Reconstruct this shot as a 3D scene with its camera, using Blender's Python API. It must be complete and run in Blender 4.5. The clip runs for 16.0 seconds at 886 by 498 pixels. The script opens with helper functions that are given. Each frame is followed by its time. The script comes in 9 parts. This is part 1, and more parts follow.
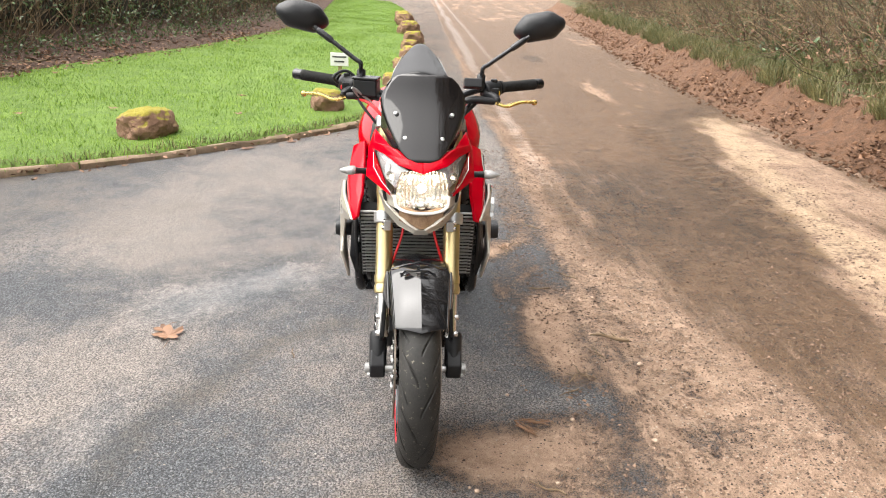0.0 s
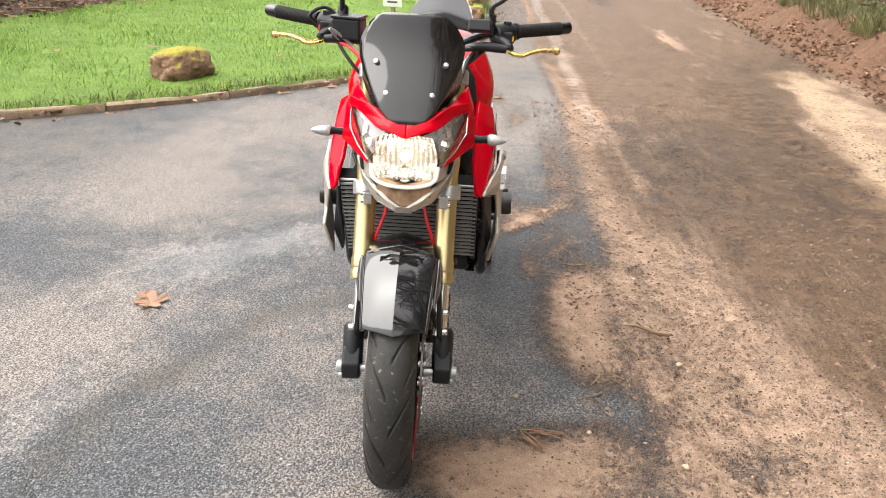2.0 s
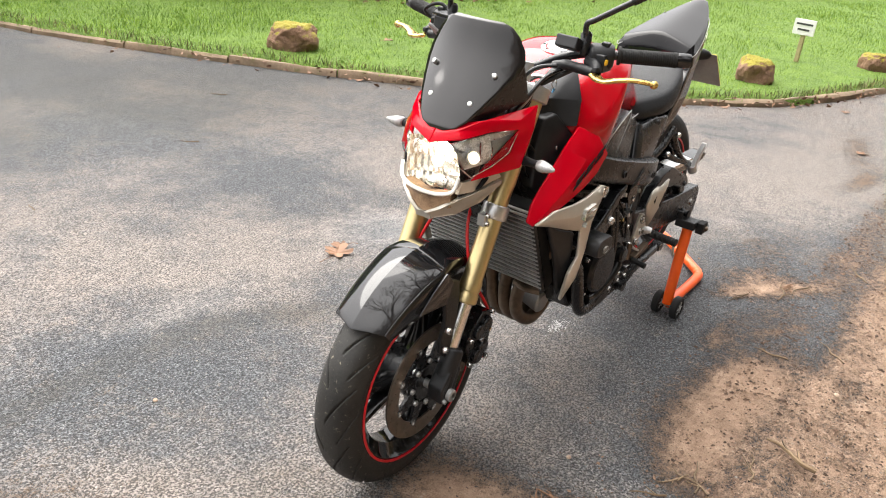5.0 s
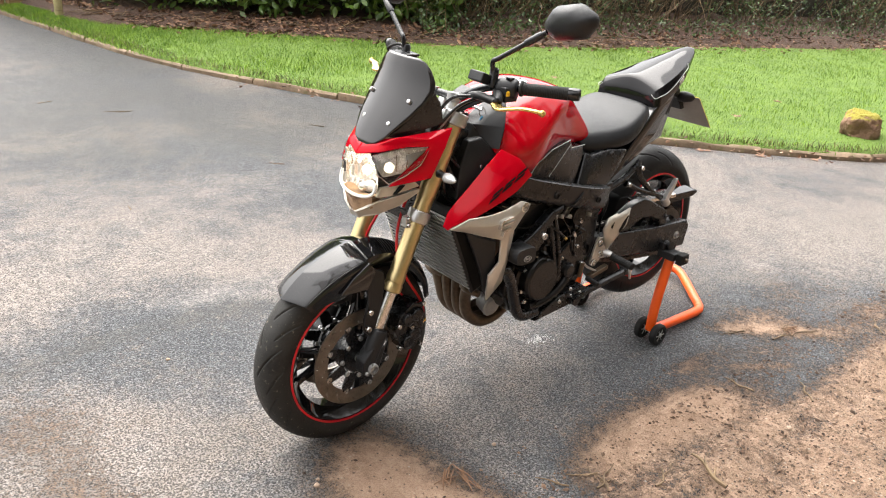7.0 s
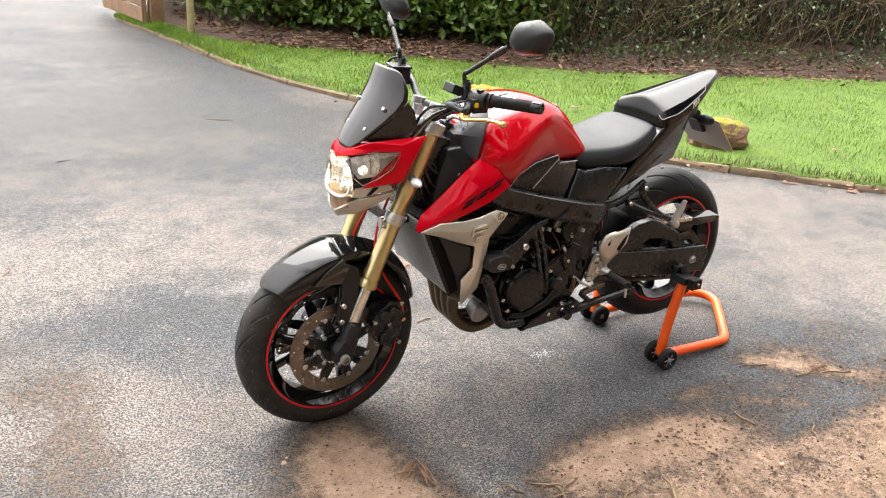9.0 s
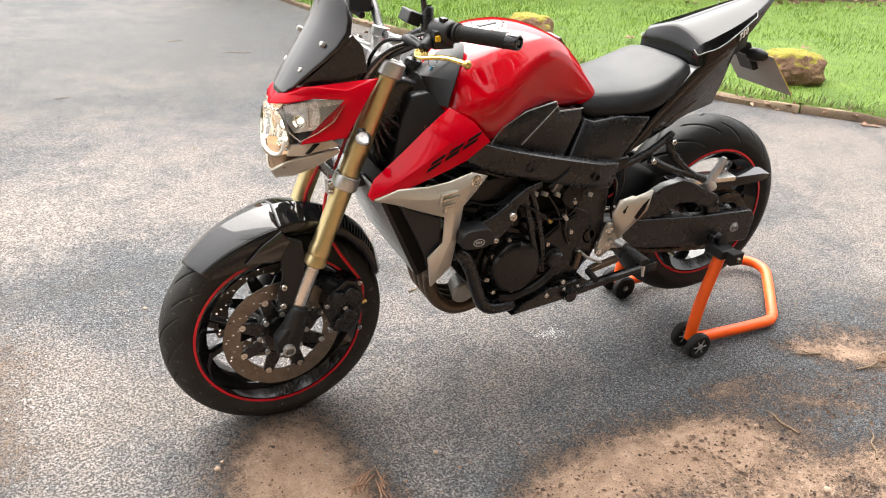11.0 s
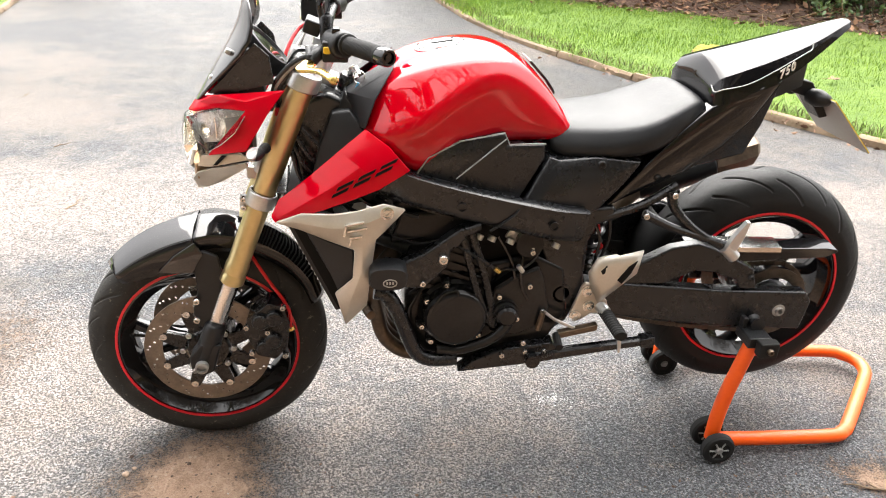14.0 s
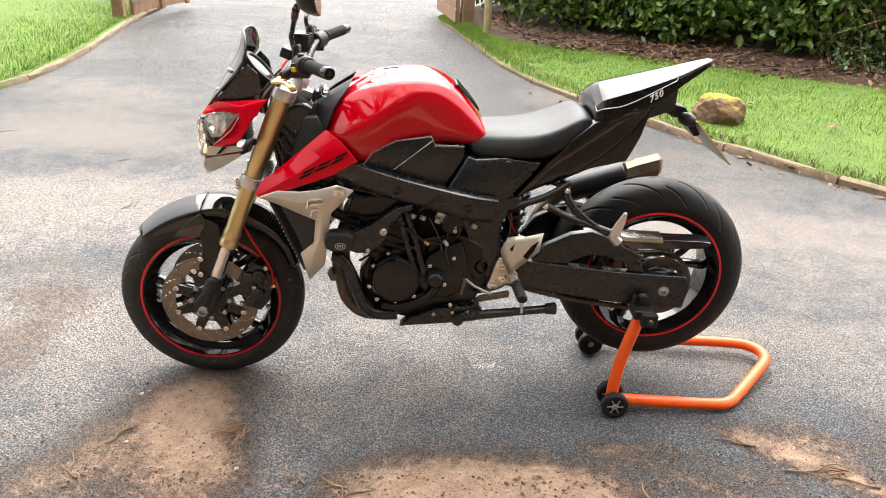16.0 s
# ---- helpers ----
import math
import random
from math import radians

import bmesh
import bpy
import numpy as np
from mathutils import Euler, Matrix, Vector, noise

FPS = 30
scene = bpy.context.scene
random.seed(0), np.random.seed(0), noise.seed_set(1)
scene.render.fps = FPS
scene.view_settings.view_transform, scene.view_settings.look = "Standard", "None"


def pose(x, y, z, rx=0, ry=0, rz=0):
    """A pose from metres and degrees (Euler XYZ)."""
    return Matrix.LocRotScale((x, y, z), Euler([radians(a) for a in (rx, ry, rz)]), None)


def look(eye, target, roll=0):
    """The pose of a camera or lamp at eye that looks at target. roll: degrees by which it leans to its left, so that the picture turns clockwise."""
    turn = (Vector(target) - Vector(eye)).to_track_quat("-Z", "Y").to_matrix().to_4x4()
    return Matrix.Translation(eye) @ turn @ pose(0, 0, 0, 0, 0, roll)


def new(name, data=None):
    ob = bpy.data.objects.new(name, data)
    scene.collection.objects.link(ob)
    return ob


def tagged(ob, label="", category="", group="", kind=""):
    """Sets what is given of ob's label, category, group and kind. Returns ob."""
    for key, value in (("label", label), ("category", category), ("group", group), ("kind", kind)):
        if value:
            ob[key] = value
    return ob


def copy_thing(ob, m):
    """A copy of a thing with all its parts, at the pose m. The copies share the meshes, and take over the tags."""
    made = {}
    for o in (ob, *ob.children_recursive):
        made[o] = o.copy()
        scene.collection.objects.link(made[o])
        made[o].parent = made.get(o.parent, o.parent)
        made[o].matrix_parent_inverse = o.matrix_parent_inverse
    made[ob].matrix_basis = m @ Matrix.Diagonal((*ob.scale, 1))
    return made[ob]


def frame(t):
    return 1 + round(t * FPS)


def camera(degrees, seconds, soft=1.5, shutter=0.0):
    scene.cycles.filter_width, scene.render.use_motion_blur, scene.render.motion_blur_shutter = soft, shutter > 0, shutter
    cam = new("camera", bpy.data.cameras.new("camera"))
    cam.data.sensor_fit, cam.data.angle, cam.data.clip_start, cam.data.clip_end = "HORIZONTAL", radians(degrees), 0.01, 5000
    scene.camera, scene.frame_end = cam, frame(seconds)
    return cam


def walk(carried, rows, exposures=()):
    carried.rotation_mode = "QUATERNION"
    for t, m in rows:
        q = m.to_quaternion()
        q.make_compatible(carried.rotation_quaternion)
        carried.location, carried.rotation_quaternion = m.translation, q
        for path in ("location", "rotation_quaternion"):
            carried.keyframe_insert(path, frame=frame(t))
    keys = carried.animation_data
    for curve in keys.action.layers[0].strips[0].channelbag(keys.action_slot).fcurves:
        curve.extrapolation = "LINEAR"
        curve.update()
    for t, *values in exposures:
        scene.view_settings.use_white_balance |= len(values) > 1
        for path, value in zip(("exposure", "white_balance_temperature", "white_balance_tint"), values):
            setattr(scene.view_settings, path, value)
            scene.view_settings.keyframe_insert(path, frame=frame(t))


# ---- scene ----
cam = camera(60.4, 16.0, soft=1.0)
PATH = [
    (0, (-2.078, 0.011, 1.43), (-0.197, -0.066, 0.754), 2.0),
    (0.5, (-1.969, -0.128, 1.422), (-0.088, -0.13, 0.744), 2.6),
    (1, (-1.867, -0.168, 1.404), (-0.003, -0.154, 0.678), 2.7),
    (1.5, (-1.757, -0.141, 1.394), (0.083, -0.133, 0.611), 2.1),
    (2, (-1.663, -0.191, 1.377), (0.163, -0.1, 0.567), 2.4),
    (2.5, (-1.548, -0.346, 1.383), (0.24, 0.037, 0.572), 4.3),
    (3, (-1.531, -0.474, 1.372), (0.174, 0.169, 0.547), 3.9),
    (3.5, (-1.551, -0.616, 1.371), (0.094, 0.144, 0.524), 3.4),
    (4, (-1.423, -0.731, 1.393), (0.162, 0.145, 0.544), 4.5),
    (4.2, (-1.336, -0.79, 1.389), (0.217, 0.138, 0.537), 5.0),
    (6.3, (-1.212, -1.437, 1.467), (0.114, -0.18, 0.654), 4.9),
    (6.5, (-1.152, -1.531, 1.468), (0.131, -0.222, 0.667), 5.0),
    (7, (-1.126, -1.673, 1.488), (0.098, -0.297, 0.707), 4.7),
    (7.5, (-1.179, -1.825, 1.501), (-0.02, -0.389, 0.73), 4.4),
    (8, (-1.14, -1.919, 1.516), (-0.063, -0.419, 0.75), 3.9),
    (8.5, (-0.973, -2.0, 1.507), (0.035, -0.44, 0.764), 4.4),
    (8.7, (-0.905, -2.033, 1.507), (0.084, -0.462, 0.764), 4.6),
    (10.8, (-0.465, -1.77, 1.445), (0.362, -0.178, 0.56), 3.1),
    (11, (-0.377, -1.749, 1.439), (0.415, -0.159, 0.521), 3.5),
    (11.5, (-0.226, -1.673, 1.41), (0.532, -0.1, 0.434), 3.6),
    (12, (-0.115, -1.513, 1.369), (0.626, 0.04, 0.349), 4.5),
    (12.5, (0.047, -1.459, 1.347), (0.638, 0.136, 0.294), 5.1),
    (13, (0.28, -1.472, 1.361), (0.705, 0.192, 0.337), 4.9),
    (13.5, (0.364, -1.569, 1.371), (0.678, 0.18, 0.452), 2.5),
    (14, (0.383, -1.745, 1.402), (0.606, 0.035, 0.518), 2.4),
    (14.5, (0.483, -1.852, 1.423), (0.631, -0.067, 0.534), 3.2),
    (15, (0.617, -1.968, 1.44), (0.703, -0.174, 0.56), 3.0),
    (15.5, (0.665, -2.09, 1.456), (0.722, -0.266, 0.638), 2.3),
    (16, (0.677, -2.322, 1.456), (0.744, -0.48, 0.679), 2.8),
]
walk(cam, [(t, look(eye, target, roll)) for t, eye, target, roll in PATH], [(0.0, 1.16), (3.0, 1.24), (4.0, 1.22), (8.0, 1.41), (11.0, 1.46), (12.5, 1.94), (13.5, 1.96), (14.5, 1.7), (16.0, 1.54)])

# ---- light ----
SUN_EL, SUN_AZ = 56.0, 82.0
world = bpy.data.worlds.new("overcast_sky")
scene.world = world
world.use_nodes = True
wn = world.node_tree.nodes
sky = wn.new("ShaderNodeTexSky")
sky.sky_type, sky.sun_disc = "NISHITA", False
sky.sun_elevation, sky.sun_rotation = radians(SUN_EL), radians(90 - SUN_AZ)
sky.dust_density, sky.air_density, sky.ozone_density = 4.0, 1.0, 1.0
pale = wn.new("ShaderNodeHueSaturation")
pale.inputs["Saturation"].default_value = 0.2
# overcast: the cloud is brightest overhead and round the hidden sun
spot = wn.new("ShaderNodeTexCoord")
height = wn.new("ShaderNodeSeparateXYZ")
world.node_tree.links.new(spot.outputs["Generated"], height.inputs[0])
rise = wn.new("ShaderNodeMapRange")
for k, v in zip(("From Min", "From Max", "To Min", "To Max"), (0.0, 1.0, 0.42, 1.15)):
    rise.inputs[k].default_value = v
world.node_tree.links.new(height.outputs[2], rise.inputs[0])
toward = wn.new("ShaderNodeVectorMath")
toward.operation = "DOT_PRODUCT"
toward.inputs[1].default_value = (math.cos(radians(SUN_AZ)) * math.cos(radians(SUN_EL)), math.sin(radians(SUN_AZ)) * math.cos(radians(SUN_EL)), math.sin(radians(SUN_EL)))
world.node_tree.links.new(spot.outputs["Generated"], toward.inputs[0])
thin = wn.new("ShaderNodeMapRange")
for k, v in zip(("From Min", "From Max", "To Min", "To Max"), (0.0, 1.0, 0.55, 1.55)):
    thin.inputs[k].default_value = v
world.node_tree.links.new(toward.outputs["Value"], thin.inputs[0])
both = wn.new("ShaderNodeMath")
both.operation = "MULTIPLY"
world.node_tree.links.new(rise.outputs[0], both.inputs[0])
world.node_tree.links.new(thin.outputs[0], both.inputs[1])
grey = wn.new("ShaderNodeMix")
grey.data_type, grey.blend_type = "RGBA", "MULTIPLY"
grey.inputs[0].default_value, grey.inputs[6].default_value = 1.0, (6.7, 6.5, 6.35, 1)
world.node_tree.links.new(both.outputs[0], grey.inputs[7])
cloud = wn.new("ShaderNodeMix")
cloud.data_type = "RGBA"
cloud.inputs[0].default_value = 0.7
world.node_tree.links.new(grey.outputs[2], cloud.inputs[7])
world.node_tree.links.new(sky.outputs[0], pale.inputs["Color"])
world.node_tree.links.new(pale.outputs[0], cloud.inputs[6])
world.node_tree.links.new(cloud.outputs[2], wn["Background"].inputs[0])
wn["Background"].inputs[1].default_value = 0.2
sun = new("sun", bpy.data.lights.new("sun", "SUN"))
sun.data.energy, sun.data.angle, sun.data.color = 2.3, radians(70), (1.0, 0.96, 0.9)
sun.matrix_world = look((20 * math.cos(radians(SUN_AZ)), 20 * math.sin(radians(SUN_AZ)), 20 * math.tan(radians(SUN_EL))), (0, 0, 0))


# ---- materials ----
class Nodes:
    """Short-hand to lay out one material's nodes."""

    def __init__(self, name):
        self.m = bpy.data.materials.new(name)
        self.m.use_nodes = True
        self.t = self.m.node_tree
        self.b = self.t.nodes["Principled BSDF"]

    def node(self, kind, **ins):
        n = self.t.nodes.new(kind)
        for k, v in ins.items():
            s = n.inputs[k.replace("_", " ")]
            if isinstance(v, bpy.types.NodeSocket):
                self.t.links.new(v, s)
            else:
                s.default_value = v
        return n

    def link(self, out, socket):
        self.t.links.new(out, self.b.inputs[socket])

    def coords(self, space="Object"):
        return self.t.nodes.new("ShaderNodeTexCoord").outputs[space]

    def noise(self, co, scale, detail=6.0, rough=0.6, dist=0.0):
        return self.node("ShaderNodeTexNoise", Vector=co, Scale=scale, Detail=detail, Roughness=rough, Distortion=dist).outputs[0]

    def ramp(self, fac, stops):
        n = self.node("ShaderNodeValToRGB", Fac=fac)
        e = n.color_ramp.elements
        while len(e) < len(stops):
            e.new(0.5)
        for el, (p, c) in zip(e, stops):
            el.position = p
            el.color = (*c, 1) if not isinstance(c, (int, float)) else (c, c, c, 1)
        return n.outputs[0]

    def mix(self, fac, a, b, kind="MIX"):
        n = self.t.nodes.new("ShaderNodeMix")
        n.data_type, n.blend_type = "RGBA", kind
        for s, v in ((n.inputs[0], fac), (n.inputs[6], a), (n.inputs[7], b)):
            if isinstance(v, bpy.types.NodeSocket):
                self.t.links.new(v, s)
            elif s.type == "RGBA":
                s.default_value = (*v, 1)
            else:
                s.default_value = v
        return n.outputs[2]

    def math(self, op, a, b=0.0, c=0.0):
        n = self.t.nodes.new("ShaderNodeMath")
        n.operation = op
        for s, v in zip(n.inputs, (a, b, c)):
            if isinstance(v, bpy.types.NodeSocket):
                self.t.links.new(v, s)
            else:
                s.default_value = v
        return n.outputs[0]

    def range(self, v, a, b, lo=0.0, hi=1.0):
        n = self.node("ShaderNodeMapRange", Value=v)
        n.interpolation_type = "SMOOTHSTEP"
        for k, x in (("From Min", a), ("From Max", b), ("To Min", lo), ("To Max", hi)):
            n.inputs[k].default_value = x
        return n.outputs[0]

    def attr(self, name):
        n = self.t.nodes.new("ShaderNodeAttribute")
        n.attribute_name = name
        return n.outputs["Fac"]

    def bump(self, height, strength, distance):
        n = self.node("ShaderNodeBump", Height=height, Strength=strength, Distance=distance)
        self.link(n.outputs[0], "Normal")
        return n


def mat(name, c1, c2=None, scale=8.0, rough=(0.4, 0.6), metal=0.0, bump=0.0, bscale=200.0, coat=0.0, spread=0.0, grime=None, sheen=None):
    """A surface of two close tones, uneven gloss, fine relief, and dirt where grime gives its colour and amount."""
    k = Nodes(name)
    co = k.coords()
    n1, n2 = k.noise(co, scale), k.noise(co, scale * 9, 4.0)
    both = k.math("ADD", k.math("MULTIPLY", n1, 0.65), k.math("MULTIPLY", n2, 0.35))
    col = k.ramp(both, [(0.35, c1), (0.65, c2 or c1)])
    if spread:
        r = k.t.nodes.new("ShaderNodeObjectInfo").outputs["Random"]
        g = k.t.nodes.new("ShaderNodeNewGeometry").outputs["Random Per Island"]
        v = k.math("ADD", 1 - spread, k.math("MULTIPLY", k.math("FRACT", k.math("ADD", r, g)), 2 * spread))
        col = k.mix(1.0, col, v, "MULTIPLY")
    ro = k.range(both, 0.3, 0.7, *rough)
    if grime:
        dust = k.range(k.noise(co, grime[2] if len(grime) > 2 else 11.0, 9.0, 0.7), 0.62 - grime[1], 0.8 - grime[1])
        col = k.mix(dust, col, grime[0])
        ro = k.math("MAXIMUM", ro, k.math("MULTIPLY", dust, 0.85))
    k.link(col, "Base Color")
    k.link(ro, "Roughness")
    k.b.inputs["Metallic"].default_value = metal
    if sheen is not None:
        k.b.inputs["Specular IOR Level"].default_value = sheen
    if coat:
        k.b.inputs["Coat Weight"].default_value, k.b.inputs["Coat Roughness"].default_value, k.b.inputs["Coat IOR"].default_value = coat, 0.03, 1.52
    if bump:
        k.bump(k.noise(co, bscale, 3.0), bump, 0.002)
    return k.m


def ground_material():
    """Tarmac, its silt film, red mud, gravel, sand and wet places: the sheet's own amounts of each, broken up by noise."""
    k = Nodes("tarmac_and_mud")
    co = k.coords()
    def around(n, amount):
        return k.math("MULTIPLY", k.math("SUBTRACT", n, 0.5), amount)
    def total(*v):
        out = v[0]
        for x in v[1:]:
            out = k.math("ADD", out, x)
        return out
    n_big, n_mid, n_fine, n_grain = k.noise(co, 0.9, 8, 0.62), k.noise(co, 4.5, 9, 0.68), k.noise(co, 34.0, 7, 0.75), k.noise(co, 230.0, 4, 0.7)
    cells = k.node("ShaderNodeTexVoronoi", Vector=co, Scale=185.0)
    small = k.node("ShaderNodeTexVoronoi", Vector=co, Scale=370.0)
    stone = cells.outputs["Distance"]
    tone = k.node("ShaderNodeSeparateColor", Color=cells.outputs["Color"]).outputs[0]
    tone2 = k.node("ShaderNodeSeparateColor", Color=small.outputs["Color"]).outputs[0]
    # aggregate: most chips dark, some pale, black pits between them
    tar = k.ramp(total(k.math("MULTIPLY", tone, 0.62), k.math("MULTIPLY", tone2, 0.38)), [(0.12, (0.05, 0.054, 0.06)), (0.45, (0.1, 0.106, 0.116)), (0.72, (0.152, 0.16, 0.17)), (0.92, (0.26, 0.265, 0.268))])
    hole = k.range(total(k.noise(co, 140.0, 4, 0.65), k.math("MULTIPLY", stone, 0.2)), 0.585, 0.66)
    # pale silt, thickest on the chips' tops
    film = k.range(total(k.attr("film"), around(n_big, 0.7), around(n_mid, 1.15), around(n_fine, 0.75), around(n_grain, 0.35)), 0.3, 0.94, 0.0, 0.86)
    silt = k.ramp(total(k.math("MULTIPLY", n_fine, 0.5), k.math("MULTIPLY", n_grain, 0.3), k.math("MULTIPLY", tone, 0.2)), [(0.33, (0.225, 0.194, 0.172)), (0.5, (0.35, 0.303, 0.27)), (0.67, (0.48, 0.42, 0.376))])
    tar = k.mix(film, tar, silt)
    # the pits are blackened in the colour as well as sunk in the relief
    tar = k.mix(k.math("MULTIPLY", hole, 0.72), tar, (0.022, 0.022, 0.022))
    # clay, the shade of its hollows partly in its tones, and the stones pressed into it
    mud = k.range(total(k.attr("mud"), around(n_mid, 0.85), around(n_fine, 1.5), around(n_grain, 1.5), k.math("MULTIPLY", tone, 0.2)), 0.34, 0.9, 0.0, 0.94)
    clay = k.ramp(total(k.math("MULTIPLY", k.noise(co, 9.0, 8, 0.7), 0.3), k.math("MULTIPLY", n_fine, 0.35), k.math("MULTIPLY", n_grain, 0.35)), [(0.36, (0.185, 0.112, 0.071)), (0.47, (0.345, 0.226, 0.154)), (0.56, (0.455, 0.312, 0.22)), (0.66, (0.6, 0.45, 0.335))])
    gravel = k.node("ShaderNodeTexVoronoi", Vector=co, Scale=82.0)
    g_tone = k.node("ShaderNodeSeparateColor", Color=gravel.outputs["Color"])
    g_near = k.range(total(gravel.outputs["Distance"], around(n_grain, 0.4)), 0.2, 0.42, 1.0, 0.0)
    strewn = k.range(total(k.attr("stony"), around(n_mid, 0.9), around(n_fine, 0.3)), 0.3, 0.75)
    on_stone = k.math("MULTIPLY", k.math("MULTIPLY", g_near, strewn), k.range(g_tone.outputs[1], 0.3, 0.4))
    clay = k.mix(k.math("MULTIPLY", on_stone, 0.92), clay, k.ramp(g_tone.outputs[0], [(0.1, (0.045, 0.034, 0.028)), (0.55, (0.22, 0.155, 0.11)), (0.95, (0.6, 0.5, 0.4))]))
    crumbs = k.node("ShaderNodeTexVoronoi", Vector=co, Scale=64.0)
    # dark grit, which also gives the shade of small pockets in the mud
    grit = k.math("MULTIPLY", k.range(total(crumbs.outputs["Distance"], around(n_grain, 0.6)), 0.16, 0.27, 1.0, 0.0), k.range(k.node("ShaderNodeSeparateColor", Color=crumbs.outputs["Color"]).outputs[1], 0.26, 0.2))
    clay = k.mix(k.math("MULTIPLY", grit, 0.75), clay, (0.04, 0.031, 0.026))
    sand = k.range(total(k.attr("sand"), around(n_fine, 0.6), around(n_mid, 1.1)), 0.3, 0.62)
    clay = k.mix(sand, clay, k.ramp(total(k.math("MULTIPLY", n_fine, 0.6), k.math("MULTIPLY", n_grain, 0.4)), [(0.35, (0.32, 0.21, 0.13)), (0.65, (0.66, 0.49, 0.335))]))
    drawn = k.noise(k.node("ShaderNodeMapping", Vector=co, Scale=(0.14, 1.0, 1.0)).outputs[0], 9.0, 7, 0.72)
    on_lane = k.range(k.attr("stony"), 0.5, 0.85)
    damp = k.range(total(k.attr("damp"), k.math("MULTIPLY", on_lane, around(drawn, 1.3)), around(n_big, 0.7), around(n_mid, 0.7), around(n_fine, 0.35)), 0.4, 0.85)
    clay = k.mix(damp, clay, (0.4, 0.35, 0.275), "MULTIPLY")
    tar = k.mix(damp, tar, (0.5, 0.475, 0.43), "MULTIPLY")
    k.link(k.mix(mud, tar, clay), "Base Color")
    slick = k.range(total(k.attr("slick"), around(n_mid, 1.0), around(n_fine, 0.9), around(n_grain, 0.3)), 0.4, 1.0)
    rough_tar = k.mix(damp, k.range(n_fine, 0.3, 0.7, 0.55, 0.78), k.range(stone, 0.0, 0.5, 0.34, 0.5))
    rough_mud = k.mix(damp, k.range(n_fine, 0.3, 0.7, 0.72, 0.92), k.range(n_fine, 0.3, 0.7, 0.5, 0.7))
    k.link(k.mix(slick, k.mix(mud, rough_tar, rough_mud), k.range(n_grain, 0.3, 0.7, 0.26, 0.42)), "Roughness")
    h_tar = total(k.math("MULTIPLY", k.math("SUBTRACT", 0.6, stone), 0.62), k.math("MULTIPLY", n_grain, 0.35), k.math("MULTIPLY", hole, -0.7))
    clod = k.math("ABSOLUTE", k.math("SUBTRACT", k.noise(co, 17.0, 6, 0.62), 0.5))
    h_mud = total(k.math("MULTIPLY", clod, 9.0), k.math("MULTIPLY", n_fine, 2.4), k.math("MULTIPLY", n_grain, 1.3), k.math("MULTIPLY", on_stone, 1.1), k.math("MULTIPLY", grit, 0.6))
    relief = k.bump(k.mix(mud, h_tar, h_mud), 1.0, 0.0062)
    k.t.links.new(k.math("SUBTRACT", 1.0, k.math("MULTIPLY", slick, 0.3)), relief.inputs["Strength"])
    k.link(k.math("MAXIMUM", k.range(damp, 0.0, 1.0, 0.24, 0.4), k.range(slick, 0.0, 1.0, 0.24, 0.66)), "Specular IOR Level")
    return k.m


def earth_material(name, dark, light, scale=6.0):
    k = Nodes(name)
    co = k.coords()
    a, b = k.noise(co, scale, 8, 0.7), k.noise(co, scale * 7, 6, 0.7)
    k.link(k.ramp(k.math("ADD", k.math("MULTIPLY", a, 0.6), k.math("MULTIPLY", b, 0.4)), [(0.32, dark), (0.68, light)]), "Base Color")
    k.b.inputs["Roughness"].default_value = 0.9
    k.bump(b, 0.9, 0.03)
    return k.m


def leaf_material(name, dark, light, rough=0.45, through=0.25):
    k = Nodes(name)
    r = k.t.nodes.new("ShaderNodeNewGeometry").outputs["Random Per Island"]
    col = k.ramp(r, [(0.0, dark), (1.0, light)])
    k.link(k.mix(k.range(k.noise(k.coords(), 2.2, 5, 0.7), 0.38, 0.66, 0.0, 0.6), col, dark), "Base Color")
    k.b.inputs["Roughness"].default_value = rough
    k.b.inputs["Subsurface Weight"].default_value = 0.0
    return k.m


def stone_material():
    k = Nodes("mossy_sandstone")
    co = k.coords()
    n = k.noise(co, 9.0, 8, 0.7)
    rock = k.ramp(n, [(0.3, (0.13, 0.07, 0.045)), (0.7, (0.31, 0.18, 0.115))])
    up = k.node("ShaderNodeSeparateXYZ", Vector=k.t.nodes.new("ShaderNodeNewGeometry").outputs["Normal"]).outputs[2]
    moss = k.range(k.math("ADD", up, k.math("MULTIPLY", k.math("SUBTRACT", k.noise(co, 13.0, 6), 0.5), 1.6)), 0.5, 0.85)
    k.link(k.mix(moss, rock, k.mix(k.noise(co, 60.0), (0.12, 0.11, 0.01), (0.36, 0.3, 0.03))), "Base Color")
    k.b.inputs["Roughness"].default_value = 0.9
    k.bump(k.noise(co, 40.0, 6, 0.7), 0.8, 0.02)
    return k.m


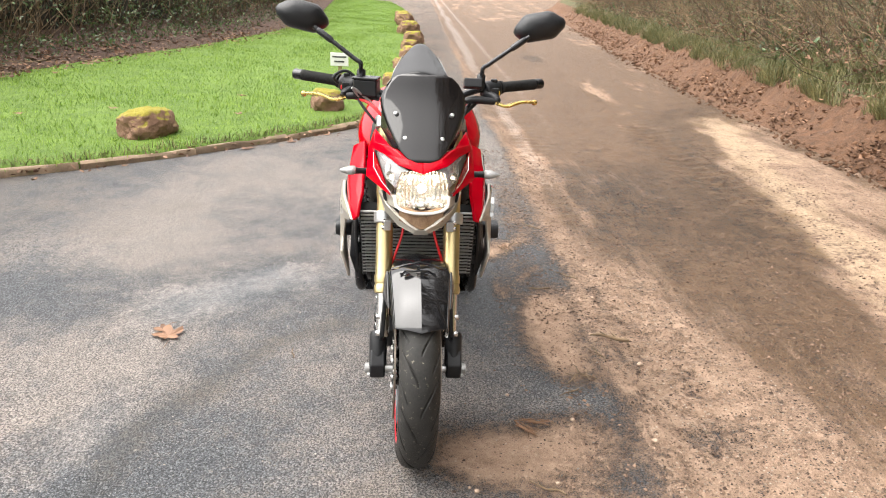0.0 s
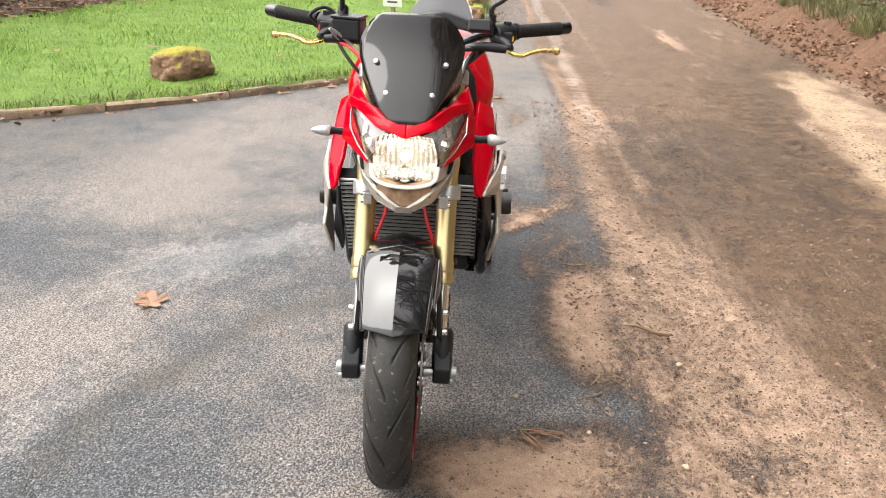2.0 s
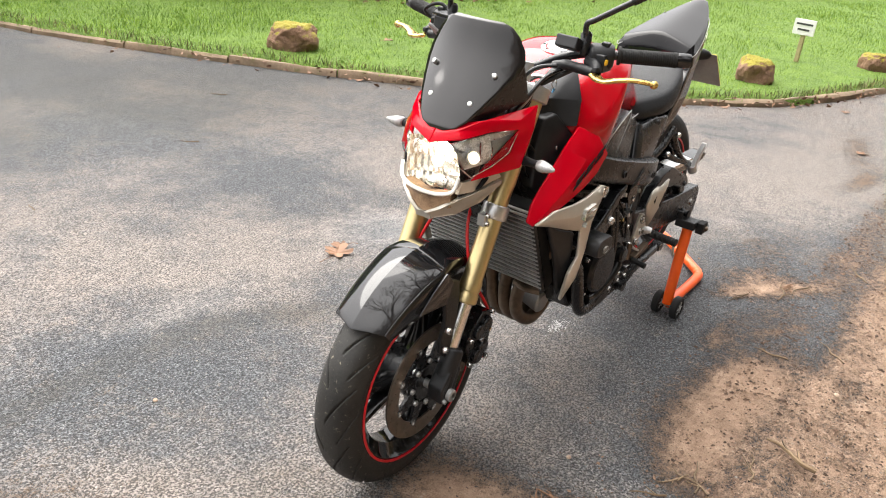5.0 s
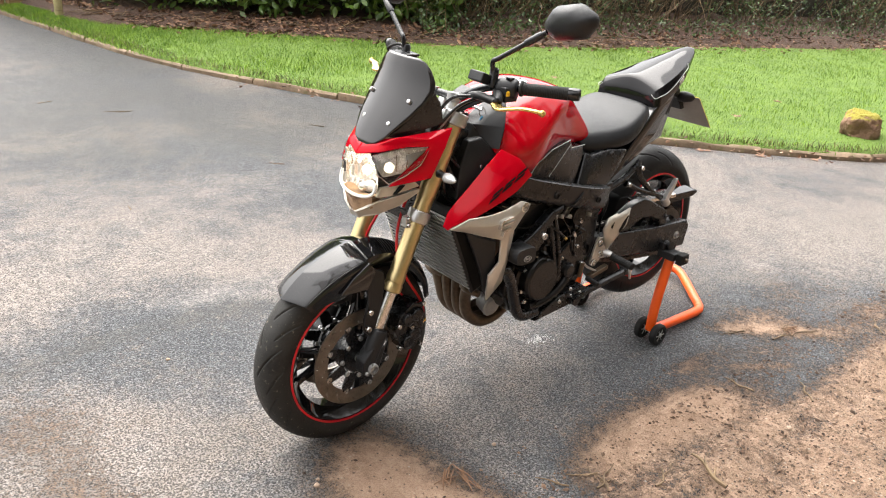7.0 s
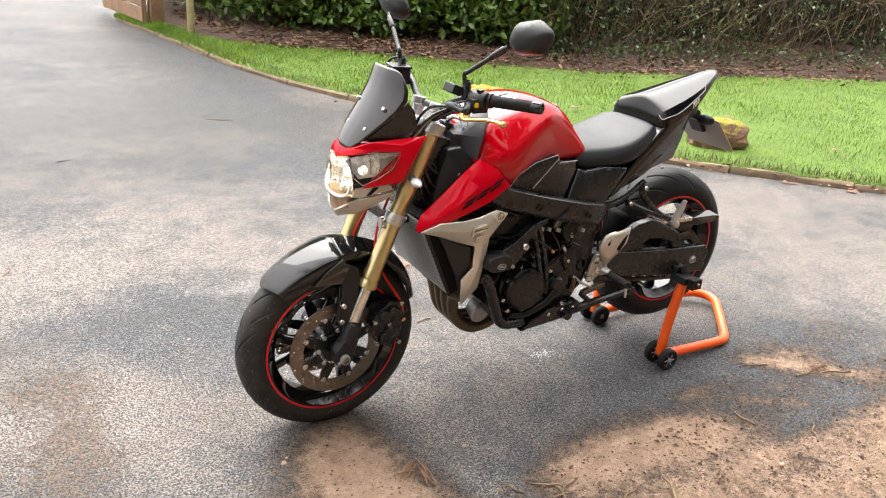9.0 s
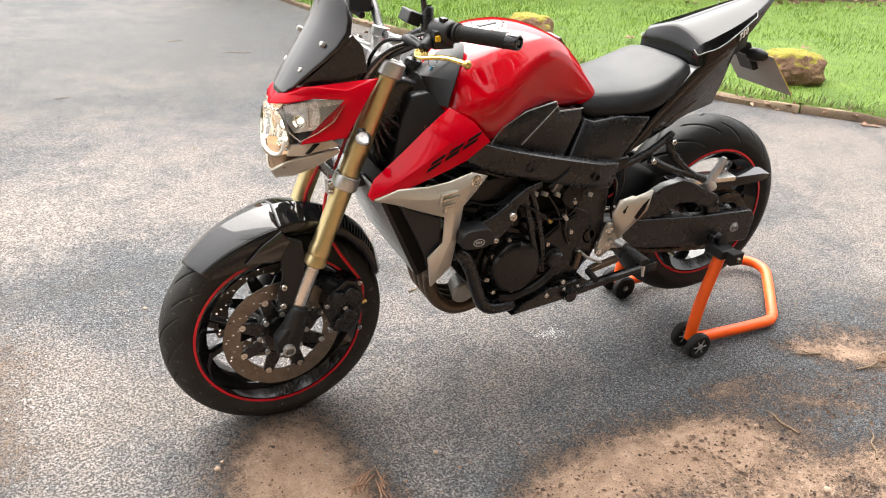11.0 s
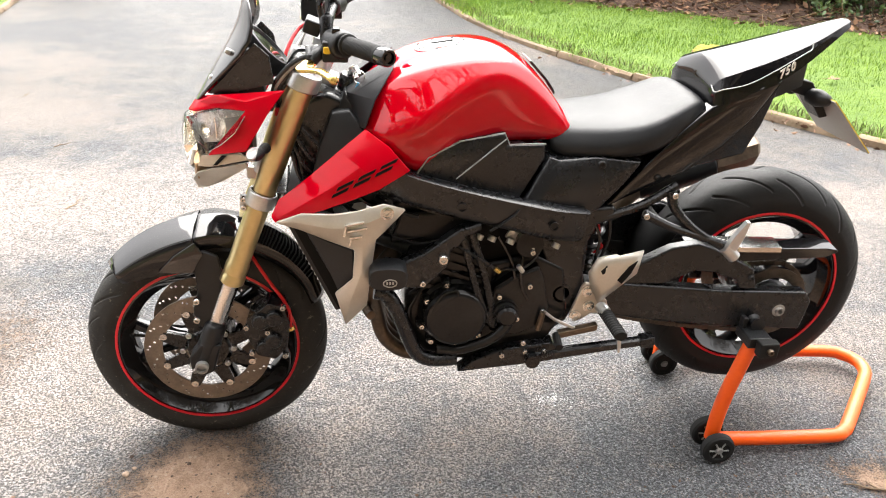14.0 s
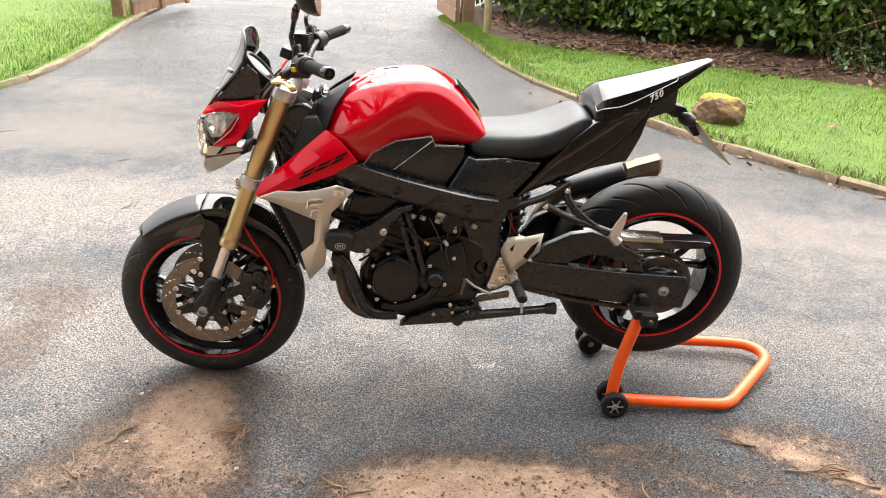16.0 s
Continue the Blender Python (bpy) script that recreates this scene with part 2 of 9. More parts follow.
M = {
    "ground": ground_material(),
    "soil": earth_material("red_soil", (0.035, 0.02, 0.014), (0.12, 0.066, 0.043), 11.0),
    "bank": earth_material("bank_earth", (0.045, 0.022, 0.011), (0.2, 0.1, 0.05), 9.0),
    "turf": earth_material("turf", (0.045, 0.095, 0.008), (0.15, 0.24, 0.025), 5.0),
    "verge": earth_material("verge_turf", (0.03, 0.032, 0.012), (0.12, 0.11, 0.04), 5.0),
    "grass": leaf_material("grass_blade", (0.065, 0.15, 0.007), (0.33, 0.48, 0.05), 0.55),
    "verge_grass": leaf_material("verge_grass_blade", (0.05, 0.066, 0.016), (0.25, 0.215, 0.085), 0.6),
    "laurel": leaf_material("laurel_leaf", (0.03, 0.075, 0.01), (0.2, 0.3, 0.055), 0.32),
    "ivy": leaf_material("ivy_leaf", (0.02, 0.045, 0.014), (0.16, 0.24, 0.08), 0.35),
    "twig": leaf_material("dead_twig", (0.035, 0.023, 0.014), (0.31, 0.21, 0.12), 0.8),
    "straw": leaf_material("dry_stalk", (0.09, 0.045, 0.025), (0.27, 0.15, 0.085), 0.8),
    "litter": leaf_material("dead_leaf", (0.09, 0.042, 0.022), (0.34, 0.19, 0.11), 0.7),
    # near black, so that the colour gives the shade deep in the growth
    "shade_core": earth_material("hedge_shade", (0.012, 0.012, 0.008), (0.05, 0.042, 0.028), 9.0),
    "stone": stone_material(),
    "kerb": mat("kerb_concrete", (0.13, 0.088, 0.054), (0.27, 0.195, 0.128), 7.0, (0.75, 0.9), bump=0.6, bscale=120, spread=0.18, grime=((0.13, 0.12, 0.045), 0.08)),
    "wood": mat("gate_wood", (0.2, 0.11, 0.06), (0.4, 0.25, 0.15), 5.0, (0.6, 0.8), bump=0.5, bscale=60, spread=0.15),
    "post": mat("post_wood", (0.27, 0.23, 0.11), (0.46, 0.39, 0.2), 7.0, (0.7, 0.9), bump=0.5, bscale=80),
    "white": mat("white_board", (0.7, 0.7, 0.68), (0.82, 0.82, 0.8), 9.0, (0.4, 0.6)),
    "bar": mat("dark_lettering", (0.05, 0.05, 0.05), None, 9.0),
    "bark": mat("bare_bark", (0.07, 0.055, 0.04), (0.2, 0.165, 0.13), 6.0, (0.8, 0.95), bump=0.8, bscale=40),
    "steel": mat("galvanised_steel", (0.4, 0.4, 0.4), (0.6, 0.6, 0.6), 12.0, (0.35, 0.5), metal=1.0),
}

# ---- mesh helpers ----
def finish(name, bm, material, parent=None, label="", smooth=35, bevel=0.0, seg=2):
    me = bpy.data.meshes.new(name)
    bmesh.ops.recalc_face_normals(bm, faces=bm.faces)
    bm.to_mesh(me)
    bm.free()
    me.materials.append(material)
    if smooth:
        me.polygons.foreach_set("use_smooth", [True] * len(me.polygons))
        me.set_sharp_from_angle(angle=radians(smooth))
    ob = new(name, me)
    if bevel:
        b = ob.modifiers.new("edge", "BEVEL")
        b.width, b.segments, b.limit_method, b.angle_limit = bevel, seg, "ANGLE", radians(32)
        b.harden_normals = bool(smooth)
    if parent:
        ob.parent = parent
        ob.matrix_parent_inverse = Matrix.Identity(4)
    if label:
        tagged(ob, label)
    return ob


def part(name, bm, material, parent, label="", **kw):
    return finish(name, bm, material, parent, label, **kw)


def raw(name, verts, faces, material, smooth=True, parent=None):
    """A large mesh straight from arrays."""
    me = bpy.data.meshes.new(name)
    me.from_pydata(verts, [], faces)
    me.materials.append(material)
    me.polygons.foreach_set("use_smooth", [smooth] * len(me.polygons))
    ob = new(name, me)
    if parent:
        ob.parent = parent
    return ob


def spline(pts, n=6):
    """Points along a smooth curve through pts (any dimension)."""
    p = [np.array(q, float) for q in pts]
    p = [2 * p[0] - p[1], *p, 2 * p[-1] - p[-2]]
    out = []
    for a, b, c, d in zip(p, p[1:], p[2:], p[3:]):
        for i in range(n):
            t = i / n
            out.append(0.5 * (2 * b + (c - a) * t + (2 * a - 5 * b + 4 * c - d) * t * t + (3 * b - a - 3 * c + d) * t ** 3))
    out.append(p[-2])
    return out


def ring(bm, pts):
    return [bm.verts.new(Vector(p)) for p in pts]


def skin(bm, a, b, closed=True):
    n = len(a)
    for i in range(n if closed else n - 1):
        j = (i + 1) % n
        bm.faces.new((a[i], a[j], b[j], b[i]))


def tube(bm, pts, r, n=10, curve=6, caps=True):
    """A round bar along a smooth path; r is one radius, or one for each point."""
    rs = list(r) if isinstance(r, (list, tuple)) else [r] * len(pts)
    path = [np.array([*p, q], float) for p, q in zip(pts, rs)]
    if curve:
        path = spline(path, curve)
    at = [Vector(p[:3]) for p in path]
    side = None
    prev = None
    for i, p in enumerate(at):
        way = (at[min(i + 1, len(at) - 1)] - at[max(i - 1, 0)]).normalized()
        if side is None:
            side = way.orthogonal().normalized()
        side = (side - way * side.dot(way)).normalized()
        up = way.cross(side)
        rad = float(path[i][3])
        now = ring(bm, [p + rad * (math.cos(a) * side + math.sin(a) * up) for a in (2 * math.pi * k / n for k in range(n))])
        if prev:
            skin(bm, prev, now)
        elif caps:
            bm.faces.new(now[::-1])
        prev = now
    if caps:
        bm.faces.new(prev)
    return bm


def lathe(bm, profile, centre=(0, 0, 0), axis=(0, 1, 0), n=32, closed=False, a0=0.0):
    """Turns (radius, along) pairs round an axis."""
    ax = Vector(axis).normalized()
    u = ax.orthogonal().normalized()
    if abs(ax.y) > 0.9:
        u = Vector((1, 0, 0))
    v = ax.cross(u)
    c = Vector(centre)
    rows = []
    for r, h in profile:
        if r < 1e-6:
            rows.append([bm.verts.new(c + ax * h)])
        else:
            rows.append(ring(bm, [c + ax * h + r * (math.cos(a) * u + math.sin(a) * v) for a in (a0 + 2 * math.pi * k / n for k in range(n))]))
    pairs = list(zip(rows, rows[1:]))
    if closed:
        pairs.append((rows[-1], rows[0]))
    for a, b in pairs:
        if len(a) == 1 and len(b) == 1:
            continue
        if len(a) == 1:
            for i in range(n):
                bm.faces.new((a[0], b[(i + 1) % n], b[i]))
        elif len(b) == 1:
            for i in range(n):
                bm.faces.new((a[i], a[(i + 1) % n], b[0]))
        else:
            skin(bm, a, b)
    return bm


def box(bm, centre, size, m=None):
    got = bmesh.ops.create_cube(bm, size=1.0)["verts"]
    rot = m or Matrix.Identity(4)
    for v in got:
        v.co = Vector(centre) + rot @ Vector((v.co.x * size[0], v.co.y * size[1], v.co.z * size[2]))
    return bm


def prism(bm, outline, y0, y1, axis="y"):
    """An outline in x and z, drawn out from y0 to y1."""
    a = ring(bm, [(x, y0, z) for x, z in outline])
    b = ring(bm, [(x, y1, z) for x, z in outline])
    skin(bm, a, b)
    bm.faces.new(a[::-1])
    bm.faces.new(b)
    return bm


def B():
    return bmesh.new()


# ---- ground ----
KERB = [(0.95, 11.0), (1.22, 9.3), (1.62, 6.5), (2.12, 4.95), (2.66, 3.86), (3.2, 2.86), (3.95, 1.92), (4.55, 1.3), (5.15, 0.78), (5.75, 0.42), (7.2, 0.02)]
LAWN_END = [(8.7, -0.25), (11.0, -0.12), (15.0, -0.1), (22.0, 0.3), (31.0, 0.6), (40.0, 1.5)]
KERB_WEST = [(-3.75, 11.0), (-3.55, 9.0), (-3.1, 6.4), (-2.95, 4.95), (-3.0, 4.1), (-3.35, 3.2), (-4.2, 2.3), (-5.6, 1.5), (-8.0, 0.9)]
HEDGE = [(1.45, 11.5), (1.72, 9.5), (2.0, 8.3), (3.0, 7.75), (3.9, 7.15), (5.0, 6.35), (6.2, 5.75), (8.0, 5.35), (10.2, 4.85), (13.5, 4.0), (21.0, 3.4), (40.0, 4.6)]
BANK = [(-14.0, -3.9), (0.0, -3.75), (3.7, -3.71), (8.0, -3.78), (13.8, -4.15), (22.0, -4.8), (36.0, -6.0), (48.0, -9.0)]


def along(line, x):
    """The y of a line at x."""
    return np.interp(x, [p[0] for p in line], [p[1] for p in line])


def blob(x, y, cx, cy, rx, ry, turn=0.0):
    c, s = math.cos(radians(turn)), math.sin(radians(turn))
    u, v = (x - cx) * c + (y - cy) * s, (y - cy) * c - (x - cx) * s
    return np.exp(-((u / rx) ** 2 + (v / ry) ** 2))


def waves(x, y, f, seed):
    """Cheap smooth noise in -1..1 on arrays."""
    rng = np.random.RandomState(seed)
    out = np.zeros_like(x)
    for k in range(7):
        a, p, g = rng.uniform(0, 2 * np.pi), rng.uniform(0, 6.28), f * rng.uniform(0.6, 1.7)
        out += np.sin(g * (x * np.cos(a) + y * np.sin(a)) + p + 1.3 * np.sin(0.7 * g * (x * np.sin(a) - y * np.cos(a)) + 2 * p))
    return out / 5.0


def steps(lo, hi, fine_lo, fine_hi, step, grow=1.16):
    inner = list(np.arange(fine_lo, fine_hi + 1e-6, step))
    s, x = step, fine_hi
    while x < hi:
        s *= grow
        x += s
        inner.append(min(x, hi))
    s, x, left = step, fine_lo, []
    while x > lo:
        s *= grow
        x -= s
        left.append(max(x, lo))
    return np.array(left[::-1] + inner)


RELIEF = {}


def level(x, y):
    """The ground's height at a spot."""
    return float(RELIEF["z"][np.searchsorted(RELIEF["ys"], y), np.searchsorted(RELIEF["xs"], x)])


CHANNEL = [(-2.4, 0.1), (-1.6, 0.5), (-0.95, 0.82), (-0.33, 0.93), (0.05, 0.92), (0.5, 0.78), (0.95, 0.74), (1.5, 0.76), (1.9, 0.62), (2.4, 0.36), (3.0, -0.1), (3.6, -0.75)]
# stains on the ground, each: middle, half axes, turn, strength
PATCHES = [(-0.02, -0.16, 0.16, 0.14, 30, 0.5), (-0.08, -0.42, 0.24, 0.27, 20, 0.75), (0.1, -0.6, 0.16, 0.2, 0, 0.45), (-0.36, -0.62, 0.2, 0.16, 40, 0.45), (0.82, -0.6, 0.3, 0.13, 0, 0.75), (0.56, -0.64, 0.18, 0.12, 20, 0.45),
           (1.12, -0.66, 0.16, 0.12, -20, 0.4), (1.34, -0.41, 0.14, 0.045, 0, 0.42), (1.52, -0.56, 0.26, 0.035, -30, 0.4), (1.74, -0.34, 0.15, 0.05, -35, 0.55), (1.98, -0.52, 0.14, 0.06, -35, 0.55), (1.95, -0.38, 0.26, 0.14, -10, 0.35)]
PATCHES_BESIDE = [(0.0, -0.28, 0.13, 0.2, 20, 0.4), (0.95, -0.56, 0.34, 0.15, -6, 0.45), (1.32, -0.62, 0.24, 0.12, -14, 0.4), (1.62, -0.5, 0.22, 0.07, -25, 0.35), (1.88, -0.4, 0.2, 0.12, -30, 0.3)]
PATCHES_WIDE = [(-0.8, 0.5, 0.2, 0.2, 20, 0.42), (-0.74, 0.1, 0.17, 0.24, 0, 0.36), (-1.25, -0.3, 0.5, 0.35, 20, 0.45), (2.35, -0.3, 0.3, 0.12, -20, 0.3), (2.35, -0.64, 0.4, 0.1, 0, 0.45), (3.9, -0.42, 0.4, 0.08, -8, 0.45), (4.6, -0.25, 0.5, 0.1, 10, 0.4), (3.1, -0.62, 0.6, 0.09, 0, 0.4),
                (0.32, -0.5, 0.07, 0.2, 0, -0.35), (-0.42, 0.02, 0.16, 0.3, 10, -0.2), (0.62, -0.86, 0.1, 0.05, 10, -0.28), (0.1, -0.98, 0.1, 0.09, 0, -0.35), (1.25, -0.88, 0.16, 0.045, 0, -0.25)]


def stains(X, Y, rows):
    return sum(w * blob(X, Y, cx, cy, rx, ry, turn) for cx, cy, rx, ry, turn, w in rows)


def beside(X, Y, line):
    """Distance to a line of points."""
    best = np.full_like(X, 1e9)
    for (ax, ay), (bx, by) in zip(line, line[1:]):
        dx, dy = bx - ax, by - ay
        t = np.clip(((X - ax) * dx + (Y - ay) * dy) / (dx * dx + dy * dy), 0, 1)
        best = np.minimum(best, np.hypot(X - ax - t * dx, Y - ay - t * dy))
    return best


def soft(d, w):
    return 1 / (1 + np.exp(-np.clip(d / w, -40, 40)))


def ground():
    xs, ys = steps(-160, 260, -1.2, 7.4, 0.016, 1.03), steps(-160, 160, -3.2, 0.0, 0.015, 1.035)
    X, Y = np.meshgrid(xs, ys)
    edge = -0.765 + 0.022 * waves(X, Y * 0, 1.7, 3) + 0.03 * waves(X, Y * 0, 6.0, 4) + 0.1 * soft(X - 6, 1.0)
    lane = soft(edge - Y, 0.03)
    far = soft(X - 8.0 + 0.6 * waves(X, Y, 0.8, 63), 1.6) * (Y < 3)
    mud = 0.85 * np.maximum(lane, 0.55 * far) + stains(X, Y, PATCHES) + stains(X, Y, PATCHES_BESIDE) + stains(X, Y, PATCHES_WIDE)
    # silt dries pale outside the line that the water takes; inside it the tarmac stays clean and dark
    inside = soft(along(CHANNEL, X) - Y + 0.16 * waves(X, Y, 2.4, 5) + 0.1 * waves(X, Y, 7.0, 55) + 0.05 * waves(X, Y, 19.0, 56), 0.24) * soft(X + 2.3, 0.2) * soft(3.4 - X, 0.2)
    film = 0.76 - 0.32 * inside + 0.15 * waves(X, Y, 0.9, 9) + 0.13 * waves(X * 0.4, Y, 4.0, 41) + 0.16 * waves(X, Y, 2.6, 44)
    film = film + stains(X, Y, [(-0.78, 0.32, 0.3, 0.42, 0, 0.42), (-1.3, 1.9, 0.9, 1.0, 10, 0.2), (1.5, 0.0, 0.4, 0.2, 0, 0.1), (2.4, -0.05, 0.7, 0.3, -20, 0.28), (0.75, -0.05, 0.8, 0.25, 4, 0.03), (1.2, 5.0, 0.35, 4.0, 0, -0.4), (0.4, 2.2, 0.5, 0.3, 0, 0.12)])
    film = film - 0.34 * np.clip((Y - 1.0) / 3.0, 0, 1) + 0.2 * waves(X * 0.5, Y, 2.2, 47) * np.clip((Y - 0.5) / 1.5, 0, 1)
    line = [p for p in CHANNEL if p[0] < 0.4] + [(0.74, 0.57), (0.92, 0.28)]
    d = beside(X, Y, line)
    damp = 0.32 + 0.16 * inside + 0.14 * waves(X, Y, 1.1, 12) + 0.42 * np.clip((Y - 1.2) / 2.4, 0, 1) + 0.34 * np.exp(-(d / 0.075) ** 2)
    damp = damp + stains(X, Y, [(0.75, -0.05, 0.8, 0.3, 4, -0.1), (-0.35, -0.02, 0.22, 0.35, 0, 0.15), (0.35, -0.3, 0.3, 0.16, 0, 0.12), (-0.05, -0.42, 0.4, 0.35, 0, -0.5), (0.85, -0.62, 0.5, 0.22, 0, -0.5), (1.8, -0.42, 0.45, 0.25, 0, -0.4), (0.4, -1.05, 1.0, 0.28, 0, -0.35), (-0.8, 0.3, 0.3, 0.4, 0, -0.25)])
    damp = damp + lane * soft(edge - 0.1 - Y, 0.12) * (0.3 + 0.7 * soft(X - 1.7, 0.45)) * (0.3 + 0.3 * waves(X * 0.12, Y, 7.0, 51) + 0.24 * waves(X * 0.3, Y, 20.0, 52) + 0.2 * soft(X - 8.0, 1.5))
    def belt(line, width, seed):
        """How far a spot lies inside a ragged belt along a line: 1 on it, 0 beyond it."""
        return soft(width - beside(X, Y, line) + 0.3 * width * waves(X, Y, 2.6, seed) + 0.3 * width * waves(X, Y, 9.0, seed + 1), 0.65 * width)
    trough = belt([(9.0, -1.3), (7.9, -1.42), (6.5, -1.55), (5.2, -1.62), (4.05, -1.85)], 0.24, 71)
    soaked = belt([(7.6, -3.75), (7.0, -3.4), (6.4, -2.85), (5.5, -2.6), (4.4, -2.4), (3.2, -2.2), (2.2, -2.1)], 0.2, 73)
    dry = belt([(6.4, -3.3), (5.35, -3.1), (4.3, -2.98), (3.6, -2.84), (2.9, -2.66), (1.8, -2.5), (0.8, -2.5)], 0.27, 75) * soft(beside(X, Y, [(3.6, -3.16), (4.1, -3.14)]) - 0.14, 0.06)
    scraped = soft(3.95 - X + 0.15 * waves(X, Y, 3.0, 77), 0.12) * soft(X - 2.0, 0.4) * soft(-0.98 - Y, 0.08) * soft(Y + 1.95 + 0.1 * waves(X, Y, 3.0, 78), 0.12)
    damp = damp + lane * (0.7 * trough + 0.6 * soaked + 0.12 * scraped - 0.6 * dry)
    damp = damp + lane * stains(X, Y, [(20.0, -1.3, 14.0, 0.7, 2, 0.5), (12.0, -2.6, 6.0, 1.2, 0, 0.4), (12.8, -2.18, 0.8, 0.22, 0, 0.6), (1.1, -2.05, 1.2, 0.2, 0, 0.35), (1.2, -1.5, 0.9, 0.3, 0, 0.2), (0.7, -1.75, 1.4, 0.4, 0, 0.42), (1.0, -0.58, 0.5, 0.2, 0, -0.25), (8.4, -2.43, 0.9, 0.2, 0, -0.6)])
    damp = damp + 0.3 * far * (1 - lane) - 0.2 * lane * soft(2.0 - X, 0.4)
    mud = mud - lane * (0.22 * scraped + 0.16 * soaked + 0.3 * blob(X, Y, 12.8, -2.18, 0.7, 0.2))
    sand = -0.05 + 0.1 * waves(X, Y, 1.5, 14) + 0.8 * dry
    sand = sand + stains(X, Y, [(8.5, -2.42, 0.8, 0.2, 0, 0.42), (7.24, -2.7, 0.3, 0.08, 0, 0.55), (6.3, -2.2, 0.4, 0.06, 0, 0.4), (30.0, -2.5, 12.0, 0.8, 0, 0.25)])
    # still-wet sheen: the lip of the channel, streaks behind the stand, and the ruts
    lip = beside(X, Y, [(-0.3, 1.08), (0.25, 1.06), (0.7, 1.08), (1.1, 0.98), (1.45, 0.72), (1.62, 0.4)])
    run = beside(X, Y, [(1.5, 0.42), (1.95, 0.32), (2.35, 0.1), (2.9, -0.28)])
    streak = np.exp(-(run / 0.24) ** 2) * np.clip(0.5 + 0.9 * waves(X * 0.35 - Y * 0.2, Y + 0.45 * X, 17.0, 8), 0, 1)
    rut = np.exp(-((Y + 0.97 + 0.05 * waves(X, Y * 0, 0.8, 6)) / 0.11) ** 2) * soft(X - 3.2, 0.8) + 0.6 * np.exp(-((Y + 1.35) / 0.08) ** 2) * soft(X - 4.5, 0.8)
    wet = stains(X, Y, [(1.2, 1.15, 0.55, 0.5, -30, 0.32), (1.25, 0.6, 0.4, 0.3, 0, 0.25), (2.0, -0.1, 0.4, 0.3, -30, 0.25), (0.3, 0.6, 0.6, 0.25, 0, 0.15)])
    slick = 0.12 + wet * (0.7 + 0.5 * waves(X, Y, 3.0, 81)) + (0.3 + 0.35 * waves(X, Y, 4.0, 17)) * np.exp(-(lip / 0.22) ** 2) + 0.42 * streak + 0.85 * rut + 0.2 * soft(X - 12, 2.0) * (Y < 0)
    stony = 0.35 + 0.55 * soft(edge - 0.15 - Y, 0.12) + 0.2 * waves(X, Y, 1.3, 15) - 0.4 * np.clip(sand, 0, 1) - 0.5 * lane * trough + 0.3 * scraped
    lump = waves(X, Y, 38.0, 21) * 0.5 + 0.9 * (0.45 - np.abs(waves(X, Y, 55.0, 23))) + waves(X, Y, 100.0, 22) * 0.4
    lump = lump * np.clip(0.45 + 0.7 * waves(X, Y, 5.0, 24), 0.05, 1.3)
    tread = np.sin(2 * np.pi * (X * 6.5 + 2.2 * np.abs(Y + 1.0))) * blob(X * 0, Y, 0, -1.0, 1, 0.16) + np.sin(2 * np.pi * (X * 6.0 - 2.0 * np.abs(Y + 2.3))) * blob(X * 0, Y, 0, -2.3, 1, 0.2)
    on = np.clip(lane, 0, 1) * np.clip((4.2 + Y) / 0.5, 0, 1)
    Z = 0.004 * waves(X, Y, 1.2, 31) * np.clip(np.hypot(X - 0.7, Y) - 1.0, 0, 1)
    Z = Z + on * (0.009 * lump + 0.02 * tread * np.clip(0.25 + 0.7 * waves(X, Y, 2.0, 33), 0, 1) + 0.022 * np.exp(-((Y - edge + 0.05) / 0.045) ** 2) * (0.6 + 0.5 * waves(X, Y, 9.0, 35)))
    Z = Z - 0.018 * blob(X * 0, Y, 0, -1.0, 1, 0.2) * on - 0.016 * blob(X * 0, Y, 0, -2.3, 1, 0.26) * on
    Z = np.where(np.hypot(X, Y) > 60, 0, Z)
    RELIEF.update(xs=xs, ys=ys, z=Z)
    nx, ny = len(xs), len(ys)
    verts = np.stack([X.ravel(), Y.ravel(), Z.ravel()], 1)
    i = np.arange(nx * ny).reshape(ny, nx)
    faces = np.stack([i[:-1, :-1], i[:-1, 1:], i[1:, 1:], i[1:, :-1]], -1).reshape(-1, 4)
    ob = raw("ground", verts.tolist(), faces.tolist(), M["ground"])
    for key, arr in (("mud", mud), ("film", film), ("damp", damp), ("sand", sand), ("slick", slick), ("stony", stony)):
        a = ob.data.attributes.new(key, "FLOAT", "POINT")
        a.data.foreach_set("value", arr.ravel().astype(np.float32))
    tagged(ob, "damp dark tarmac partly covered with red mud", "ground", kind="structure")


ground()


def sheet(name, rows, material, label, category, jitter=0.0, seed=1):
    """A strip of ground between lines that have the same number of points."""
    rng = np.random.RandomState(seed)
    n = len(rows[0])
    verts = [tuple(np.array(p) + rng.uniform(-1, 1, 3) * jitter * (0 < r < len(rows))) for r, row in enumerate(rows) for p in row]
    faces = [(r * n + i, r * n + i + 1, (r + 1) * n + i + 1, (r + 1) * n + i) for r in range(len(rows) - 1) for i in range(n - 1)]
    return tagged(raw(name, verts, faces, material), label, category, kind="structure")


def resample(line, step):
    pts = spline(line, 10)
    d = np.concatenate([[0], np.cumsum([np.linalg.norm(b - a) for a, b in zip(pts, pts[1:])])])
    s = np.arange(0, d[-1], step)
    P = np.array(pts)
    return [tuple(np.interp(s, d, P[:, k])[i] for k in range(P.shape[1])) for i in range(len(s))]


LAWN_RIM = resample(KERB + LAWN_END, 0.12)
